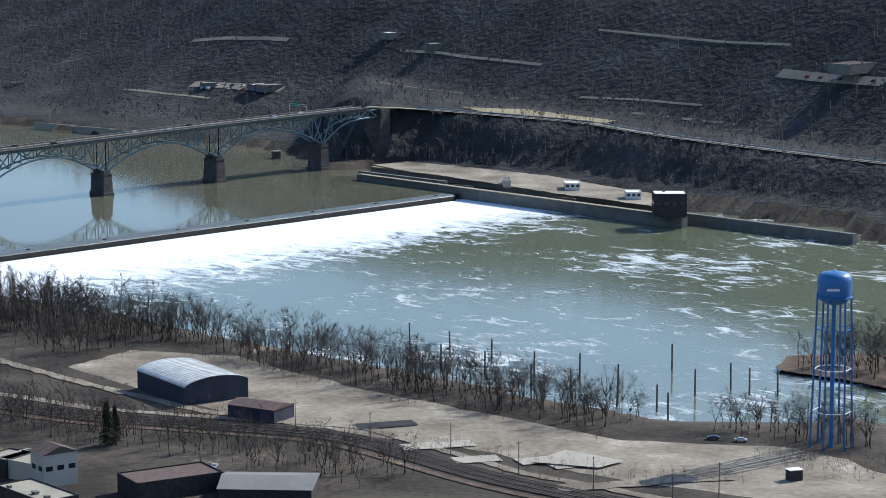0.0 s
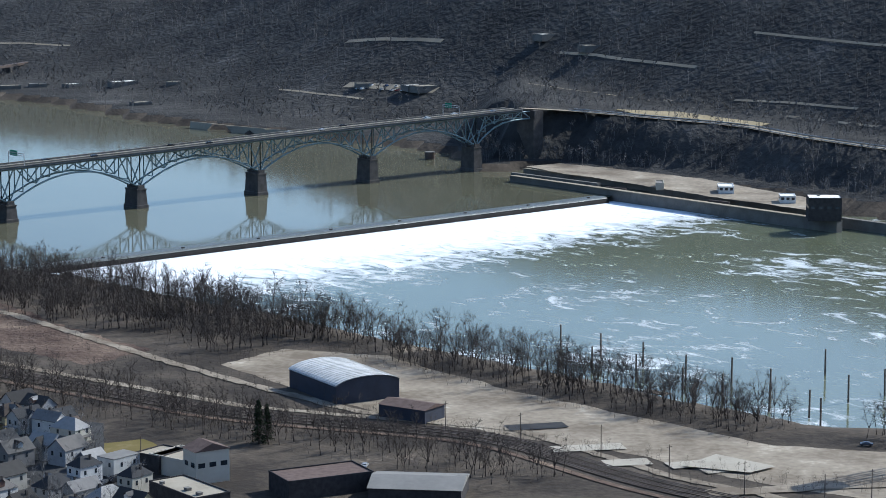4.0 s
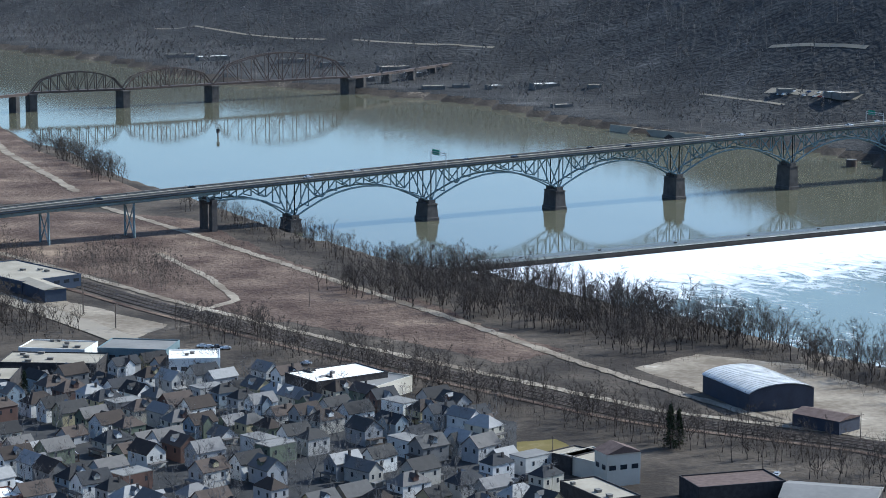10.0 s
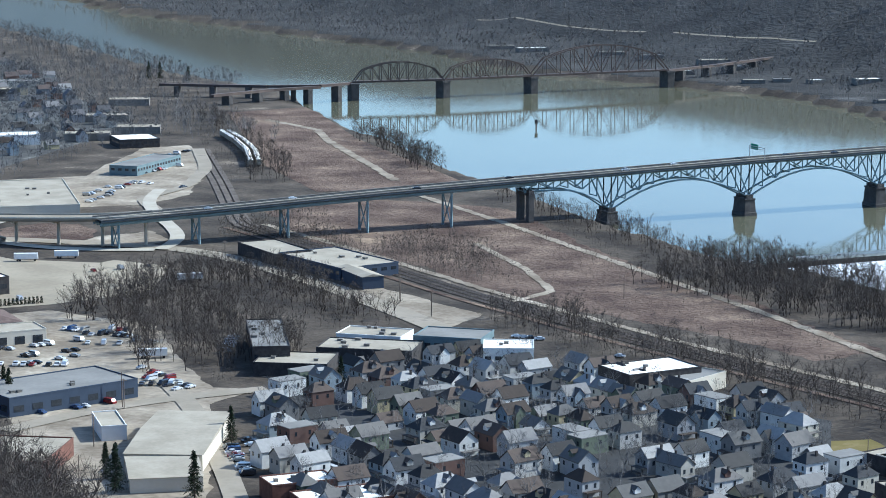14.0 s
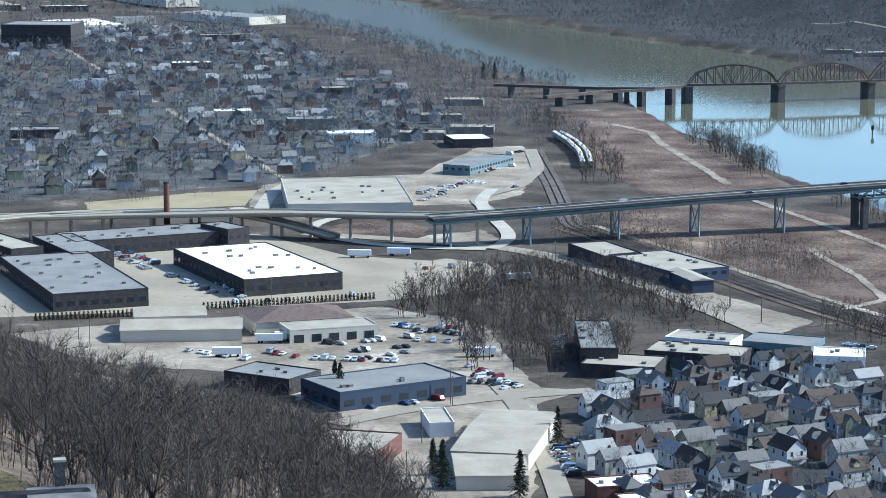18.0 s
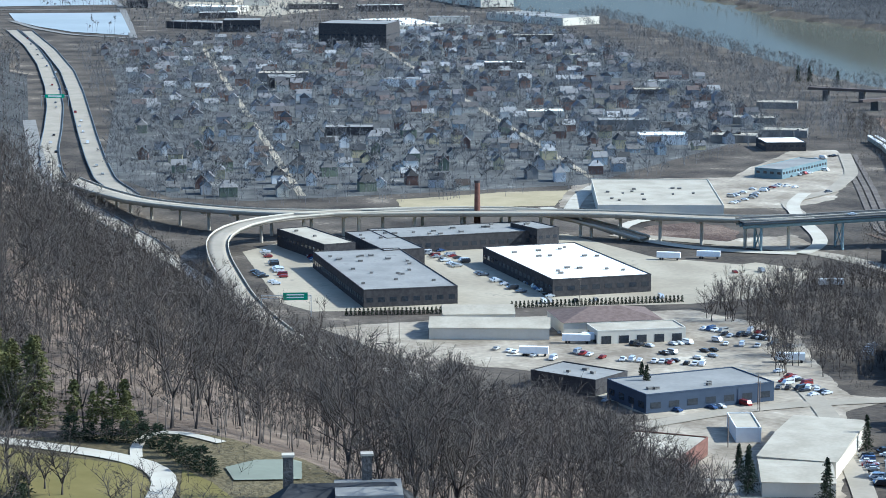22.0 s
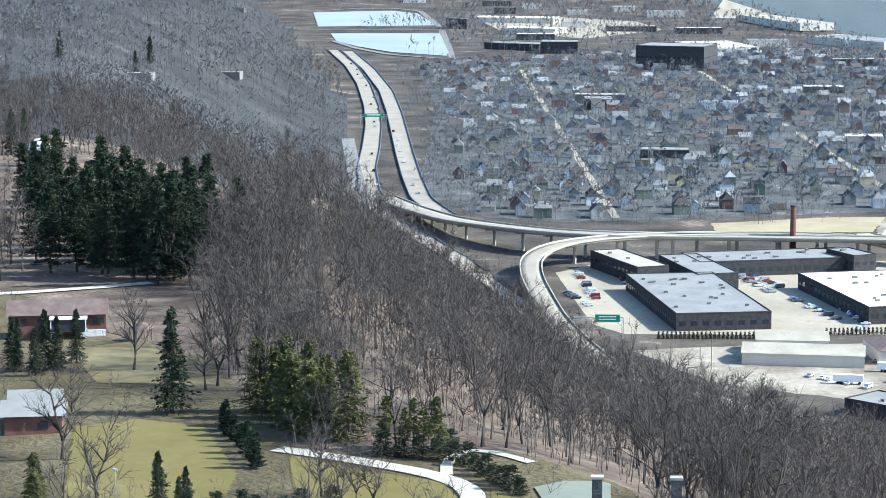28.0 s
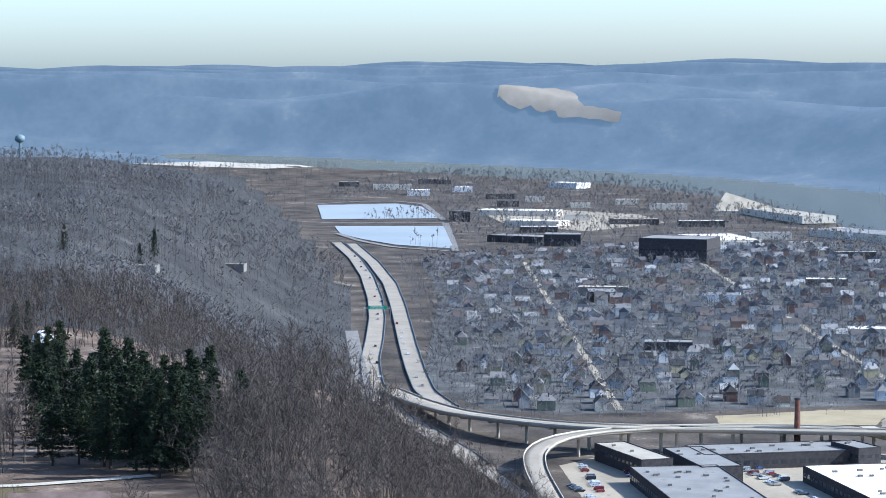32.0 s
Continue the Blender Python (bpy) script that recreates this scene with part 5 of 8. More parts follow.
def bare_tree(seed, high, limbs, twigs, spread=0.33, start=0.28, thick=1.0, fine=1.0):
    """(trunk, crown) of a leafless tree: a crooked trunk, often forked, ascending limbs, side branches and fine twigs."""
    g = np.random.default_rng(seed)
    n = 1 if limbs < 4 else int(g.choice([1, 2, 2, 3]))
    split = high * start * g.uniform(1.0, 1.5)
    foot = np.array([0, 0, -0.4])
    fork = np.array([*(g.normal(0, 0.02, 2) * high), split])
    a = g.uniform(0, 2 * math.pi) + np.arange(n) * 2 * math.pi / n + g.normal(0, 0.4, n)
    lean = high * (0.03 if n == 1 else 0.13) * g.uniform(0.5, 1.3, n)
    mid = fork + np.stack([np.cos(a) * lean, np.sin(a) * lean, (high - split) * g.uniform(0.4, 0.5, n)], 1)
    tip = mid + np.stack([np.cos(a + g.normal(0, 0.8, n)) * lean * 0.8, np.sin(a + g.normal(0, 0.8, n)) * lean * 0.8, (high - mid[:, 2]) * g.uniform(0.85, 1.0, n)], 1)
    low_r = 0.0165 * high * thick
    bases, tips, radii = [foot[None], fork[None] * 0.98], [fork[None] * 1.5 - foot * 0.5, fork[None] * 1.02 + np.array([[0, 0, 0.01]])], [[low_r], [low_r * 0.8]]
    bases += [np.repeat(fork[None] * 0.97, n, 0), mid - (mid - fork) * 0.12]
    tips += [mid + (mid - fork) * 0.5, tip]
    radii += [np.full(n, low_r * (0.8 if n == 1 else 0.62)), np.full(n, low_r * 0.42)]
    # ascending limbs make a rounded crown
    k = g.integers(0, n, limbs)
    u = g.uniform(0.0, 0.95, limbs)
    q = (u * 2)[:, None]
    lb = np.where(q < 1, fork + (mid[k] - fork) * q, mid[k] + (tip[k] - mid[k]) * (q - 1))
    ha = g.uniform(0, 2 * math.pi, limbs)
    rise = g.uniform(0.25, 1.1, limbs) + 0.5 * u
    ld = np.stack([np.cos(ha), np.sin(ha), rise], 1)
    ld /= np.linalg.norm(ld, axis=1)[:, None]
    ll = high * spread * (1.05 - 0.6 * u) * g.uniform(0.6, 1.1, limbs)
    lm = lb + ld * (ll * 0.5)[:, None]
    bend = ld + g.normal(0, 0.28, (limbs, 3)) + np.array([0, 0, 0.25])
    bend /= np.linalg.norm(bend, axis=1)[:, None]
    lt = lm + bend * (ll * 0.6)[:, None]
    lr = low_r * (0.42 - 0.2 * u)
    bases += [lb, lm - ld * (ll * 0.06)[:, None]]
    tips += [lm + ld * (ll * 0.22)[:, None], lt]
    radii += [lr, lr * 0.6]
    # side branches
    m = limbs * 2
    k = g.integers(0, limbs, m)
    q = g.uniform(0.2, 1.0, m)[:, None]
    sb = np.where(q < 0.5, lb[k] + (lm[k] - lb[k]) * q * 2, lm[k] + (lt[k] - lm[k]) * (q * 2 - 1))
    sd = ld[k] + g.normal(0, 0.75, (m, 3)) + np.array([0, 0, 0.2])
    sd /= np.linalg.norm(sd, axis=1)[:, None]
    st = sb + sd * (ll[k] * g.uniform(0.25, 0.6, m))[:, None]
    bases.append(sb)
    tips.append(st)
    radii.append(low_r * 0.13 * np.ones(m))
    tv, tf = spikes(np.concatenate(bases), np.concatenate(tips), np.concatenate(radii))
    # twigs
    ab, at = np.concatenate([lm, sb, mid]), np.concatenate([lt, st, tip])
    pick = g.integers(0, len(ab), twigs)
    q = g.uniform(0.15, 1.0, twigs)[:, None]
    base = ab[pick] + (at[pick] - ab[pick]) * q
    d = (at[pick] - ab[pick])
    d = d / np.maximum(np.linalg.norm(d, axis=1), 1e-6)[:, None] * 0.7 + g.normal(0, 0.6, (twigs, 3)) + np.array([0, 0, 0.25])
    d /= np.linalg.norm(d, axis=1)[:, None]
    tl = high * g.uniform(0.07, 0.19, twigs)
    cv, cf = blades(base, base + d * tl[:, None], np.full(twigs, 0.0034 * high * thick * fine), g)
    return (tv, tf), (cv, cf)


def conifer(seed, high, count, width=0.24, full=1.0, droop=0.25, size=0.045, sprays=11, base=0.08, lumps=0.25):
    """(trunk, foliage) of an evergreen: boughs with many small sprays of needles."""
    g = np.random.default_rng(seed)
    h = base + (0.985 - base) * g.uniform(0, 1, count) ** 1.15
    a = g.uniform(0, 2 * math.pi, count)
    r = high * width * (1.02 - h) ** full * g.uniform(0.5, 1.08, count)
    r *= 1 + lumps * np.sin(3 * a + seed + 8 * h) + 0.6 * lumps * np.sin(5 * a - 13 * h)
    b = np.stack([0 * h, 0 * h, h * high], 1)
    d = np.stack([np.cos(a), np.sin(a), -droop * g.uniform(0.1, 1.5, count)], 1)
    t = b + d * r[:, None]
    tv, tf = spikes(np.concatenate([[[0, 0, -0.3]], b]), np.concatenate([[[0, 0, high]], t]), np.concatenate([[0.016 * high], np.full(count, 0.0035 * high)]))
    k = np.repeat(np.arange(count), sprays)
    m = len(k)
    q = g.uniform(0.12, 1.02, m) ** 0.7
    p = b[k] + (t[k] - b[k]) * q[:, None] + g.normal(0, 0.008, (m, 3)) * high
    sd = d[k] * 0.55 + g.normal(0, 0.5, (m, 3)) * np.array([1, 1, 0.55]) + np.array([0, 0, -0.12 * droop])
    sd /= np.linalg.norm(sd, axis=1)[:, None]
    ln = high * size * g.uniform(0.6, 1.4, m)
    cv, cf = blades(p, p + sd * ln[:, None], ln * 0.24, g)
    return (tv, tf), (cv, cf)


def merge(pair):
    """One tree's points and faces, and how many of the faces are wood."""
    (a, fa), (b, fb) = pair
    return np.concatenate([a, b]), np.concatenate([fa, fb + len(a)]), len(fa)


def grove(name, label, protos, pos, scale, mat, rng, category="trees", bark=None):
    """Many trees joined into one mesh of kind stuff; their wood may differ from their twigs."""
    vs, fs, wood, off = [], [], [], 0
    which = rng.integers(0, len(protos), len(pos))
    for k, (pv, pf, nw) in enumerate(protos):
        sel = np.where(which == k)[0]
        if not len(sel):
            continue
        a = rng.uniform(0, 2 * math.pi, len(sel))
        s = scale[sel]
        wide = s * rng.uniform(0.8, 1.2, len(sel))
        c, sn = np.cos(a)[:, None] * wide[:, None], np.sin(a)[:, None] * wide[:, None]
        lx, ly = rng.normal(0, 0.05, (2, len(sel)))
        v = np.empty((len(sel), len(pv), 3))
        v[:, :, 2] = pv[None, :, 2] * s[:, None]
        v[:, :, 0] = pv[None, :, 0] * c - pv[None, :, 1] * sn + pos[sel, 0:1] + v[:, :, 2] * lx[:, None]
        v[:, :, 1] = pv[None, :, 0] * sn + pv[None, :, 1] * c + pos[sel, 1:2] + v[:, :, 2] * ly[:, None]
        v[:, :, 2] += pos[sel, 2:3]
        f = pf[None] + (np.arange(len(sel)) * len(pv))[:, None, None]
        vs.append(v.reshape(-1, 3))
        fs.append(f.reshape(-1, 3) + off)
        wood.append(np.tile(np.arange(len(pf)) < nw, len(sel)))
        off += v.shape[0] * v.shape[1]
    v, f = far_in(np.concatenate(vs)), np.concatenate(fs)
    me = fast_mesh(name, v, f, mat)
    if bark:
        me.materials.append(bark)
        me.polygons.foreach_set("material_index", np.concatenate(wood).astype(np.int32))
    return thing(name, label, category, kind="stuff", data=me)


def scatter(rng, n, az0, az1, d0, d1):
    """Points spread evenly over a sector of the valley."""
    a = np.radians(rng.uniform(az0, az1, n))
    d = np.sqrt(rng.uniform(d0 * d0, d1 * d1, n))
    return -np.sin(a) * d, np.cos(a) * d


def placed(x, y, sink=0.0):
    return np.stack([x, y, height(x, y) - sink], 1)


rng = np.random.default_rng(5)
NEAR = [merge(bare_tree(k, 18, 16, 320, spread=0.43, start=0.2, thick=1.05, fine=0.62)) for k in range(9)]
BANK = [merge(bare_tree(10 + k, 17, 10, 170, spread=0.42, start=0.2, thick=1.25, fine=0.62)) for k in range(8)]
MID = [merge(bare_tree(20 + k, 16, 5, 95, spread=0.4, start=0.22, thick=1.1, fine=1.3)) for k in range(7)]
FAR = [merge(bare_tree(40 + k, 14, 1, 34, spread=0.55, start=0.2, thick=0.75, fine=6.6)) for k in range(7)]
BUSH = [merge(bare_tree(60 + k, 5, 4, 60, spread=0.5, start=0.05, thick=1.0, fine=1.2)) for k in range(5)]
# areas kept free of trees
BUILT = [[(-450.0, 1084.0), (-411.4, 1062.0), (-362.0, 1030.0), (-366.0, 972.0), (-405.3, 1006.0), (-460.0, 1050.0)], [(-545.0, 1168.0), (-500.0, 1156.0), (-438.0, 1100.0), (-436.0, 1055.0), (-520.0, 1100.0), (-548.0, 1135.0)]]


def open_land(x, y, polys):
    ok = np.ones(len(x), bool)
    for p in polys:
        ok &= ~inside(x, y, p)
    return ok


PARK = [(-442.4, 336.7), (-375.1, 305.8), (-341.3, 302.4), (-298.1, 272.7), (-267.0, 253.3), (-254.5, 260.2), (-240.0, 272.0), (-222.0, 274.0), (-206.0, 264.0), (-196.0, 246.0), (-176.5, 236.0), (-253.8, 174.4), (-477.1, 315.5)]
# open shade before and under the old pines
PINES = [(-345.6, 262.5), (-536.9, 409.2), (-555.2, 447.4), (-486.9, 435.1), (-440.0, 392.0), (-404.5, 362.3), (-359.2, 313.9), (-315.7, 277.0)]
ROADS = [[(-2193.4, 2143.1), (-2123.1, 2137.1), (-1684.3, 1750.5), (-1112.7, 1177.8), (-1025.7, 1105.9), (-1009.9, 1035.1), (-1104.4, 1106.2), (-1626.9, 1629.9)], [(-2185.3, 2143.5), (-2151.8, 2174.0), (-1495.6, 1559.7), (-1017.7, 1095.8), (-1030.5, 1049.8), (-1250.0, 1253.4), (-1561.3, 1573.3)]]
# wooded hillside above the highway
x, y = scatter(rng, 60000, 24, 57, 290, 6000)
x1, y1 = scatter(rng, 1000, 24, 57, 290, 640)
x2, y2 = scatter(rng, 6500, 39, 57, 950, 2800)
x, y = np.concatenate([x, x1, x2]), np.concatenate([y, y1, y2])
dh = np.where(inside(x, y, HILL_POLY), line_dist(x, y, HILL_FOOT), -1)
d = np.hypot(x, y)
ok = (dh > 6) & (dh < 950) & open_land(x, y, [PARK, PINES] + ROADS)
want = np.where(d < 1000, 1.0, np.where(d < 1700, 1.0, np.where(d < 3000, 0.66, 0.1)))
back = 1 + np.interp(d, [840, 860, 1150, 1300], [80, 125, 125, 30]) / d          # the lowest slope is open: crowns do not hide the roads below
ok &= inside(x * back, y * back, HILL_POLY) | (d > 1500)
HIGHWAY_EDGE = [(-2150.3, 2111.6), (-1576.3, 1596.7), (-1232.7, 1243.3), (-1128.7, 1140.6), (-1035.2, 1059.5), (-928.8, 993.1), (-855.7, 943.0), (-736.7, 858.7)]
ok &= line_dist(x, y, HIGHWAY_EDGE) > np.interp(d, [900, 1150, 1350, 2600], [40, 55, 24, 14])
patch = np.sin(x / 23 + 1.7 * np.sin(y / 31)) * np.sin(y / 19 - 1.3 * np.sin(x / 37))
ok &= rng.uniform(0, 1, len(x)) < want * np.where(d < 1000, np.clip(0.85 + 0.6 * patch, 0.25, 1), 1)
tall = np.clip(0.86 + 0.2 * np.sin(x / 41 + y / 67) + rng.normal(0, 0.17, len(x)), 0.45, 1.35)
for lo, hi, protos, nm in ((0, 620, NEAR, "leafless grey-brown trees on the steep hillside"), (620, 950, BANK, "leafless grey-brown trees lower on the hillside"), (950, 1250, MID, "leafless grey-brown trees on the hillside"), (1250, 9000, FAR, "distant leafless woods on the hill")):
    s = ok & (d >= lo) & (d < hi)
    s2 = s & (np.sin(x * 12.9898 + y * 78.233) > 0.2)
    # past 1.2 km lighter twig copies carry the far woods' brightness in their colour
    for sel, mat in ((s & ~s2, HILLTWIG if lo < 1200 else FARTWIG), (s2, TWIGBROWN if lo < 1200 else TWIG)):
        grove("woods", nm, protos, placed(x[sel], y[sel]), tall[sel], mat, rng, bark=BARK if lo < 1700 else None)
# south bank slope
x, y = scatter(rng, 27000, -15, 36, 1350, 3600)
ds, dn = line_dist(x, y, SOUTH_BANK), line_dist(x, y, NORTH_BANK)
apron = [(-54.9, 1659.1), (65.7, 1622.1), (150.4, 1496.6), (143.8, 1430.0), (-52.7, 1592.5)]
ok = (ds < dn) & (ds > 4) & ~inside(x, y, RIVER) & (ds < 900) & open_land(x, y, [apron])
ok &= rng.uniform(0, 1, len(x)) < np.where(ds < 450, 0.8, 0.25)
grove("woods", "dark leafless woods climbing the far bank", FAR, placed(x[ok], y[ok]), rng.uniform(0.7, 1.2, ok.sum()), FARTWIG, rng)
# the bluff behind the lock
bx_, by_ = scatter(rng, 3000, -16, 6, 1380, 1760)
ds_ = line_dist(bx_, by_, SOUTH_BANK)
road_ = line_dist(bx_, by_, [p[:2] for p in BLUFF_ROAD])
ok = (ds_ < line_dist(bx_, by_, NORTH_BANK)) & (ds_ > 12) & (ds_ < 95) & (road_ > 9) & ~inside(bx_, by_, RIVER) & open_land(bx_, by_, [apron]) & (by_ > np.interp(bx_, [-60, 300], [1600, 1250]))
grove("woods", "dark leafless trees on the steep bluff behind the lock", MID, placed(bx_[ok], by_[ok], 1.0), rng.uniform(0.45, 0.8, ok.sum()), TWIG, rng)
# the far water's edge upstream
ex_, ey_ = scatter(rng, 30000, 14, 46, 1850, 4300)
es_ = line_dist(ex_, ey_, SOUTH_BANK)
ok = (es_ < 30) & (es_ < line_dist(ex_, ey_, NORTH_BANK)) & ~inside(ex_, ey_, RIVER)
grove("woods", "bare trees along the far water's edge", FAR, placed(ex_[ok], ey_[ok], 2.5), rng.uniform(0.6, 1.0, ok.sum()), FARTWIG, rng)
# far woods
x, y = scatter(rng, 1400, 20, 56, 3300, 11000)
ds, dn = line_dist(x, y, SOUTH_BANK), line_dist(x, y, NORTH_BANK)
ok = (ds < dn) & ~inside(x, y, RIVER) & open_land(x, y, [FAR_FIELD])
# these woods share the hills' painted haze and glow
grove("woods", "distant woods beyond the river bend", [merge(bare_tree(80 + k, 14, 2, 8, spread=0.7, thick=4.0)) for k in range(3)], placed(x[ok], y[ok]), rng.uniform(0.6, 1.1, ok.sum()), HAZEHILLS, rng)
# near river bank
def along(rng, line, n, near, far):
    """Points beside a line, on its right hand from near to far metres."""
    a = np.array(line)
    seg = np.hypot(*np.diff(a, axis=0).T)
    cum = np.concatenate([[0], np.cumsum(seg)])
    s = rng.uniform(0, cum[-1], n)
    k = np.clip(np.searchsorted(cum, s) - 1, 0, len(seg) - 1)
    t = (s - cum[k]) / seg[k]
    d = (a[k + 1] - a[k]) / seg[k][:, None]
    o = rng.uniform(near, far, n)
    p = a[k] + (a[k + 1] - a[k]) * t[:, None] + np.stack([d[:, 1], -d[:, 0]], 1) * -o[:, None]
    return p[:, 0], p[:, 1]


def strip(label, line, n, near, far, protos, smin, smax, mat=HILLTWIG):
    x, y = along(rng, line, n, near, far)
    ok = ~inside(x, y, RIVER) & open_land(x, y, BUILT)
    return grove("woods", label, protos, placed(x[ok], y[ok]), rng.uniform(smin, smax, ok.sum()), mat, rng, bark=BARK if protos is BANK else None)


strip("leafless trees lining the near river bank", [(75.8, 885.6), (37.8, 919.2), (16.6, 934.5), (-32.8, 977.5), (-87.8, 1037.0), (-133.5, 1076.2), (-172.8, 1106.0), (-238.2, 1168.8), (-298.3, 1203.7)], 560, -4, 30, BANK, 0.5, 1.05)
strip("brush under the bank trees", [(75.0, 876.4), (37.4, 909.4), (-32.4, 966.4), (-86.7, 1024.5), (-131.9, 1062.8), (-172.8, 1106.0), (-238.2, 1168.8), (-298.3, 1203.7)], 560, -4, 34, BUSH, 0.5, 1.3, TWIGDARK)
strip("leafless bank trees below the dam", [(-109.5, 1037.0), (-160.4, 1089.9), (-199.9, 1110.4), (-253.9, 1150.7), (-303.0, 1176.0)], 380, 0, 60, BANK, 0.55, 0.95)
strip("leafless trees along the upper bank", [(-296.1, 1195.1), (-366.8, 1277.1), (-403.6, 1316.8), (-476.7, 1403.7)], 130, 0, 24, BANK, 0.4, 0.75)
strip("leafless trees along the upper bank", [(-563.6, 1488.7), (-644.0, 1611.5), (-692.1, 1670.6)], 130, -6, 14, BANK, 0.5, 0.9)
strip("leafless trees along the railway", [(-362.2, 1027.2), (-276.9, 968.2), (-191.9, 905.2), (-128.1, 862.9), (-15.6, 793.7)], 260, -16, 16, BANK, 0.45, 0.85)
strip("brush along the railway", [(-362.2, 1027.2), (-276.9, 968.2), (-193.0, 910.2), (-128.8, 867.3), (-15.6, 793.7)], 380, -18, 18, BUSH, 0.6, 1.2, TWIGDARK)
strip("brush along the dirt track", [(-454.1, 1288.1), (-303.0, 1117.2), (-184.9, 981.1), (-139.9, 928.3)], 200, -10, 10, BUSH, 0.4, 0.9, TWIGDARK)
strip("dark brush between road and field", [(-582.0, 1200.3), (-544.4, 1213.1), (-457.3, 1143.1), (-392.1, 1112.0)], 330, -16, 18, BUSH, 0.7, 1.5, TWIGDARK)
strip("leafless trees beside the rail yard", [(-864.9, 1737.3), (-813.2, 1690.1), (-696.3, 1507.1), (-636.8, 1390.2)], 120, -14, 14, BANK, 0.5, 0.8)
strip("leafless trees in the wooded lot", [(-548.4, 976.8), (-513.7, 988.7), (-458.4, 934.9), (-421.2, 874.7)], 300, -36, 34, BANK, 0.5, 0.95)
strip("leafless trees in the wooded lot", [(-530.9, 1021.8), (-510.1, 1070.7), (-431.6, 1012.0), (-400.8, 983.4)], 230, -18, 26, BANK, 0.5, 0.85)


strip("brush round the hangar yard", [(-150.3, 971.9), (-130.2, 1010.0), (-84.6, 998.1), (-59.3, 964.2), (-31.3, 932.4), (24.0, 883.7), (62.7, 848.1)], 160, -5, 7, BUSH, 0.3, 1.0, TWIGDARK)
strip("brush between yard and railway", [(103.1, 789.9), (58.8, 792.2), (14.8, 830.6), (-28.8, 855.9), (-64.5, 878.2), (-103.5, 916.3)], 200, -6, 8, BUSH, 0.3, 1.0, TWIGDARK)
strip("dark thicket on the brush field", [(-477.7, 1194.3), (-448.6, 1184.3), (-408.4, 1141.5)], 160, -14, 14, BUSH, 0.7, 1.6, TWIGDARK)


SCRUB = [merge(bare_tree(130 + k, 4, 2, 38, spread=0.65, start=0.05, thick=1.6, fine=1.7)) for k in range(5)]


def thicket(label, poly, n, smin, smax, protos=None, mat=TWIGDARK):
    """Low dense scrub over an area."""
    p = np.array(poly)
    x = rng.uniform(p[:, 0].min(), p[:, 0].max(), n * 5)
    y = rng.uniform(p[:, 1].min(), p[:, 1].max(), n * 5)
    ok = inside(x, y, poly) & ~inside(x, y, RIVER)
    x, y = x[ok][:n], y[ok][:n]
    grove("thicket", label, protos or SCRUB, placed(x, y), rng.uniform(smin, smax, len(x)), mat, rng)


thicket("dark scrub beside the railway", [(-374.1, 1045.6), (-280.2, 979.8), (-195.1, 920.2), (-130.1, 876.3), (-124.1, 837.4), (-177.9, 869.6), (-265.8, 929.8), (-348.9, 989.4)], 520, 0.5, 1.6)
thicket("dark scrub on the old rail yard", [(-488.9, 1190.4), (-478.6, 1246.4), (-427.1, 1211.5), (-390.8, 1112.4), (-423.7, 1118.5)], 330, 0.7, 1.6)
thicket("dark scrub below the bridge", [(-620.9, 1266.2), (-576.7, 1317.9), (-500.2, 1186.6), (-454.1, 1135.0), (-510.5, 1173.1), (-574.8, 1192.1)], 380, 0.7, 1.7)
thicket("dark scrub on the wooded lot", [(-567.8, 1000.3), (-558.6, 1081.0), (-524.6, 1100.9), (-416.3, 1021.0), (-391.1, 959.8), (-458.6, 980.4), (-409.9, 856.3), (-416.6, 840.3), (-501.6, 971.1)], 700, 0.6, 1.6)
thicket("scrub and reeds along the rails upstream", [(-875.2, 1801.0), (-789.6, 1703.3), (-640.7, 1408.6), (-671.3, 1390.7), (-816.5, 1642.3)], 300, 0.6, 1.5)
thicket("dark scrub at the foot of the river trees", [(-436.2, 1294.2), (-338.8, 1183.6), (-241.7, 1075.7), (-146.6, 982.2), (-155.8, 1041.8), (-247.3, 1161.4), (-359.4, 1255.1), (-442.2, 1363.8)], 420, 0.5, 1.5)
thicket("scattered brush on the dry field", [(-517.1, 1180.8), (-462.7, 1332.1), (-258.7, 1092.6), (-159.3, 966.1), (-176.5, 937.5), (-323.9, 1040.3)], 420, 0.25, 0.8)
thicket("scattered brush along the railway yard", [(-184.7, 1012.4), (-149.5, 966.4), (-61.7, 867.4), (22.0, 809.0), (76.1, 778.9), (39.2, 771.7), (-54.4, 816.8), (-165.6, 904.5)], 420, 0.3, 1.1)
bx_, by_ = scatter(rng, 1000, 27, 50, 320, 700)
dh_ = np.where(inside(bx_, by_, HILL_POLY), line_dist(bx_, by_, HILL_FOOT), -1)
ok = (dh_ > 4) & (dh_ < 300) & open_land(bx_, by_, [PARK, PINES] + ROADS)
grove("thicket", "thin leafless undergrowth on the hillside", BUSH, placed(bx_[ok], by_[ok]), rng.uniform(0.4, 1.1, ok.sum()), TWIGDARK, rng)
ux_, uy_ = scatter(rng, 3000, 27, 52, 290, 520)
ok = inside(ux_, uy_, HILL_POLY) & open_land(ux_, uy_, [PARK, PINES])
grove("thicket", "grey-brown saplings and brush under the hillside trees", SCRUB, placed(ux_[ok], uy_[ok]), rng.uniform(0.5, 1.5, ok.sum()), HILLTWIG, rng)
thicket("scrub on the slope below the ramp", [(-920.0, 995.2), (-896.9, 1016.3), (-823.1, 950.2), (-740.8, 867.5), (-796.7, 902.9)], 160, 0.4, 1.0)
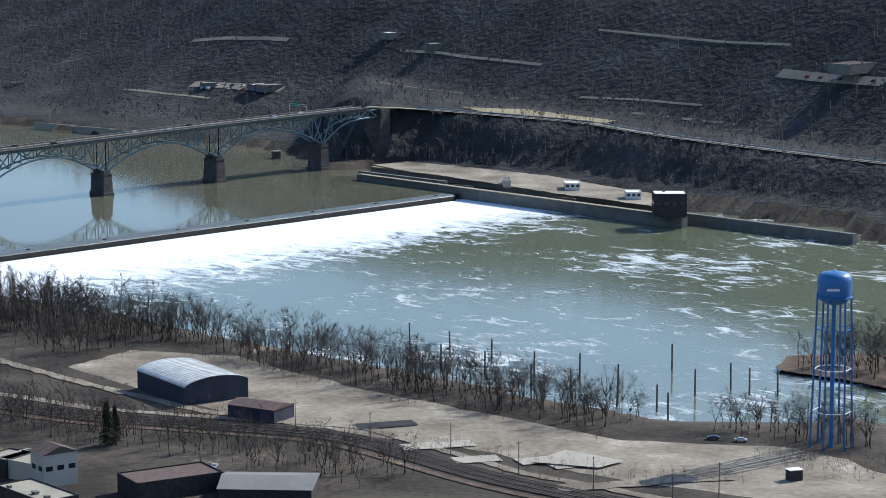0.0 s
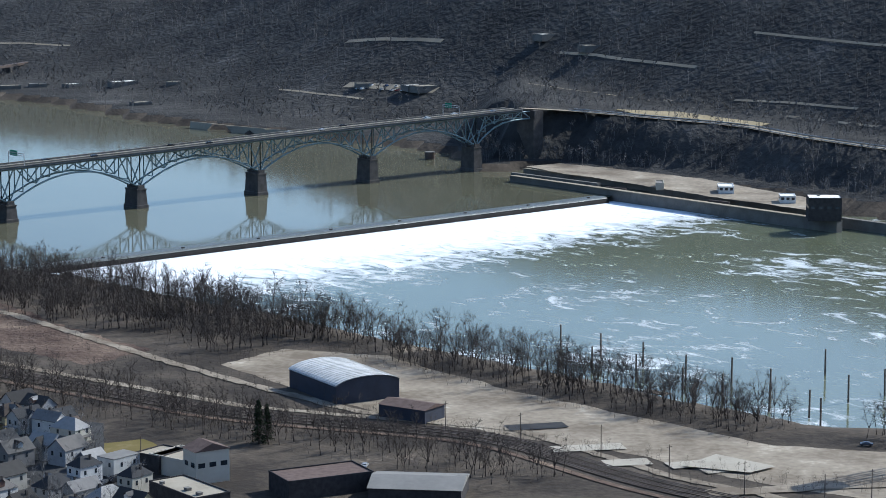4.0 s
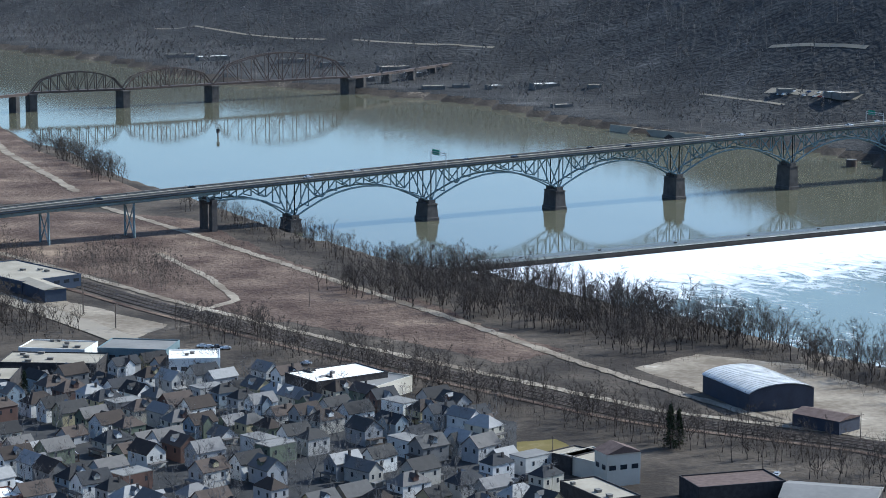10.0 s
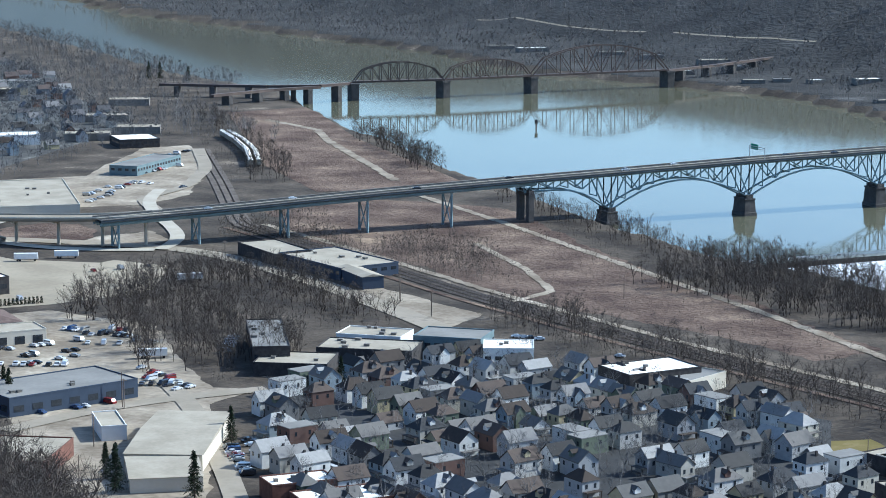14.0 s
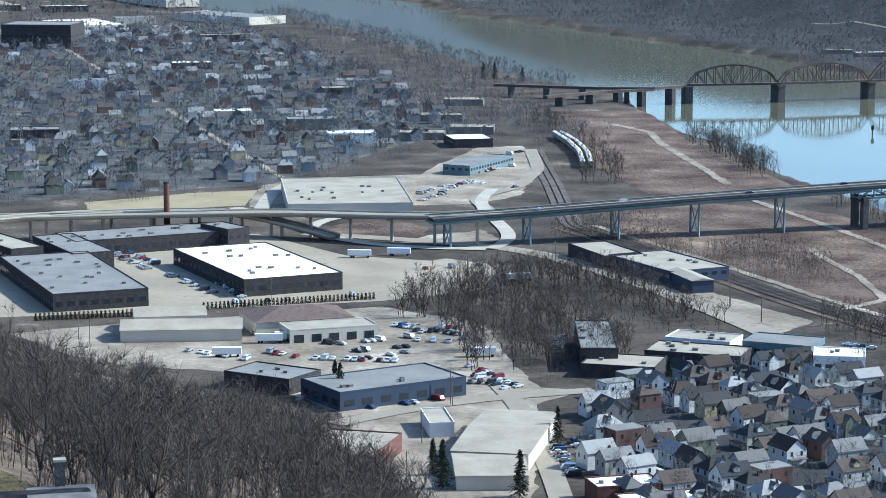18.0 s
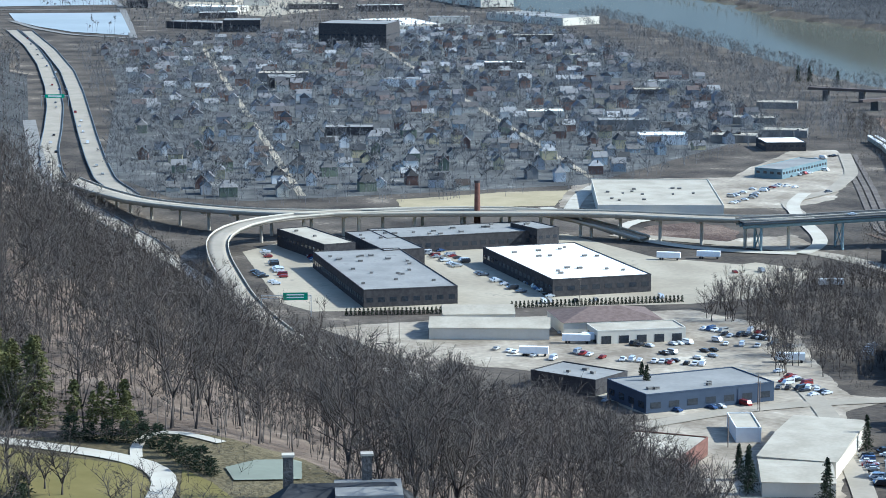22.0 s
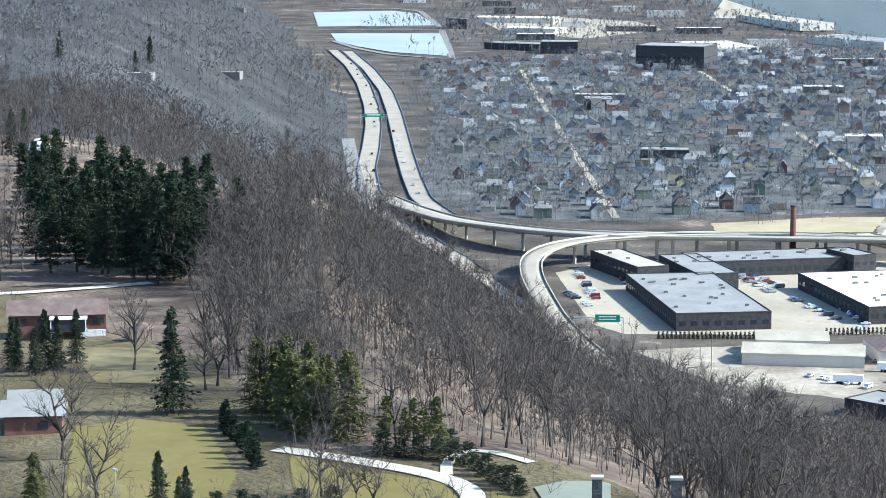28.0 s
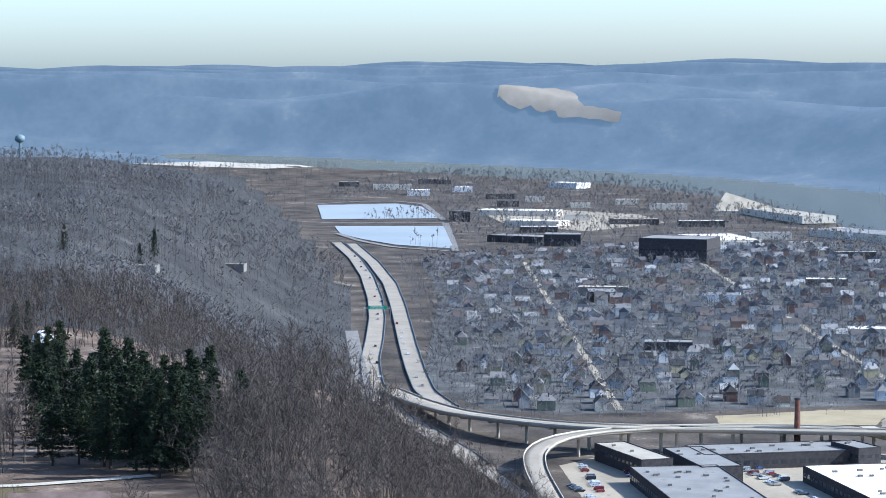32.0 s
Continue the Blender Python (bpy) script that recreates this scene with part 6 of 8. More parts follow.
thicket("trees of the far town's river edge", [(-879.2, 1798.7), (-966.6, 1857.6), (-1238.5, 2181.1), (-1523.5, 2493.9), (-1618.5, 2676.9), (-1250.1, 2349.0), (-958.5, 1983.3)], 420, 1.6, 3.4)


# ---- houses ----
def house_proto(kind, seed, plain=False):
    """A gabled or hipped frame house with porch, chimney and windows; one Empty with its parts, at the origin."""
    r = random.Random(seed)
    W, L, H = r.uniform(6.2, 8.2), r.uniform(9, 12), r.uniform(5.2, 6.4)
    if kind == "low":
        W, L, H = 7, 9, 3.2
    if kind == "flat":
        W, L, H = 8, 12, 6.2
    ob = thing("house", "frame house", "house")
    rise = W * r.uniform(0.42, 0.58)
    hw, hl = W / 2 + 0.35, L / 2 + 0.35
    roof, wall = Mesh(), Mesh()
    if kind in ("flat", "hip"):
        wall.box(0, 0, -0.6, W, L, H + 0.6)
    else:
        sec = [(-W / 2, -0.6), (W / 2, -0.6), (W / 2, H), (0, H + rise - 0.3), (-W / 2, H)]
        wall.add([(u, e * L / 2, z) for e in (-1, 1) for u, z in sec], [(0, 1, 2, 3, 4), (9, 8, 7, 6, 5)] + [(k, 5 + k, 5 + (k + 1) % 5, (k + 1) % 5) for k in range(5)])
    part("wall", wall, SIDING, ob)
    if kind == "flat":
        roof.box(0, 0, H, W + 0.2, L + 0.2, 0.3)
    elif kind == "hip":
        k = hl - hw * 0.9
        roof.add([(-hw, -hl, H), (hw, -hl, H), (hw, hl, H), (-hw, hl, H), (0, -k, H + rise), (0, k, H + rise)],
                 [(1, 2, 5, 4), (0, 1, 4), (3, 0, 4, 5), (2, 3, 5), (3, 2, 1, 0)])
    else:
        roof.add([(-hw, -hl, H), (0, -hl, H + rise), (hw, -hl, H), (-hw, hl, H), (0, hl, H + rise), (hw, hl, H),
                  (-hw, -hl, H - .25), (0, -hl, H + rise - .28), (hw, -hl, H - .25), (-hw, hl, H - .25), (0, hl, H + rise - .28), (hw, hl, H - .25)],
                 [(0, 1, 4, 3), (1, 2, 5, 4), (6, 9, 10, 7), (7, 10, 11, 8), (0, 6, 7, 1), (1, 7, 8, 2), (3, 4, 10, 9), (4, 5, 11, 10), (0, 3, 9, 6), (2, 8, 11, 5)])
    part("roof", roof, GREYROOF if kind == "flat" and seed % 2 else SHINGLE, ob)
    if kind != "flat" and (plain or seed % 3):
        part("chimney", Mesh().box(W * 0.22, L * 0.12, H, 0.55, 0.75, rise + 0.5), BRICKDARK, ob)
    if plain:
        return ob
    if kind == "gable" and seed % 2:
        # a cross gable with its own little roof
        a, b, c = W / 2 + 1.0, 2.3, H + rise * 0.75
        wing = Mesh().add([(u, v, z) for u in (0, a) for v, z in ((-b, 0), (b, 0), (b, H - .2), (0, c - .25), (-b, H - .2))], [(5, 6, 7, 8, 9), (4, 3, 2, 1, 0)] + [(k, (k + 1) % 5, 5 + (k + 1) % 5, 5 + k) for k in range(5)])
        part("side_gable", wing, SIDING, ob)
        part("side_roof", Mesh().add([(u, v, z) for u in (0, a + .3) for v, z in ((-b - .3, H - .45), (0, c), (b + .3, H - .45))], [(0, 3, 4, 1), (1, 4, 5, 2)]), SHINGLE, ob)
    if kind in ("gable", "hip") and seed % 2 == 0:
        # a gabled dormer on the street side
        dz, dw = H + rise * 0.28, 1.1
        part("dormer", Mesh().add([(u, v, z) for u in (W * 0.1, W / 2 - 0.5) for v, z in ((-dw, dz), (dw, dz), (dw, dz + 1.3), (0, dz + 2.2), (-dw, dz + 1.3))], [(5, 6, 7, 8, 9), (4, 3, 2, 1, 0)] + [(k, (k + 1) % 5, 5 + (k + 1) % 5, 5 + k) for k in range(5)]), SIDING, ob)
        part("dormer_roof", Mesh().add([(u, v, z) for u in (W * 0.05, W / 2 - 0.2) for v, z in ((-dw - .25, dz + 1.25), (0, dz + 2.4), (dw + .25, dz + 1.25))], [(0, 3, 4, 1), (1, 4, 5, 2)]), SHINGLE, ob)
    if kind != "flat":
        part("porch", Mesh().box(0, -L / 2 - 1.1, 2.5, W * 0.9, 2.2, 0.25).box(-W * 0.4, -L / 2 - 2.0, 0, 0.25, 0.25, 2.5).box(W * 0.4, -L / 2 - 2.0, 0, 0.25, 0.25, 2.5).box(0, -L / 2 - 1.1, -0.3, W * 0.9, 2.2, 0.8), SHINGLE, ob)
    wm = Mesh().box(0, 0, 0, 0.95, 0.12, 1.5).data("window", GLASS)
    ws = Mesh().box(0, 0, 0, 0.12, 0.95, 1.5).data("window", GLASS)
    if H > 4:
        for e in (-1, 1):
            for u in (-W * 0.25, W * 0.25):
                part("window", wm, GLASS, ob).location = (u, e * L / 2, 3.5)
    for e in (-1, 1):
        for u in (-L * 0.28, L * 0.2):
            part("window", ws, GLASS, ob).location = (e * W / 2, u, 3.3 if H > 4 else 1.1)
    return ob


kinds = [house_proto(k, i) for i, k in enumerate(["gable", "gable", "hip", "gable", "low", "flat", "gable", "hip"])]
kinds += [house_proto(k, 30 + i, True) for i, k in enumerate(["gable", "hip", "gable", "low", "hip"])]
HOUSE_LABELS = ["narrow gabled frame house with a shingle roof", "gabled two-storey frame house with a front porch", "hip-roofed two-storey house with a porch",
                "gabled frame house with a brick chimney", "low gabled frame cottage", "flat-roofed two-storey row house", "steep-gabled narrow frame house", "square hip-roofed frame house",
                "small gabled house under bare street trees", "small hip-roofed house under bare street trees", "narrow gabled house under bare street trees", "low gabled cottage under street trees", "square hip-roofed house under street trees"]
for k, l in zip(kinds, HOUSE_LABELS):
    k["label"] = l
street_dir = Vector((-168.8, 897.6)) - Vector((-357.4, 1028.9))
street = math.atan2(street_dir.y, street_dir.x)
used = set()


def put_house(i, x, y, ang, z=None, group=""):
    m = pose(x, y, h1(x, y) if z is None else z, 0, 0, math.degrees(ang))
    if i not in used:
        used.add(i)
        kinds[i].matrix_basis = m
        ob = kinds[i]
    else:
        ob = copy_thing(kinds[i], m)
    if group:
        ob["group"] = group
    return ob


hr = random.Random(3)
QUARTER = [(-390.9, 842.6), (-375.3, 883.2), (-350.4, 924.6), (-307.7, 927.2), (-257.0, 899.1), (-212.7, 882.6), (-177.9, 869.6), (-168.0, 822.4), (-144.8, 773.2), (-140.2, 731.1), (-307.7, 674.0), (-352.6, 759.4)]
o = Vector((-265.3, 825.4))
ux, uy = Vector((math.cos(street), math.sin(street))), Vector((-math.sin(street), math.cos(street)))
count = 0
STREET_CARS = []
for row in range(-9, 10):
    for col in range(-20, 21):
        v = row * 19 + (4 if row % 2 else 0)
        p = o + ux * (col * 11.5 + hr.uniform(-1, 1)) + uy * (v + hr.uniform(-1.2, 1.2))
        if inside(np.array([p.x]), np.array([p.y]), QUARTER)[0] and hr.random() < 0.72:
            put_house(hr.choice([0, 1, 2, 3, 3, 4, 5, 6, 7, 1, 0, 2, 6]), p.x, p.y, street + (0 if row % 2 else math.pi) + hr.choice([0, 0, 0, math.pi / 2]) + hr.uniform(-0.08, 0.08), group="houses below the railway")
            count += 1
lot("house_yards", "dark worn yards and alleys between the houses", QUARTER, ASPHALT)
gx_, gy_ = scatter(rng, 900, 8, 25, 740, 1000)
ok = inside(gx_, gy_, QUARTER) & (rng.uniform(0, 1, len(gx_)) < 0.5)
grove("yard_trees", "tall bare trees standing between the houses", BANK, placed(gx_[ok], gy_[ok]), rng.uniform(0.4, 0.75, ok.sum()), TWIG, rng)
ok = inside(gx_, gy_, QUARTER) & (rng.uniform(0, 1, len(gx_)) < 0.4)
grove("yard_trees", "bare trees and bushes in the yards between houses", BUSH, placed(gx_[ok], gy_[ok]), rng.uniform(0.6, 1.9, ok.sum()), TWIGDARK, rng)
for row in range(-8, 9, 2):
    for col in range(-18, 19):
        p = o + ux * (col * 8.0 + hr.uniform(-2, 2)) + uy * (row * 19 + 11.5)
        if inside(np.array([p.x]), np.array([p.y]), QUARTER)[0] and hr.random() < 0.18:
            STREET_CARS.append((p.x, p.y))

# the far town beyond the ramp
TOWN = [(-1118.2, 1175.9), (-1531.2, 1634.3), (-1873.7, 1973.8), (-1838.3, 2221.5), (-1629.6, 2501.4), (-1146.2, 1999.1), (-877.4, 1659.0), (-828.5, 1306.2), (-895.2, 1205.5), (-949.9, 1125.6), (-999.5, 1110.1)]
tdir = Vector((-1082.7, 1202.8)) - Vector((-1402.6, 1534.6))
ta = math.atan2(tdir.y, tdir.x)
ux, uy = Vector((math.cos(ta), math.sin(ta))), Vector((-math.sin(ta), math.cos(ta)))
o = Vector((-1225.9, 1551.8))
far_v, tpos = [], []
CIVIC = [(-1124.6, 1924.8), (-1096.4, 1834.7), (-899.2, 1525.3), (-970.5, 1588.2), (-1356.9, 2136.8), (-1359.2, 1999.5), (-1323.9, 1782.3), (-1445.7, 1763.4), (-1072.1, 1634.4), (-1120.3, 1442.7)]
for row in range(-22, 23):
    for col in range(-60, 61):
        p = o + ux * (col * 16 + hr.uniform(-4, 4)) + uy * (row * 32 + (9 if col % 2 else -9) + hr.uniform(-4, 4))
        if hr.random() < 0.52 and min(math.dist(p, q) for q in CIVIC) > 27 and inside(np.array([p.x]), np.array([p.y]), TOWN)[0] and line_dist(np.array([p.x]), np.array([p.y]), EAST)[0] > 30 and math.dist(p, (-895.0, 1285.0)) > 24:
            tpos.append((p.x, p.y))
lot("town_yards", "grey yards and lanes under the town's trees", TOWN, YARD, 0.02)
tpos.sort(key=lambda p: math.hypot(*p))

# ---- the far town: houses under bare street trees ----
n_own = 140
for p in tpos[:n_own]:
    put_house(hr.choice([8, 9, 10, 11, 12]), p[0], p[1], ta + hr.choice([0, 1, 2, 3]) * math.pi / 2 + hr.uniform(-.1, .1), FLOOR, "houses of the far town")
rest = tpos[n_own:]
body, tops = Mesh(), Mesh()
for x, y in rest:
    w, l, h = hr.uniform(7, 9), hr.uniform(9, 13), hr.uniform(5, 7)
    a = ta + hr.choice([0, math.pi / 2])
    c, s = math.cos(a), math.sin(a)
    body.box(x, y, FLOOR - 0.5, w, l, h + 0.5, a)
    q = [(-w / 2 - .3, -l / 2 - .3, h), (0, -l / 2 - .3, h + w * .45), (w / 2 + .3, -l / 2 - .3, h), (-w / 2 - .3, l / 2 + .3, h), (0, l / 2 + .3, h + w * .45), (w / 2 + .3, l / 2 + .3, h)]
    tops.add([(x + u * c - v * s, y + u * s + v * c, FLOOR + z) for u, v, z in q], [(0, 1, 4, 3), (1, 2, 5, 4), (0, 2, 1), (3, 4, 5), (0, 3, 5, 2)])
for m_, nm, cols in ((body, "far_house_walls", [(0.5, 0.49, 0.46), (0.33, 0.31, 0.28), (0.22, 0.22, 0.23), (0.38, 0.33, 0.24), (0.2, 0.12, 0.09), (0.42, 0.4, 0.36)]),
                     (tops, "far_house_roofs", [(0.085, 0.08, 0.08), (0.18, 0.17, 0.165), (0.24, 0.23, 0.22), (0.11, 0.085, 0.075), (0.07, 0.07, 0.075), (0.14, 0.13, 0.13), (0.1, 0.09, 0.085), (0.3, 0.29, 0.28)])):
    if m_.v:
        m_.v = [tuple(p) for p in far_in(np.array(m_.v))]
        thing("far_houses", "rows of small frame houses deep in the town", "houses", kind="stuff", data=m_.data(nm, palette(nm, cols, island=True)))
for k in (-4, -1, 2):
    run = [o + uy * (k * 64) + ux * (m * 20) for m in range(-40, 41)]
    run = [(p.x, p.y) for p in run if inside(np.array([p.x]), np.array([p.y]), TOWN)[0]]
    if len(run) > 4:
        ribbon("road", "narrow grey street of the far town", [run[0], run[len(run) // 2], run[-1]], 5, PAVING, 0.1)
# street trees
TOWNTREES = [merge(bare_tree(110 + k, 16, 2, 46, spread=0.5, start=0.2, thick=1.0, fine=3.3)) for k in range(7)]
tx_, ty_ = scatter(rng, 12500, 27, 46, 1380, 3300)
ok = inside(tx_, ty_, TOWN) & (rng.uniform(0, 1, len(tx_)) < 0.8)
grove("street_trees", "bare street trees among the houses of the town", TOWNTREES, placed(tx_[ok], ty_[ok]), rng.uniform(0.65, 1.1, ok.sum()), TWIG, rng)
WORKS = [(-3055.4, 2955.0), (-3468.5, 3703.0), (-3037.7, 3720.0), (-2195.9, 3090.0), (-1680.0, 2560.0), (-1505.4, 2331.2), (-1900.0, 2250.0), (-2000.0, 2080.0)]
fx_, fy_ = scatter(rng, 7500, 32, 47, 2500, 5300)
ok = inside(fx_, fy_, WORKS) & open_land(fx_, fy_, [[(-2798.3, 2705.8), (-2744.9, 2826.9), (-2656.0, 2792.3), (-2413.3, 2575.8), (-2515.9, 2441.6)], [(-2389.1, 2342.0), (-2281.3, 2442.7), (-1971.9, 2129.0), (-2271.6, 2236.8)]])
grove("far_trees", "bare trees between the distant works halls", FAR, placed(fx_[ok], fy_[ok]), rng.uniform(0.9, 1.5, ok.sum()), FARTWIG, rng)
strip("leafless trees along the far river edge of the town", [(-935.2, 1935.0), (-993.2, 1963.0), (-1208.9, 2198.5), (-1549.0, 2535.7), (-1786.7, 2780.5)], 620, -70, 40, MID, 0.6, 1.0, TWIG)
strip("bare trees between highway and town", [(-1012.6, 1100.5), (-1182.6, 1267.5), (-1452.7, 1528.8), (-1704.3, 1777.5), (-1900.0, 1960.0)], 420, -60, 6, MID, 0.5, 0.85, TWIG)

RIVER_WOOD = [(-1560.0, 2475.0), (-1389.8, 2298.0), (-1225.6, 2160.0), (-1103.9, 2076.0), (-1001.1, 1917.7), (-934.7, 1770.0), (-877.3, 1795.0), (-754.0, 1645.0), (-702.0, 1550.0), (-746.3, 1569.3), (-801.2, 1619.8), (-848.5, 1650.8), (-916.9, 1705.4), (-1029.0, 1818.4), (-1134.7, 1921.0), (-1375.3, 2187.1)]
# reservoirs of the waterworks
for name_, pts_ in (("reservoir", [(-2798.3, 2705.8), (-2744.9, 2826.9), (-2656.0, 2792.3), (-2413.3, 2575.8), (-2515.9, 2441.6)]), ("reservoir", [(-2389.1, 2342.0), (-2281.3, 2442.7), (-1971.9, 2129.0), (-2069.7, 2131.4), (-2172.7, 2177.0), (-2271.6, 2236.8)])):
    lot(name_, "pale blue water reservoir with grey banks", pts_, SKYWATER, 0.5, "water")
for pts_ in ([(-2825.7, 2727.4), (-2835.0, 2840.8), (-2792.1, 2880.9), (-2699.9, 2845.0), (-2370.6, 2539.5)], [(-2458.5, 2383.7), (-2394.4, 2443.5), (-2333.8, 2500.1)], [(-2323.7, 2491.5), (-2121.1, 2284.8), (-1938.5, 2095.8)], [(-2274.7, 2233.9), (-2142.8, 2147.0), (-2035.3, 2096.1), (-1939.9, 2094.4)]):
    ribbon("reservoir_bank", "dull concrete and grass bank round the reservoirs", pts_, 9, DULL, 0.6, category="bank")
lot("parking_lot", "wide pale car park of a distant shopping centre", [(-2528.5, 2776.7), (-2437.6, 2861.7), (-2269.2, 2849.7), (-2108.6, 2710.6), (-2068.2, 2490.8), (-2225.5, 2512.3)], PAVING, 0.3)
ribbon("parking_lot", "pale ground among distant works", [(-4425.4, 3859.1), (-4221.3, 3844.0), (-3995.1, 3860.0)], 330, CONCRETE, 1.0, flat=False)


def far_block(label, t0, t1, h, wall, roof, depth=40, vents=0, win=0):
    a, b = Vector(t0), Vector(t1)
    u = (b - a).normalized()
    n = Vector((-u.y, u.x))
    c = a + n * depth
    return building(label, (c.x, c.y), (a.x, a.y), (b.x, b.y), h, wall, roof, vents=vents, win=win)


far_block("low white-roofed store in the distance", (-2422.3, 2666.1), (-2319.0, 2722.6), 8, BEIGE, WHITEROOF, 45)
far_block("long low works hall with a grey roof", (-1804.4, 2611.2), (-1660.8, 2569.0), 9, BEIGE, GREYROOF, 60)
far_block("long low works hall with a pale roof", (-2265.0, 3022.9), (-1971.4, 2838.8), 9, BEIGE, PALEROOF, 50)
far_block("dark block beside the reservoirs", (-2356.1, 2534.4), (-2325.6, 2544.4), 14, BRICKDARK, GREYROOF, 30, 0, 6)
far_block("low brick store with a grey roof", (-2030.3, 2252.2), (-1953.7, 2267.4), 8, BRICKDARK, GREYROOF, 40)
far_block("low white works building", (-2208.7, 2493.3), (-2145.1, 2518.5), 7, BEIGE, GREYROOF, 25)
far_block("low white works building", (-2948.9, 3437.8), (-2881.5, 3437.9), 9, WHITEWALL, WHITEROOF, 40)
far_block("long white-roofed hall beyond the town", (-2221.9, 2500.9), (-2148.3, 2525.5), 8, BEIGE, WHITEROOF, 40)
far_block("low brick school block", (-1415.4, 1706.7), (-1396.7, 1723.8), 9, BRICKDARK, GREYROOF, 40, 2)

for k, (x, y) in enumerate(CIVIC):
    w_, d_ = (44, 26, 34, 38, 30, 40, 34, 46, 30, 36)[k], 22
    far_block(("low flat-roofed shop among the town's trees", "plain flat-roofed block among the town's trees")[k % 2], (x - w_ / 2 * 0.8, y - w_ / 2 * 0.6), (x + w_ / 2 * 0.8, y + w_ / 2 * 0.6), 5 + k % 4, (BEIGE, BRICKDARK, WHITEWALL, DULL)[k % 4], (GREYROOF, PALEROOF, WHITEROOF)[k % 3], d_, 2)
for q in ((-928.4, 1678.9), (-867.3, 1612.6), (-881.5, 1560.9), (-972.4, 1797.9)):
    far_block("low commercial building by the river road", q, (q[0] + 30, q[1] + 14), 5, DULL, PALEROOF, 22, 2)
strip("bare trees along the edge of the town", [(-1034.9, 1092.9), (-940.4, 1114.3), (-883.0, 1189.0), (-818.4, 1290.2), (-846.9, 1534.7), (-876.6, 1684.5)], 210, -16, 16, MID, 0.4, 0.8, TWIG)
thicket("grey bare trees between the town and the river", RIVER_WOOD, 620, 0.55, 0.95, MID, FARTWIG)
strip("bare trees by the riverside road", [(-788.1, 1594.4), (-908.3, 1755.6), (-1019.8, 1885.5), (-1214.0, 2115.3)], 380, -45, 60, MID, 0.4, 0.8, TWIG)
# ---- cars and trucks ----
def car_proto(kind):
    L, W, H = {"car": (4.6, 1.85, 1.45), "van": (5.3, 2.0, 2.1), "pickup": (5.6, 2.0, 1.8)}[kind]
    ob = thing("car", kind, "car")
    b = Mesh()
    z = 0.35
    prof = {"car": [(-.5, z), (-.5, .85), (-.47, .95), (-.3, 1.0), (-.17, H), (.2, H), (.38, 1.0), (.5, .95), (.5, z)],
            "van": [(-.5, z), (-.5, .95), (-.42, 1.05), (-.3, H), (.48, H), (.5, 1.0), (.5, z)],
            "pickup": [(-.5, z), (-.5, .95), (-.28, 1.1), (-.18, H), (.1, H), (.14, 1.05), (.5, 1.05), (.5, z)]}[kind]
    n = len(prof)
    b.add([(u * L, s * W / 2 * (0.86 if q > 1.1 else 1), q) for s in (-1, 1) for u, q in prof],
          [tuple(range(n)), tuple(range(2 * n - 1, n - 1, -1))] + [(i, n + i, n + (i + 1) % n, (i + 1) % n) for i in range(n)])
    part("body", b, CARPAINT, ob)
    lo, hi = -0.28 if kind != "van" else -0.36, {"car": 0.32, "van": 0.46, "pickup": 0.1}[kind]
    part("cabin_glass", Mesh().box((lo + hi) / 2 * L, 0, 1.02, (hi - lo) * L * 0.92, W * 0.93, (H - 1.02) * 0.78), GLASS, ob, "dark tinted windows")
    wheel = Mesh().bar((0, -0.1, 0.33), (0, 0.1, 0.33), 0.66, 0.66, sides=10).data("wheel", RUBBER)
    for u in (-0.31, 0.31):
        for s in (-1, 1):
            part("wheel", wheel, RUBBER, ob).location = (u * L, s * (W / 2 - 0.08), 0)
    return ob


CARS = [car_proto(k) for k in ("car", "van", "pickup")]
CAR_LABELS = ["parked car with dark tinted windows", "tall passenger van with dark windows", "pickup truck with an open bed"]
for c, l in zip(CARS, CAR_LABELS):
    c["label"] = l
car_used = set()
cr = random.Random(11)


def put_car(x, y, ang, z=None, group=""):
    i = cr.choice([0, 0, 0, 1, 2])
    m = pose(x, y, (h1(x, y) + 0.12) if z is None else z, 0, 0, math.degrees(ang))
    if i in car_used:
        ob = copy_thing(CARS[i], m)
    else:
        car_used.add(i)
        ob = CARS[i]
        ob.matrix_basis = m
    if group:
        ob["group"] = group


def car_row(a, b, gap, fill, turn, group):
    """A row of parked cars from a to b."""
    a, b = Vector(a), Vector(b)
    n = int((b - a).length / gap)
    base = math.atan2((b - a).y, (b - a).x)
    for k in range(n + 1):
        if cr.random() < fill * 0.7:
            p = a + (b - a) * (k / max(n, 1))
            put_car(p.x + cr.uniform(-.3, .3), p.y + cr.uniform(-.3, .3), base + turn + cr.uniform(-.05, .05), None, group)


HALFPI = math.pi / 2
for a, b, fill in (((-810.5, 1017.8), (-723.8, 936.4), .75), ((-818.0, 980.7), (-759.5, 924.8), .6), ((-818.2, 1013.3), (-778.4, 972.6), .5), ((-751.8, 1030.2), (-706.3, 998.6), .85), ((-752.2, 1040.8), (-710.7, 1012.2), .7),
                   ((-688.1, 989.6), (-641.4, 957.2), .6), ((-656.7, 985.0), (-602.8, 936.6), .5), ((-617.3, 939.9), (-575.4, 986.9), .55), ((-697.1, 1020.1), (-632.2, 962.6), .5), ((-783.2, 930.1), (-746.5, 904.7), .5)):
    car_row(a, b, 3.0, fill, HALFPI, "cars in the mill car park")
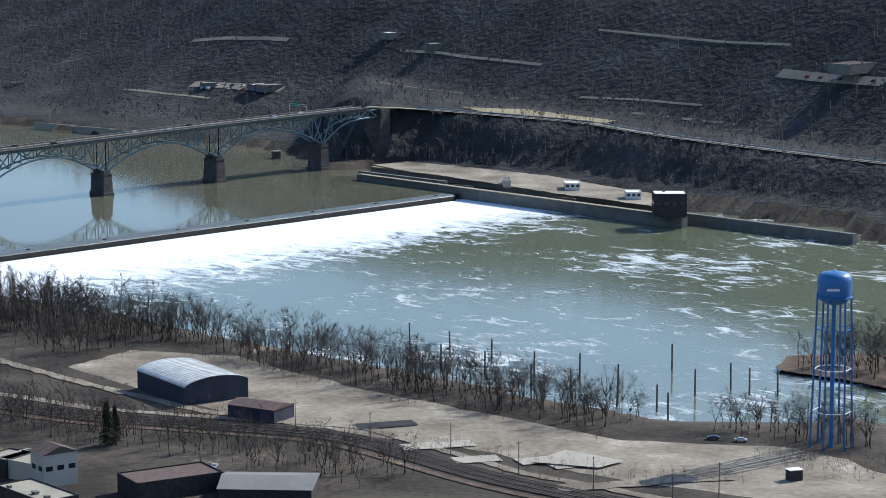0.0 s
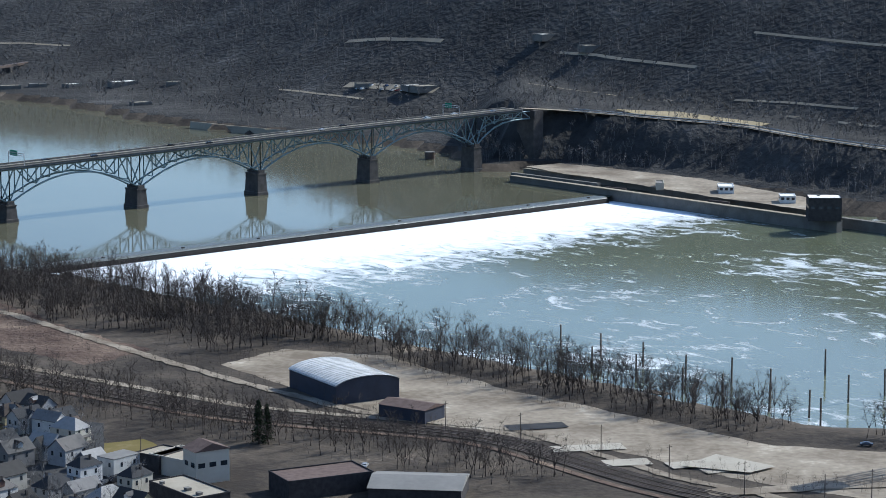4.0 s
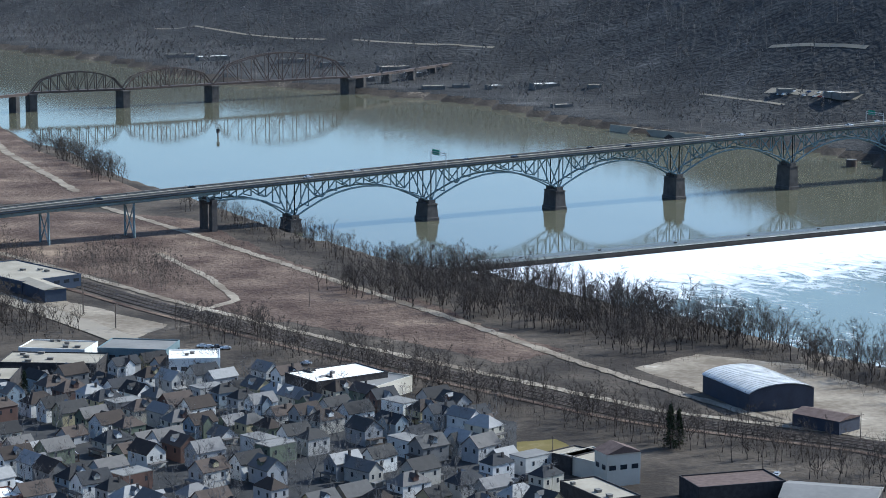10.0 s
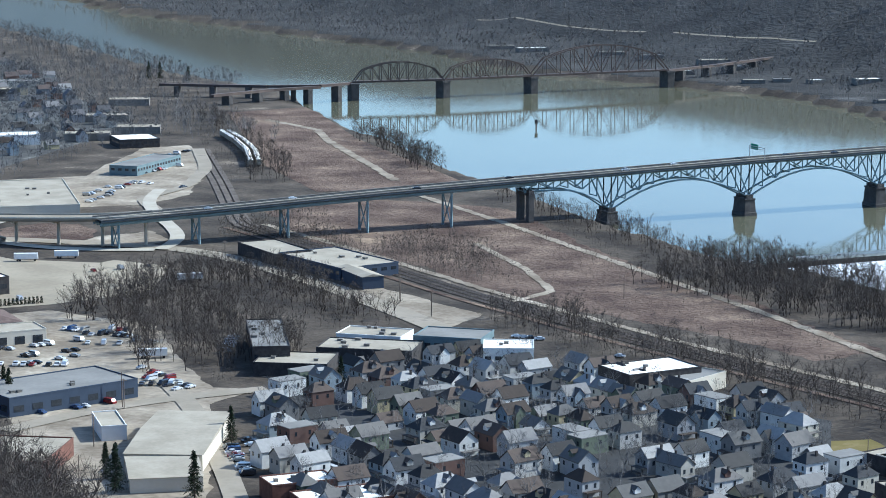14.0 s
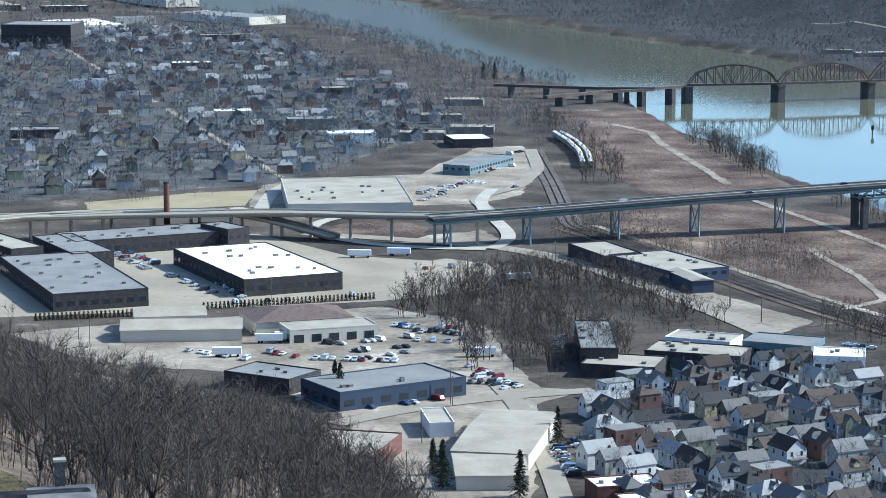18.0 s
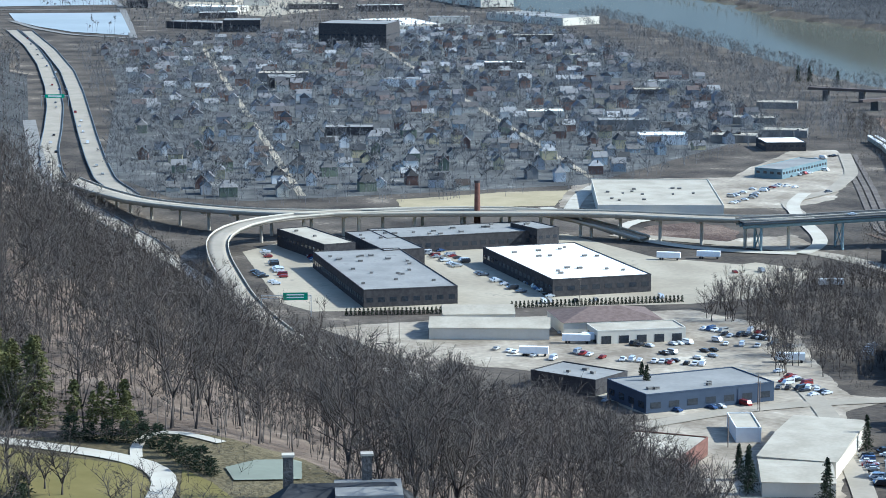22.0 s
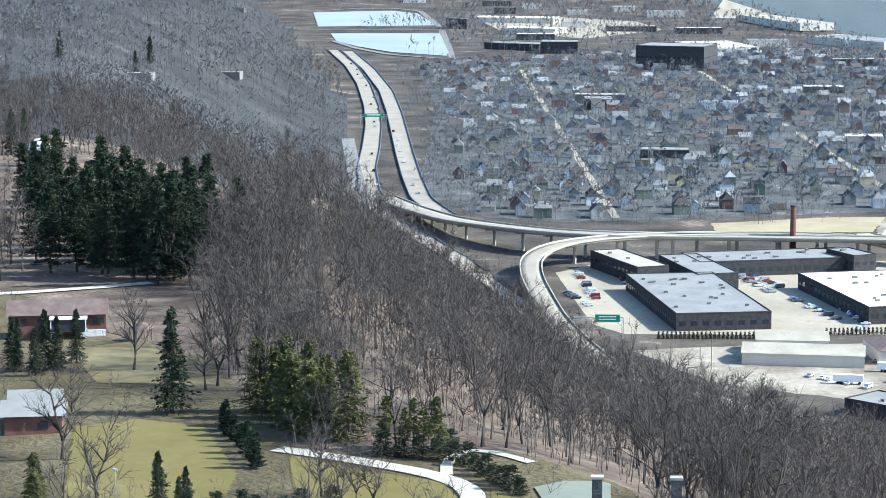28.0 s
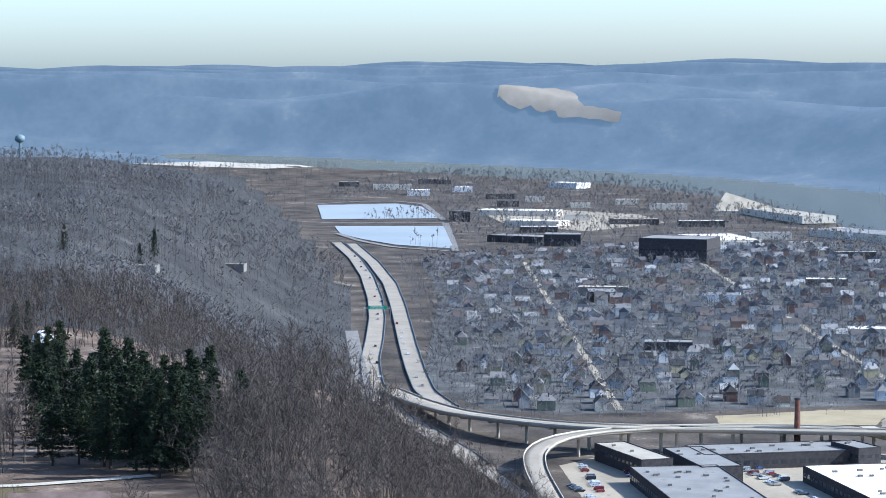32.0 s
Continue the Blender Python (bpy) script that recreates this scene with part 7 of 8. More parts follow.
for a, b, fill in (((-572.4, 836.9), (-538.5, 832.1), .7), ((-548.0, 851.1), (-516.6, 844.9), .6), ((-518.7, 857.2), (-497.5, 886.2), .6), ((-523.7, 879.4), (-504.3, 908.1), .6), ((-510.5, 919.3), (-473.5, 911.6), .75), ((-512.6, 933.2), (-486.1, 930.5), .6),
                   ((-500.7, 854.2), (-491.7, 875.8), .7), ((-457.6, 866.3), (-420.4, 838.1), .8), ((-444.3, 848.5), (-417.6, 827.8), .7), ((-451.9, 779.3), (-436.1, 803.1), .6), ((-486.1, 778.5), (-474.6, 776.1), .6)):
    car_row(a, b, 3.4, fill, HALFPI + 0.3, "cars in the workshop yards")
for a, b, fill in (((-360.2, 749.9), (-338.2, 716.9), .8), ((-358.5, 760.0), (-339.5, 733.2), .6), ((-439.7, 910.2), (-448.2, 933.3), .6), ((-364.6, 755.3), (-341.4, 721.7), .8), ((-434.3, 896.0), (-448.0, 935.5), .8),
                   ((-511.1, 920.6), (-489.9, 921.2), .8), ((-502.5, 900.1), (-486.9, 905.4), .8), ((-440.5, 836.5), (-426.1, 841.4), .7), ((-453.9, 859.8), (-433.2, 855.5), .7), ((-447.6, 800.4), (-436.5, 806.2), .6), ((-361.7, 765.1), (-350.8, 760.0), .7)):
    car_row(a, b, 3.2, fill, HALFPI, "cars beside the workshops")
for a, b, fill in (((-726.0, 1374.0), (-682.3, 1360.8), .6), ((-742.2, 1412.5), (-736.3, 1461.0), .6), ((-771.7, 1481.3), (-768.3, 1533.5), .5), ((-708.1, 1273.0), (-712.8, 1323.2), .6), ((-588.8, 1062.2), (-567.8, 1087.2), .5), ((-717.8, 1326.4), (-727.3, 1381.7), .6), ((-724.1, 1309.1), (-730.4, 1349.8), .6)):
    car_row(a, b, 3.4, fill, HALFPI, "cars on the shop forecourt")
car_row((52.4, 1558.3), (96.0, 1509.6), 4.0, .6, HALFPI, "cars beside the lock")
car_row((90.6, 1536.3), (116.5, 1504.4), 4.0, .6, HALFPI, "cars beside the lock")
car_row((-290.7, 957.3), (-275.3, 950.2), 3.6, .5, 0.4, "cars by the white warehouse")
car_row((-340.1, 979.0), (-302.6, 972.1), 3.6, .6, 0.6, "cars in the back yards")
car_row((-172.1, 766.7), (-157.0, 784.8), 4.0, .6, 0.2, "cars in the back yards")
car_row((-89.4, 770.2), (-76.7, 809.5), 4.0, .6, 0.2, "cars in the back yards")
for x, y in STREET_CARS:
    put_car(x, y, street, FLOOR + 0.3, "cars parked along the narrow streets")
# traffic on the bridge and the highway
for s, o_ in ((-240, -3), (-190, 3), (-120, -4), (-60, 4), (10, -3), (45, 3), (120, 3), (150, -3), (210, 4), (233, -4), (300, 3), (322, -3), (345, 4), (410, -4), (440, 3), (470, -3)):
    x, y, _ = on_bridge(s, o_)
    put_car(x, y, b_ang + (math.pi if o_ > 0 else 0), deck_z(s) + 0.05, "traffic on the bridge")
for q in ((-1965.0, 1958.0), (-1850.0, 1853.0), (-1742.0, 1757.0), (-1640.0, 1664.0), (-1590.0, 1610.0), (-1470.0, 1492.0), (-1440.0, 1462.0), (-1350.0, 1398.0), (-1240.0, 1290.0), (-1262.0, 1275.0), (-1180.0, 1190.0), (-1085.0, 1105.0), (-2030.1, 2018.5), (-1900.3, 1902.2), (-1813.2, 1823.3), (-1681.5, 1707.8), (-1548.2, 1585.3), (-1401.5, 1444.8), (-1293.4, 1341.2), (-1323.4, 1368.6), (-1140.7, 1194.8), (-1106.5, 1164.3), (-1295.7, 1312.5), (-1217.8, 1235.3), (-1130.5, 1142.3), (-1552.7, 1581.2), (-1158.9, 1178.1)):
    put_car(q[0], q[1], radians(133), h1(*q) + 0.35, "traffic on the highway")

car_row((-569.7, 882.1), (-524.7, 877.9), 3.2, .9, HALFPI, "wrecks in the workshop yards")
car_row((-528.0, 927.0), (-494.8, 922.7), 3.2, .9, HALFPI, "wrecks in the workshop yards")
car_row((-517.6, 847.9), (-486.3, 858.3), 3.2, .9, HALFPI, "wrecks in the workshop yards")
# ---- poles ----
def pole_proto():
    ob = thing("utility_pole", "weathered wooden utility pole with a crossarm", "pole")
    part("shaft", Mesh().cyl(0, 0, -1, 11.5, 0.2, 0.13, 8), WOODPOLE, ob)
    part("crossarm", Mesh().box(0, 0, 10.6, 2.4, 0.14, 0.16), WOODPOLE, ob)
    return ob


pole = pole_proto()
spots = [(-52.7, 862.9), (-25.5, 845.6), (2.7, 828.9), (25.2, 801.2), (48.8, 780.3), (73.0, 764.6), (88.5, 771.7), (-387.3, 1011.4), (-416.6, 1046.5), (-151.6, 802.6), (-267.7, 952.8), (-408.9, 740.2), (-433.5, 807.2), (-458.5, 952.0),
         (-384.9, 686.4), (-427.2, 797.0), (-538.1, 1113.9), (-550.5, 1042.3), (-628.3, 835.5), (-616.7, 827.9), (-605.1, 952.2), (-429.7, 930.1), (-428.7, 798.4), (-322.9, 756.7), (-315.4, 868.4), (-219.9, 911.7), (-319.7, 1083.5), (-387.8, 1012.3), (-414.4, 1042.0), (-927.6, 1058.9), (-985.9, 1124.9)]
for k, (x, y) in enumerate(spots):
    m = pose(x, y, h1(x, y), 0, 0, 40 + 15 * (k % 3))
    if k == 0:
        pole.matrix_basis = m
    else:
        copy_thing(pole, m)
pole["group"] = "utility poles"

# old mooring piles standing in the lower pool
pile = thing("mooring_pile", "dark weathered mooring pile standing in the river", "pile", group="mooring piles")
part("shaft", Mesh().cyl(0, 0, -4, 11, 0.42, 0.36, 8), WOODPOLE, pile)
for k, (x, y) in enumerate([(-14.5, 1058.8), (2.9, 1040.1), (20.5, 1022.1), (37.4, 995.6), (55.9, 991.1), (70.1, 969.3), (95.4, 1010.4), (35.3, 969.3), (50.6, 958.8), (82.2, 930.4), (99.8, 958.8), (67.7, 940.3), (85.2, 915.8),
                             (-0.9, 1010.4), (17.2, 995.6), (115.4, 971.5), (132.5, 958.8), (121.6, 960.9)]):
    m = pose(x, y, 0, cr.uniform(-1, 1), cr.uniform(-1, 1), 0)
    if k == 0:
        pile.matrix_basis = m
    else:
        copy_thing(pile, m)

# ---- conifers and the hilltop park ----
def tree_proto(name, label, shape, mats):
    ob = thing(name, label, "tree")
    for (v, f), nm, mat in zip(shape, ("trunk", "crown"), mats):
        part(nm, fast_mesh(nm, v, f, mat), mat, ob)
    return ob


def plant(proto, spots, low, high, group):
    for k, (x, y) in enumerate(spots):
        s = cr.uniform(low, high)
        m = pose(x, y, h1(x, y), 0, 0, cr.uniform(0, 360))
        ob = proto if k == 0 and not proto.get("set") else copy_thing(proto, m)
        ob.matrix_basis = m @ Matrix.Scale(s, 4)
        ob["group"] = group
        if k == 0:
            proto["set"] = 1


spruce = tree_proto("spruce", "tall dark green spruce with drooping branches", conifer(3, 24, 300, 0.24, 0.8, 0.35, 0.03, 14), (BARK, NEEDLE))
white_pine = tree_proto("white_pine", "tall broad dark pine with ragged crown", conifer(8, 26, 260, 0.2, 0.55, 0.12, 0.026, 24, 0.12, 0.4), (BARK, NEEDLE))
white_pine_b = tree_proto("white_pine", "old dark pine with uneven limbs", conifer(15, 24, 240, 0.22, 0.62, 0.15, 0.028, 24, 0.1, 0.4), (BARK, NEEDLE))
hemlock = tree_proto("hemlock", "broad feathery yellow-green hemlock", conifer(4, 12, 300, 0.3, 0.62, 0.3, 0.032, 24, 0.03, 0.25), (BARK, NEEDLELIGHT))
pine = tree_proto("pine", "airy sunlit young pine with bare lower trunk", conifer(5, 9, 120, 0.26, 0.6, 0.1, 0.04, 22, 0.3, 0.35), (BARK, NEEDLELIGHT))
yew = tree_proto("yew_bush", "dense dark rounded evergreen bush", conifer(6, 3.2, 170, 0.62, 0.4, -0.1, 0.07, 14, 0.02, 0.15), (BARK, NEEDLE))
arbor = tree_proto("arborvitae", "narrow dark green arborvitae", conifer(9, 5, 150, 0.27, 0.6, -0.2, 0.075, 9, 0.02, 0.12), (BARK, NEEDLE))
PINE_ROW = [(-491.0, 378.0), (-506.5, 397.5), (-481.6, 387.2), (-445.0, 371.0), (-430.6, 366.0), (-434.0, 374.0), (-425.0, 371.0), (-507.0, 413.0), (-470.0, 366.0), (-461.6, 387.6), (-447.0, 384.0), (-458.0, 372.0)]
plant(spruce, [(-303.4, 260.6)], 0.72, 0.76, "spruces on the lawn")
plant(spruce, [(-360.5, 272.6), (-354.3, 274.2), (-251.7, 213.4), (-249.0, 216.0), (-246.4, 212.5)], 0.16, 0.5, "spruces on the lawn")
plant(white_pine, [(-482.9, 388.8), (-466.6, 383.6), (-451.3, 383.1), (-451.6, 395.1), (-492.5, 408.7), (-485.6, 423.0), (-591.8, 464.0), (-530.7, 431.5), (-452.4, 369.3), (-435.3, 377.2), (-502.5, 402.8), (-476.2, 421.6), (-568.6, 441.6)] + PINE_ROW[1::2], 0.8, 1.05, "dark pines on the hilltop")
plant(white_pine_b, [(-466.1, 390.4), (-451.7, 388.8), (-451.8, 400.8), (-486.9, 415.4), (-611.7, 470.9), (-466.4, 371.1), (-440.4, 371.2), (-438.2, 386.0), (-472.4, 407.7), (-480.5, 404.3), (-485.5, 398.3), (-548.0, 435.5), (-578.9, 441.4), (-432.0, 392.0)] + PINE_ROW[::2], 0.8, 1.05, "dark pines on the hilltop")
plant(spruce, [(-372.3, 687.9), (-345.2, 689.8), (-367.3, 763.2), (-367.3, 861.4), (-117.0, 841.4), (-114.6, 845.6), (-1059.9, 2038.2), (-1012.4, 2023.8), (-1050.0, 2041.5), (-383.7, 702.2), (-480.0, 800.0), (-473.0, 792.0)], 0.45, 0.7, "dark conifers in the valley")
plant(spruce, [(-1187.9, 935.4), (-1437.6, 1109.6), (-1356.6, 1149.4), (-766.6, 579.5), (-775.0, 592.0), (-1290.0, 1080.0)], 0.6, 0.9, "evergreens in the hillside woods")
plant(hemlock, [(-286.8, 268.2), (-281.0, 265.0), (-277.1, 263.0), (-272.5, 262.0), (-269.6, 262.7), (-265.0, 263.1), (-282.0, 271.5), (-275.5, 268.5), (-289.5, 273.0), (-293.0, 270.0)], 0.9, 1.2, "hemlocks by the park path")
plant(pine, [(-256.0, 262.0), (-252.5, 262.5), (-249.5, 263.5), (-246.2, 263.2), (-254.0, 266.0), (-250.5, 267.0)], 0.75, 1.0, "young pines by the park path")
plant(yew, [(-253.5, 258.9), (-250.5, 259.6), (-247.7, 260.6), (-245.4, 262.0), (-248.1, 267.7), (-242.4, 262.4), (-239.2, 262.0), (-236.0, 260.2), (-232.6, 258.6), (-229.6, 256.6), (-227.0, 255.6), (-224.0, 254.4), (-221.1, 253.2)], 0.75, 1.15, "dark rounded bushes beside the path")
plant(arbor, [(-288.0, 258.5), (-286.1, 256.2), (-282.0, 253.6), (-278.5, 251.6), (-274.6, 249.4), (-270.4, 246.8), (-266.8, 244.4), (-263.6, 242.4), (-261.7, 240.6)], 0.75, 1.1, "clipped evergreens along the lawn")
plant(spruce, [(-358.7, 270.0), (-351.5, 269.6), (-353.0, 275.9), (-356.3, 283.0), (-370.8, 280.5)], 0.32, 0.45, "evergreens before the brick house")
plant(hemlock, [(-264.9, 202.4), (-268.5, 205.6), (-272.0, 208.0), (-261.5, 200.0)], 0.5, 0.62, "evergreens at the edge of the lawn")
plant(yew, [(-247.2, 214.5), (-244.5, 217.5), (-243.7, 221.5), (-240.2, 220.5), (-237.0, 226.1), (-234.4, 229.5), (-238.6, 216.8), (-235.8, 221.4), (-231.5, 226.4)], 0.8, 1.3, "low evergreens under the lawn")
oak = tree_proto("oak", "large spreading leafless oak with dark limbs", bare_tree(91, 13, 30, 460, spread=0.55, start=0.16, thick=2.0, fine=0.4), (BARK, TWIGBROWN))
plant(oak, [(-264.8, 213.2), (-341.3, 284.0), (-314.8, 278.1), (-316.4, 282.2), (-289.7, 226.9)], 0.8, 1.1, "leafless lawn trees")
px2, py2 = scatter(rng, 1500, 40, 57, 250, 560)
ok = inside(px2, py2, PARK) & open_land(px2, py2, [[(-255.2, 199.6), (-314.2, 247.5), (-296.5, 262.5), (-253.9, 232.0), (-239.3, 212.5)], [(-275.1, 256.3), (-241.7, 261.4), (-214.3, 243.0), (-225.2, 221.7), (-247.2, 233.4)], [(-339.2, 267.5), (-376.8, 297.3), (-365.0, 311.7), (-324.9, 278.6)]])
ok &= rng.uniform(0, 1, len(px2)) < 0.3
grove("shrubs", "bare brown shrubs in the hilltop park", BUSH, placed(px2[ok], py2[ok]), rng.uniform(0.3, 0.9, ok.sum()), TWIGBROWN, rng)
plant(oak, [(-485.2, 373.0), (-510.1, 399.6), (-233.7, 230.1), (-230.5, 233.4), (-234.9, 234.6), (-241.1, 234.1)], 0.5, 0.75, "leafless shrubs and small trees")


def drape(name, label, pts, mat, lift=0.15):
    """An area that follows the hill."""
    xy = np.array(pts)
    lo, hi = xy.min(0), xy.max(0)
    n = 110
    X, Y = np.meshgrid(np.linspace(lo[0], hi[0], n), np.linspace(lo[1], hi[1], n), indexing="ij")
    q = np.array([(i * n + j, (i + 1) * n + j, (i + 1) * n + j + 1, i * n + j + 1) for i in range(n - 1) for j in range(n - 1)])
    c = np.stack([X.ravel(), Y.ravel()], 1)[q].mean(1)
    q = q[inside(c[:, 0], c[:, 1], pts)]
    z = height(X.ravel(), Y.ravel()) + lift
    return thing(name, label, "lawn", kind="structure", data=fast_mesh(name, np.stack([X.ravel(), Y.ravel(), z], 1), q, mat, True))


drape("park_grass", "rough dry grass of the hilltop park", PARK, surf("rough_grass", (0.07, 0.055, 0.028), (0.12, 0.095, 0.052), 0.06, 0.95, bump=0.3, c3=(0.2, 0.16, 0.1), fine=12.0), 0.08)
drape("lawn", "sunlit yellow-green park lawn with long tree shadows", [(-267.7, 209.6), (-307.4, 243.3), (-304.2, 253.5), (-291.1, 256.5), (-260.9, 236.3), (-245.2, 217.8), (-251.5, 204.3), (-255.7, 199.0)], LAWN)
drape("lawn", "sunlit yellow-green lawn inside the path's bend", [(-264.6, 249.9), (-248.5, 249.3), (-234.7, 251.5), (-224.5, 244.6), (-214.5, 232.0), (-223.1, 223.8), (-246.7, 234.0)], LAWN)
drape("lawn", "yellow-green lawn beside the path", [(-226.7, 253.4), (-218.4, 250.0), (-207.7, 243.4), (-211.2, 235.0)], LAWN)
drape("lawn", "dry lawn behind the brick house", [(-370.6, 292.4), (-367.1, 309.2), (-343.1, 294.2), (-326.2, 277.1), (-336.2, 271.3)], TANLAWN)
ribbon("path", "pale curving park path", [(-268.7, 251.4), (-261.7, 253.0), (-250.1, 253.3), (-237.4, 254.4), (-228.8, 251.5), (-222.8, 246.1), (-214.0, 232.5)], 3.6, CONCRETE, 0.05, step=4)
ribbon("drive", "pale paved drive behind the brick house", [(-452.0, 331.0), (-444.0, 338.0), (-442.5, 346.4), (-436.4, 356.3), (-434.2, 366.9)], 3.6, CONCRETE, 0.05, step=4)
ribbon("path", "pale narrow side path", [(-236.9, 255.0), (-245.6, 263.2), (-247.3, 272.5), (-233.0, 269.2)], 1.8, CONCRETE, 0.05, step=4)
drape("tennis_court", "pale green tennis court beside the woods", [(-222.2, 257.3), (-221.5, 263.2), (-216.5, 267.3), (-208.9, 258.0), (-216.1, 252.1)], COURT, 0.3)

# park pavilion with a dark hipped roof and two tall chimneys
px_, py_ = (-187.3, 239.4)
pav = thing("pavilion", "stone park house with a dark slate roof and two tall chimneys", "building", pose(px_, py_, h1(px_, py_) - 0.5, 0, 0, 40))
part("wall", Mesh().box(0, 0, -1, 19, 9, 4.5), BRICKDARK, pav)
part("roof", Mesh().add([(-10.3, -5.3, 3.5), (10.3, -5.3, 3.5), (10.3, 5.3, 3.5), (-10.3, 5.3, 3.5), (-6.5, 0, 7.2), (6.5, 0, 7.2)], [(0, 1, 5, 4), (1, 2, 5), (2, 3, 4, 5), (3, 0, 4), (3, 2, 1, 0)]), DARKROOF, pav)
part("upper_roof", Mesh().add([(-1.0, -3.6, 6.4), (7.5, -3.6, 6.4), (7.5, 2.0, 7.1), (-1.0, 2.0, 7.1), (-1.0, -3.6, 4.5), (7.5, -3.6, 4.5), (7.5, 2.0, 4.5), (-1.0, 2.0, 4.5)], [(0, 1, 2, 3), (4, 5, 1, 0), (5, 6, 2, 1), (6, 7, 3, 2), (7, 4, 0, 3)]), GREYROOF, pav, "low-pitched grey roof")
for u in (-6.8, 3.2):
    c = part("chimney", Mesh().box(u, 2.2, 3, 1.3, 1.1, 7.2), STONE, pav, "tall stone chimney")
    part("chimney_cap", Mesh().box(u, 2.2, 10.2, 1.6, 1.4, 0.3), CONCRETE, c)
for u in (-7, -4, -1, 2, 5, 8):
    part("window", Mesh().box(u, -4.52, 1.2, 1.3, 0.12, 1.5), GLASS, pav)

# brick ranch house on the hill
bx_, by_ = (-387.4, 303.2)
rh = thing("house", "red brick ranch house with a brown shingle roof and white porch", "house", pose(bx_, by_, h1(bx_, by_) + 2.0, 0, 0, 50))
part("wall", Mesh().box(0, 0, -3, 19, 8, 5.9), BRICKRED, rh)
part("basement_wall", Mesh().box(6.6, -4.1, -2.6, 5.6, 0.3, 2.3), WHITEWALL, rh, "white painted basement wall")
part("roof", Mesh().add([(-10, -4.6, 2.8), (10, -4.6, 2.8), (10, 0, 5.2), (-10, 0, 5.2), (10, 4.6, 2.8), (-10, 4.6, 2.8)], [(0, 1, 2, 3), (3, 2, 4, 5), (0, 3, 5), (1, 4, 2), (0, 5, 4, 1)]), BROWNROOF, rh)
part("porch_roof", Mesh().box(2.2, -6.0, 2.4, 7.4, 3.6, 0.18), WHITEPAINT, rh, "flat white porch roof")
for u in (-1.2, 5.6):
    part("porch_post", Mesh().box(u, -7.6, -2.6, 0.18, 0.18, 5.0), WHITEPAINT, rh)
part("porch_deck", Mesh().box(2.2, -5.8, -0.1, 7.4, 3.4, 0.2), WOODPOLE, rh)
part("porch_screen", Mesh().box(2.2, -7.5, 0.1, 7.0, 0.08, 2.2), GLASS, rh, "dark screen of the porch")
for u in (7.4, 8.6, -3.5, -6.5):
    part("window", Mesh().box(u, -4.06, 0.9, 1.1, 0.12, 1.2), GLASS, rh)
sx_, sy_ = (-311.2, 238.3)
sh = thing("house", "dark brick house with grey gabled roofs at the lawn's edge", "house", pose(sx_, sy_, h1(sx_, sy_), 0, 0, 50))
part("wall", Mesh().box(0, 0, -2, 9, 8, 5.2), BRICKRED, sh)
part("roof", Mesh().add([(-5.2, -4.7, 3.2), (5.2, -4.7, 3.2), (5.2, 0, 5.0), (-5.2, 0, 5.0), (5.2, 4.7, 3.2), (-5.2, 4.7, 3.2)], [(0, 1, 2, 3), (3, 2, 4, 5), (0, 3, 5), (1, 4, 2), (0, 5, 4, 1)]), GREYROOF, sh)
part("rear_wing", Mesh().box(0, 7.2, 0, 8, 5, 3.6), BRICKRED, sh)
part("rear_roof", Mesh().add([(-4.5, 4.6, 3.6), (4.5, 4.6, 3.6), (4.5, 7.2, 5.2), (-4.5, 7.2, 5.2), (4.5, 9.9, 3.6), (-4.5, 9.9, 3.6)], [(0, 1, 2, 3), (3, 2, 4, 5), (0, 3, 5), (1, 4, 2), (0, 5, 4, 1)]), GREYROOF, sh)
part("window", Mesh().box(1.5, -4.05, 1.0, 1.6, 0.1, 1.3), GLASS, sh)
# gazebo
gx_, gy_ = (-368.0, 308.2)
gz_ = thing("gazebo", "small brown wooden gazebo on the lawn", "gazebo", pose(gx_, gy_, h1(gx_, gy_)))
part("roof", Mesh().add([(2.6 * math.cos(k * math.pi / 3), 2.6 * math.sin(k * math.pi / 3), 2.4) for k in range(6)] + [(0, 0, 3.9)], [(k, (k + 1) % 6, 6) for k in range(6)] + [(5, 4, 3, 2, 1, 0)]), BROWNROOF, gz_)
for k in range(6):
    part("post", Mesh().box(2.2 * math.cos(k * math.pi / 3), 2.2 * math.sin(k * math.pi / 3), -0.3, 0.16, 0.16, 2.7), WOODPOLE, gz_)
# observatory dome
dx_, dy_ = (-721.4, 557.9)
ob_ = thing("observatory", "small white observatory dome among dark conifers", "building", pose(dx_, dy_, h1(dx_, dy_)))
dome = Mesh()
for j in range(6):
    r_, z_ = 4.2 * math.cos(j * math.pi / 10.2), 6 + 4.2 * math.sin(j * math.pi / 10.2)
    dome.v += [(r_ * math.cos(2 * math.pi * k / 20), r_ * math.sin(2 * math.pi * k / 20), z_) for k in range(20)]
dome.f = [(j * 20 + k, j * 20 + (k + 1) % 20, (j + 1) * 20 + (k + 1) % 20, (j + 1) * 20 + k) for j in range(5) for k in range(20)]
dome.mi = [0] * len(dome.f)
part("dome", dome, WHITEPAINT, ob_, smooth=True)
part("drum", Mesh().cyl(0, 0, -1, 6, 4.3, 4.3, 20), BRICKDARK, ob_)
for q, hh in (((-462.4, 388.6), 16), ((-256.9, 210.2), 6)):
    lp = thing("lamp_post", "slim grey lamp post on the lawn", "lamp", pose(q[0], q[1], h1(*q)))
    part("shaft", Mesh().cyl(0, 0, 0, hh, 0.12, 0.08, 8), GALV, lp)
    part("lamp_head", Mesh().box(0, 0, hh, 0.7, 0.4, 0.25), GALV, lp)
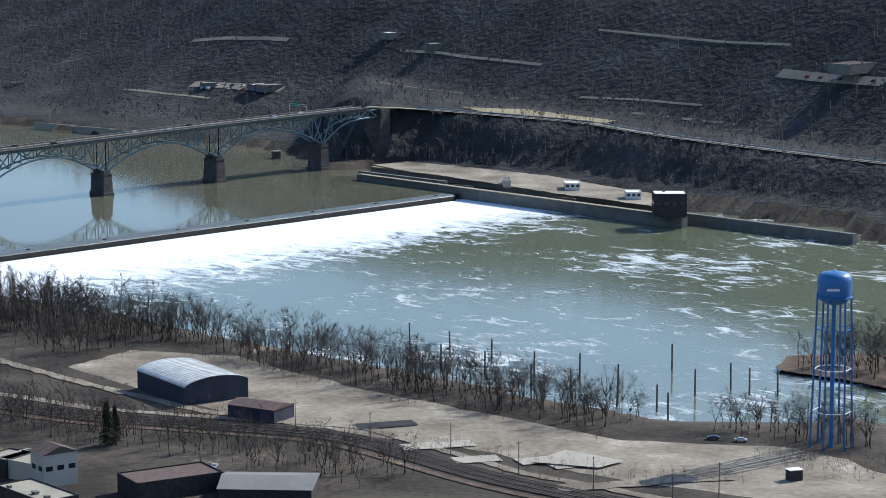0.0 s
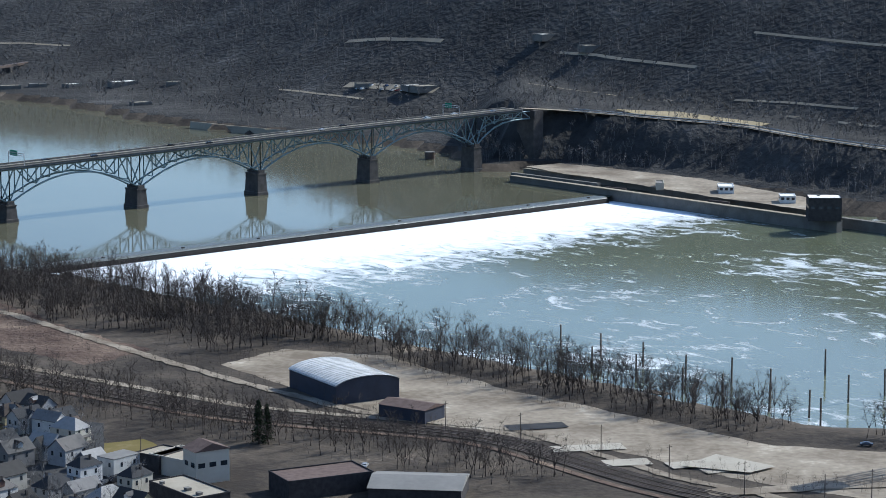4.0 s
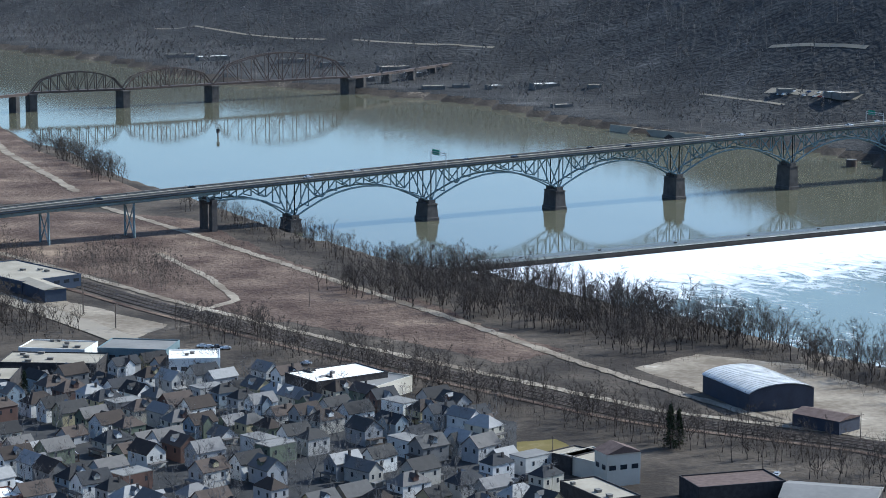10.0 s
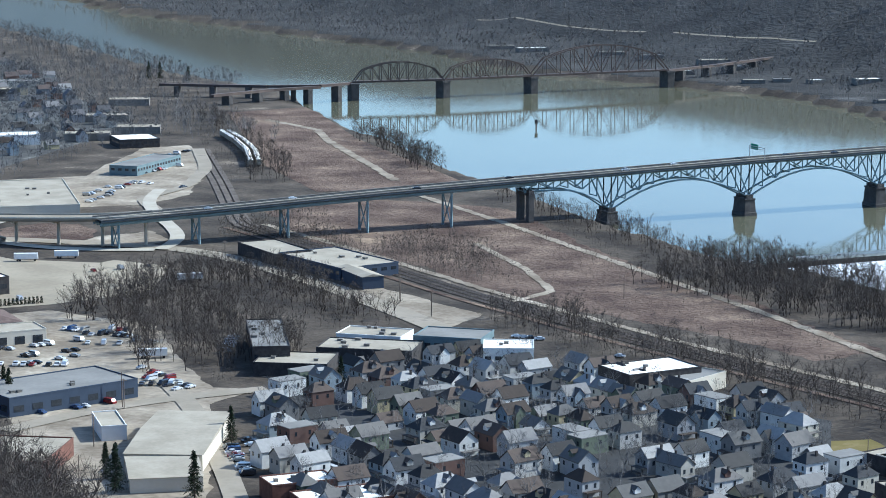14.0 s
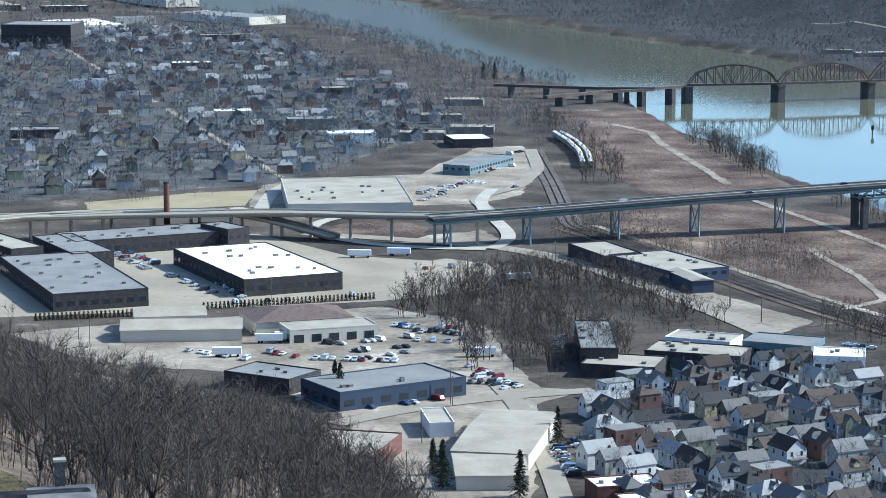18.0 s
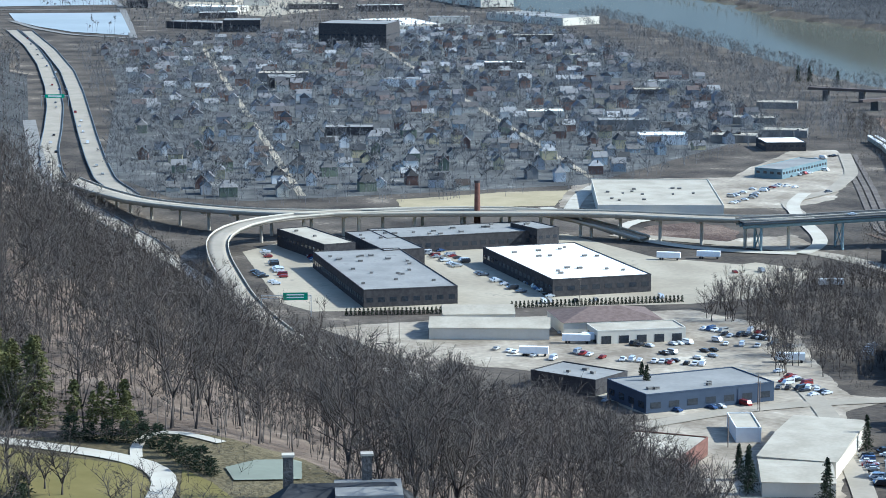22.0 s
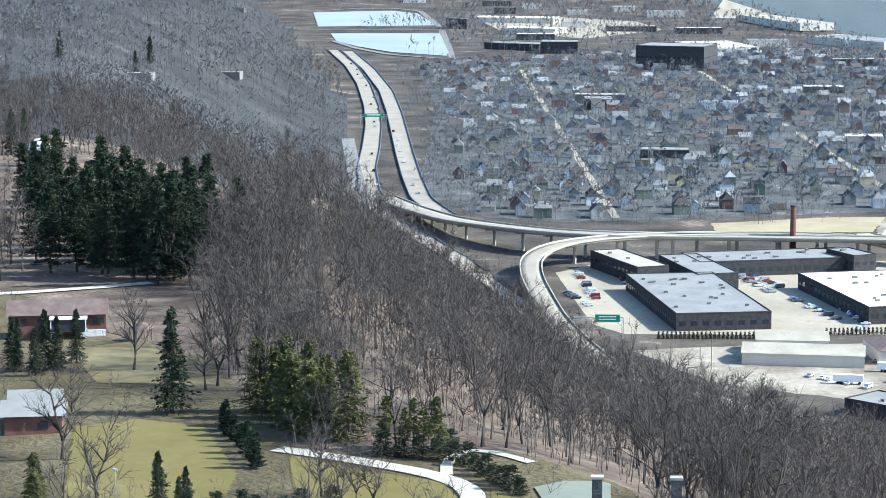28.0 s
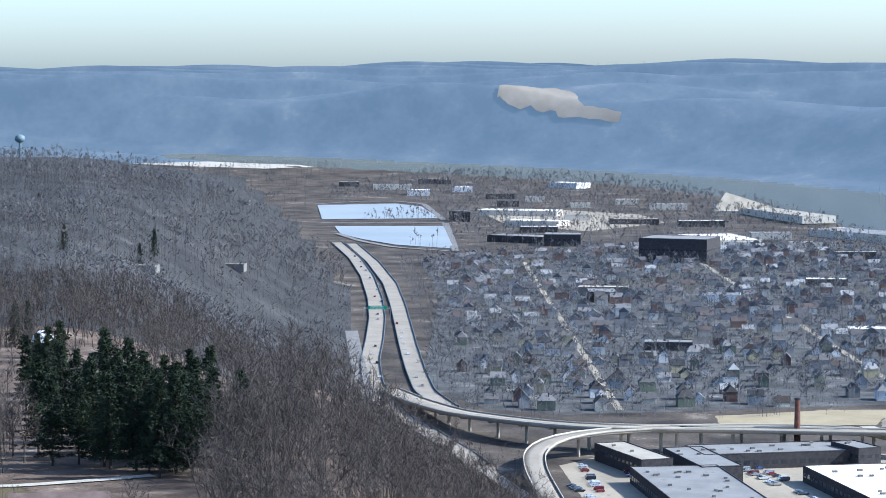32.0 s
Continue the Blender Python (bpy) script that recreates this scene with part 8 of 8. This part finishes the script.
# far water tower on the plateau
fx_, fy_ = (-2324.3, 1767.4)
d_ = math.hypot(fx_, fy_)
k_ = (3000 + 1850 * (1 - math.exp(-(d_ - 3000) / 1850))) / d_ if d_ > 3000 else 1
fz_ = 210 + (h1(fx_, fy_) - 210) * k_
fw = thing("water_tower", "distant pale green ball-shaped water tower", "water tower", pose(fx_ * k_, fy_ * k_, fz_))
part("shaft", Mesh().cyl(0, 0, 0, 24, 2.0, 1.4, 12), TEAL, fw)
sph = Mesh()
for j in range(7):
    a = math.pi * j / 6
    sph.v += [((6.2 * math.sin(a) + 0.01) * math.cos(2 * math.pi * k / 16), (6.2 * math.sin(a) + 0.01) * math.sin(2 * math.pi * k / 16), 27 - 5 * math.cos(a)) for k in range(16)]
sph.f = [(j * 16 + k, j * 16 + (k + 1) % 16, (j + 1) * 16 + (k + 1) % 16, (j + 1) * 16 + k) for j in range(6) for k in range(16)]
sph.mi = [0] * len(sph.f)
part("tank", sph, TEAL, fw, smooth=True)
# highway signs
q = (-690.5, 842.8)
gantry("green overhead sign beside the ramp", q[0], q[1], FLOOR, radians(40), 22, 10, [(4, 11, 3.4)])
q = (-1453.4, 1474.5)
gantry("green sign gantry over the highway", q[0], q[1], FLOOR, radians(45), 22, 9, [(0, 16, 3.0)])

# hedge row in front of the mill
hedge = thing("hedge", "clipped dark evergreen bush in a hedge row", "hedge", group="hedge row")
hv, hf = conifer(7, 3.3, 60, 0.27, 0.6, -0.3, 0.12, 10, 0.02, 0.1)[1]
part("foliage", fast_mesh("foliage", hv, hf, NEEDLE), NEEDLE, hedge)
kk = 0
for a, b in (((-671.5, 862.1), (-639.9, 890.2)), ((-621.6, 920.6), (-566.7, 979.8))):
    n = int(math.dist(a, b) / 1.9)
    for k in range(n + 1):
        x, y = a[0] + (b[0] - a[0]) * k / n, a[1] + (b[1] - a[1]) * k / n
        m = pose(x, y, FLOOR, 0, 0, 37 * kk % 360)
        if kk == 0:
            hedge.matrix_basis = m
        else:
            copy_thing(hedge, m)
        kk += 1

# parked white hopper wagons
wag = thing("rail_wagon", "pale covered rail wagon standing in a siding", "rail wagon", group="parked wagons")
part("body", Mesh().box(0, 0, 1.1, 15.5, 3.0, 3.2), PALEROOF, wag)
part("roof", Mesh().add([(-7.8, -1.6, 4.3), (7.8, -1.6, 4.3), (7.8, 0, 4.9), (-7.8, 0, 4.9), (7.8, 1.6, 4.3), (-7.8, 1.6, 4.3)], [(0, 1, 2, 3), (3, 2, 4, 5), (0, 3, 5), (1, 4, 2)]), WHITEROOF, wag)
for u in (-5.5, 5.5):
    part("bogie", Mesh().box(u, 0, 0.2, 3.0, 2.4, 0.9), RUST, wag)
SIDING_L = [(-788.8, 1629.8), (-755.9, 1584.3), (-722.5, 1531.8), (-690.4, 1470.3)]
kk = 0
for off in (0, 5.5):
    ln = shifted(SIDING_L, off)
    seg = [math.dist(p, q) for p, q in zip(ln, ln[1:])]
    s = 8.0
    while s < sum(seg):
        j, r = 0, s
        while r > seg[j]:
            r -= seg[j]
            j += 1
        p, q = ln[j], ln[j + 1]
        x, y = p[0] + (q[0] - p[0]) * r / seg[j], p[1] + (q[1] - p[1]) * r / seg[j]
        m = pose(x, y, FLOOR + 0.3, 0, 0, math.degrees(math.atan2(q[1] - p[1], q[0] - p[0])))
        if kk == 0:
            wag.matrix_basis = m
        else:
            copy_thing(wag, m)
        kk += 1
        s += 17.0

# box trailers in the yards
trl = thing("trailer", "white box trailer parked in a yard", "trailer", group="box trailers")
part("box_body", Mesh().box(0, 0, 1.2, 12, 2.6, 2.8), WHITEPAINT, trl)
for u in (-4.2, -3.0, 4.6):
    part("axle", Mesh().bar((u, -1.2, 0.5), (u, 1.2, 0.5), 1.0, 1.0, sides=10), RUBBER, trl)
for k, (q, a) in enumerate((((-552.6, 834.7), 10), ((-553.1, 867.9), 10), ((-547.8, 875.3), 10), ((-634.1, 1081.9), 5), ((-619.3, 1096.9), 5), ((-529.4, 1056.7), 20), ((-460.6, 884.4), 10))):
    m = pose(q[0], q[1], FLOOR + 0.1, 0, 0, a + 20)
    if k == 0:
        trl.matrix_basis = m
    else:
        copy_thing(trl, m)

# ---- far bank: clearings, roads and buildings on the slope ----
def hill_block(label, q, size, h, wall, roof, turn=0.0, win=0):
    x, y = q
    c, s = math.cos(turn), math.sin(turn)
    w, d = size
    a = (x - w / 2 * c - d / 2 * -s, y - w / 2 * s - d / 2 * c)
    b = (x - w / 2 * c + d / 2 * -s, y - w / 2 * s + d / 2 * c)
    e = (x + w / 2 * c + d / 2 * -s, y + w / 2 * s + d / 2 * c)
    return building(label, b, a, (a[0] + w * c, a[1] + w * s), h, wall, roof, base=h1(x, y) - 0.5, win=win)


for q, sz, hh, rf in (((-613.5, 2254.0), (26, 14), 6, WHITEROOF), ((-601.7, 2335.7), (30, 16), 7, PALEROOF), ((-573.4, 2301.7), (18, 12), 6, WHITEROOF), ((-526.8, 2189.5), (20, 12), 5, PALEROOF), ((-505.6, 2210.9), (16, 12), 5, GREYROOF), ((-473.0, 2205.9), (14, 12), 5, WHITEROOF),
                      ((-425.0, 2198.3), (24, 14), 6, WHITEROOF), ((-381.7, 2049.8), (16, 10), 4, PALEROOF), ((-375.1, 2173.9), (12, 10), 4, PALEROOF), ((-830.5, 2463.8), (34, 14), 7, WHITEROOF), ((-874.6, 2490.9), (30, 14), 6, PALEROOF), ((-734.0, 2431.6), (30, 14), 6, PALEROOF), ((-678.6, 2385.3), (22, 14), 6, GREYROOF),
                      ((-146.7, 1984.6), (18, 12), 5, WHITEROOF), ((-190.1, 2014.0), (14, 10), 4, PALEROOF), ((-137.5, 1977.2), (22, 14), 6, PALEROOF), ((-6.2, 1960.0), (14, 12), 6, PALEROOF), ((-42.9, 2004.5), (14, 12), 6, WHITEROOF), ((278.8, 1659.7), (44, 18), 8, BROWNROOF)):
    hill_block("small pale-roofed building among the trees of the far bank", q, sz, hh * 0.7, DULL, rf, 0.5 + 0.3 * cr.uniform(-1, 1))
for pts_, wd in (([(-266.0, 2060.9), (-243.0, 2033.5), (-218.0, 2009.2), (-188.1, 1984.1)], 5), ([(-216.3, 2137.1), (-168.5, 2088.2), (-128.4, 2057.0)], 8), ([(-52.4, 1887.3), (0.1, 1860.0), (17.1, 1839.9), (81.9, 1767.1)], 4), ([(98.2, 1769.3), (140.5, 1735.3), (177.9, 1697.7)], 4), ([(127.9, 1725.3), (147.6, 1707.6), (157.0, 1695.7), (196.6, 1654.4)], 4), ([(-30.6, 1975.8), (-6.1, 1955.0), (73.5, 1840.5)], 5), ([(96.7, 1649.2), (113.4, 1670.2), (120.0, 1682.7), (108.1, 1700.6), (95.8, 1694.3)], 9),
                 ([(-694.2, 2526.4), (-612.3, 2444.5), (-514.0, 2393.4)], 6), ([(-1016.0, 2801.5), (-851.9, 2646.3), (-733.9, 2556.7)], 6), ([(230.9, 1697.4), (260.7, 1663.7), (292.4, 1633.0)], 14), ([(-205.9, 2026.6), (-166.3, 1998.1), (-128.1, 1971.8)], 16), ([(116.5, 1853.3), (188.9, 1779.0), (242.1, 1725.1)], 4), ([(-318.4, 1916.7), (-273.9, 1882.2), (-222.4, 1848.7)], 5)):
    ribbon("road", "pale strip of road between the trees of the far bank", pts_, wd * 0.6, PAVING, 0.2, flat=False)
for q in ((-1486.6, 1343.9), (-1252.6, 1052.3), (-2307.0, 2100.5)):
    hill_block("pale-roofed house standing in the hillside woods", q, (18, 12), 5, DULL, PALEROOF, 0.6)
for a, b in (((-200.7, 2022.1), (-130.6, 1975.7)), ((247.4, 1676.9), (289.7, 1634.5)), ((-194.9, 2009.6), (-156.2, 1984.9))):
    car_row(a, b, 5.0, 0.7, HALFPI, "cars on the far slope")
drape("clearing", "tan grassy clearing above the bluff road", [(12.5, 1739.0), (58.6, 1738.0), (95.8, 1698.3), (118.0, 1682.9), (110.0, 1662.4), (97.0, 1668.2), (62.0, 1688.9), (29.6, 1706.7)], DRY, 0.5)
# pale field on the far ridge
edge_a = [(-4513.6, 5059.3), (-4514.1, 5165.5), (-4354.9, 5170.3), (-4031.0, 4841.6), (-3845.9, 4760.6)]
edge_b = [(-4412.6, 4934.9), (-4337.0, 4895.1), (-4126.0, 4787.3), (-3994.0, 4742.2), (-3800.9, 4694.1)]
def run_along(line, n):
    a = np.array(line)
    t = np.linspace(0, len(a) - 1, n)
    return np.stack([np.interp(t, np.arange(len(a)), a[:, i]) for i in (0, 1)], 1)
ra, rb = run_along(edge_a, 41), run_along(edge_b, 41)
wob = np.interp(np.arange(41), np.arange(0, 41, 2), np.random.default_rng(9).uniform(-0.1, 0.1, 21))[:, None]
rows_ = [ra + (rb - ra) * (q + wob * (q in (0.0, 1.0))) for q in np.linspace(0, 1, 9)]
v_ = np.concatenate([np.column_stack([p, height(p[:, 0], p[:, 1]) + 9]) for p in rows_])
f_ = np.array([(r * 41 + i, r * 41 + i + 1, (r + 1) * 41 + i + 1, (r + 1) * 41 + i) for r in range(8) for i in range(40)])
thing("field", "pale dry grass field on a distant ridge", "field", kind="structure", data=fast_mesh("field", far_in(v_), f_, FARFIELD))
# shrubs round the park
sx, sy = scatter(rng, 2600, 38, 58, 180, 520)
ok = inside(sx, sy, [(-261.1, 242.0), (-256.0, 247.4), (-240.0, 246.5), (-223.8, 228.7), (-234.8, 217.4)]) | inside(sx, sy, [(-289.8, 213.5), (-273.0, 215.8), (-251.7, 222.6), (-249.4, 231.1), (-228.9, 212.0), (-257.8, 189.6)]) | inside(sx, sy, [(-311.5, 287.6), (-276.9, 283.1), (-248.4, 266.1), (-254.5, 260.2), (-282.2, 260.4)])
grove("shrubs", "tangled leafless shrubs round the park lawns", BUSH, placed(sx[ok], sy[ok]), rng.uniform(0.35, 0.8, ok.sum()), TWIGBROWN, rng)
# ---- the distant works and shops ----
fr = random.Random(21)
FAR_BLOCKS = [(-3261.9, 3209.5), (-3119.2, 3154.3), (-3221.7, 3379.3), (-2956.1, 3187.2), (-2750.1, 3047.8), (-2628.7, 3008.7), (-2463.8, 2926.2), (-2477.1, 3053.2), (-2334.0, 2958.4), (-2927.7, 3043.0), (-2237.5, 2645.2), (-2140.8, 2626.6), (-2117.5, 2412.5), (-2041.7, 2649.3), (-1811.7, 2499.7), (-1687.7, 2407.7), (-1546.3, 2292.5), (-2569.1, 2873.5), (-1741.2, 2357.6), (-1724.6, 2581.1)]
for x, y in FAR_BLOCKS:
    w, d, a = fr.uniform(30, 70), fr.uniform(18, 30), 0.75
    c, s = math.cos(a), math.sin(a)
    building("low pale-roofed works hall in the distant valley", (x - d * s, y + d * c), (x, y), (x + w * c, y + w * s), fr.uniform(6, 9), fr.choice([BEIGE, BRICKDARK, WHITEWALL]), fr.choice([WHITEROOF, PALEROOF, GREYROOF, PALEROOF]))
gp = far_in([(*(-2184.1, 2970.5), 8)])[0]
gl = thing("glass_roof_hall", "distant hall with a tall sloping pale green glass roof", "building", pose(gp[0], gp[1], gp[2], 0, 0, 40))
part("roof", Mesh().add([(-32, -14, 4), (55, -14, 4), (55, 14, 4), (-32, 14, 4), (-12, 8, 30), (55, 8, 9)], [(0, 1, 5, 4), (1, 2, 5), (2, 3, 4, 5), (3, 0, 4)]), PALEROOF, gl)
part("wall", Mesh().box(10, 0, -1, 84, 27, 5.5), BEIGE, gl)


# ---- riverside odds and ends near the water tower ----
spit = lot("river_spit", "low wooded spit of land by the bank", [(138.1, 1008.0), (145.7, 1032.8), (172.9, 1037.6), (205.0, 1034.0), (225.0, 1005.0), (195.0, 958.0), (176.8, 966.9), (160.1, 986.4), (146.0, 996.0)], WOODFLOOR, -6.6, "ground")
sx, sy = scatter(rng, 3000, -14, -7, 850, 1400)
ok = inside(sx, sy, [(142.0, 1008.0), (148.0, 1028.0), (172.0, 1033.0), (200.0, 1028.0), (192.0, 965.0), (178.0, 972.0), (162.0, 990.0)])
pos = np.stack([sx[ok], sy[ok], np.full(ok.sum(), 1.0)], 1)[:55]
grove("woods", "leafless trees on the river spit", BANK, pos, rng.uniform(0.7, 1.25, len(pos)), HILLTWIG, rng, bark=BARK)
strip("leafless trees by the water tower", [(96.4, 862.8), (109.2, 862.2), (127.3, 851.4), (151.4, 840.0)], 46, -6, 8, BANK, 0.6, 0.95)
strip("brush by the water tower", [(116.3, 833.0), (132.0, 809.0), (147.4, 801.2)], 80, -14, 10, BUSH, 0.6, 1.2, TWIGDARK)
for k, (q, a, w) in enumerate((((33.6, 815.3), 20, 14), ((42.9, 809.0), 25, 10), ((-19.1, 869.1), 18, 22), ((67.4, 784.7), 15, 60), ((-0.8, 837.2), 15, 26), ((12.7, 816.8), 15, 16))):
    x, y = q
    c, s = math.cos(radians(a)), math.sin(radians(a))
    lot("concrete_slab", "broken pale concrete slab in the dirt yard", [(x - w / 2 * c, y - w / 2 * s), (x + w / 2 * c, y + w / 2 * s), (x + w / 2 * c - 9 * s, y + w / 2 * s + 9 * c), (x - w / 2 * c - 9 * s, y - w / 2 * s + 9 * c)], DARKROOF if k == 2 else GRAVEL if k == 3 else CONCRETE, 0.3)
car_row((95.3, 851.6), (104.4, 848.1), 9, 1.0, 0.2, "trucks on the bank")
sq = (115.7, 793.7)
sb = thing("site_shed", "small dark site shed with a pale roof", "shed", pose(sq[0], sq[1], FLOOR, 0, 0, 20))
part("wall", Mesh().box(0, 0, 0, 4.6, 3.4, 3.6), BRICKDARK, sb)
part("roof", Mesh().box(0, 0, 3.6, 5.0, 3.8, 0.25), WHITEROOF, sb)
dock = thing("dock", "small weathered timber dock on the river bank", "dock", pose(24.5, 943.0, 2.0, 0, 0, -40))
part("deck", Mesh().box(0, 0, 4.2, 11, 4.5, 0.35), WOODPOLE, dock)
for u in (-5, -1.7, 1.7, 5):
    for v in (-1.9, 1.9):
        part("post", Mesh().cyl(u, v, -4, 5.2, 0.2, 0.18, 8), WOODPOLE, dock)
part("rail", Mesh().bar((-5.2, -2.1, 5.3), (5.2, -2.1, 5.3), 0.15), WOODPOLE, dock)
# navigation buoy and channel marker upstream
mx, my = (-602.7, 1799.2)
mk = thing("channel_marker", "small dark river channel marker", "marker", pose(mx, my, UPPER))
part("post", Mesh().cyl(0, 0, -3, 5, 0.7, 0.5, 8), RUST, mk)
part("board", Mesh().box(0, 0, 3.5, 2.4, 0.3, 3.4, 0.6), BRICKDARK, mk)
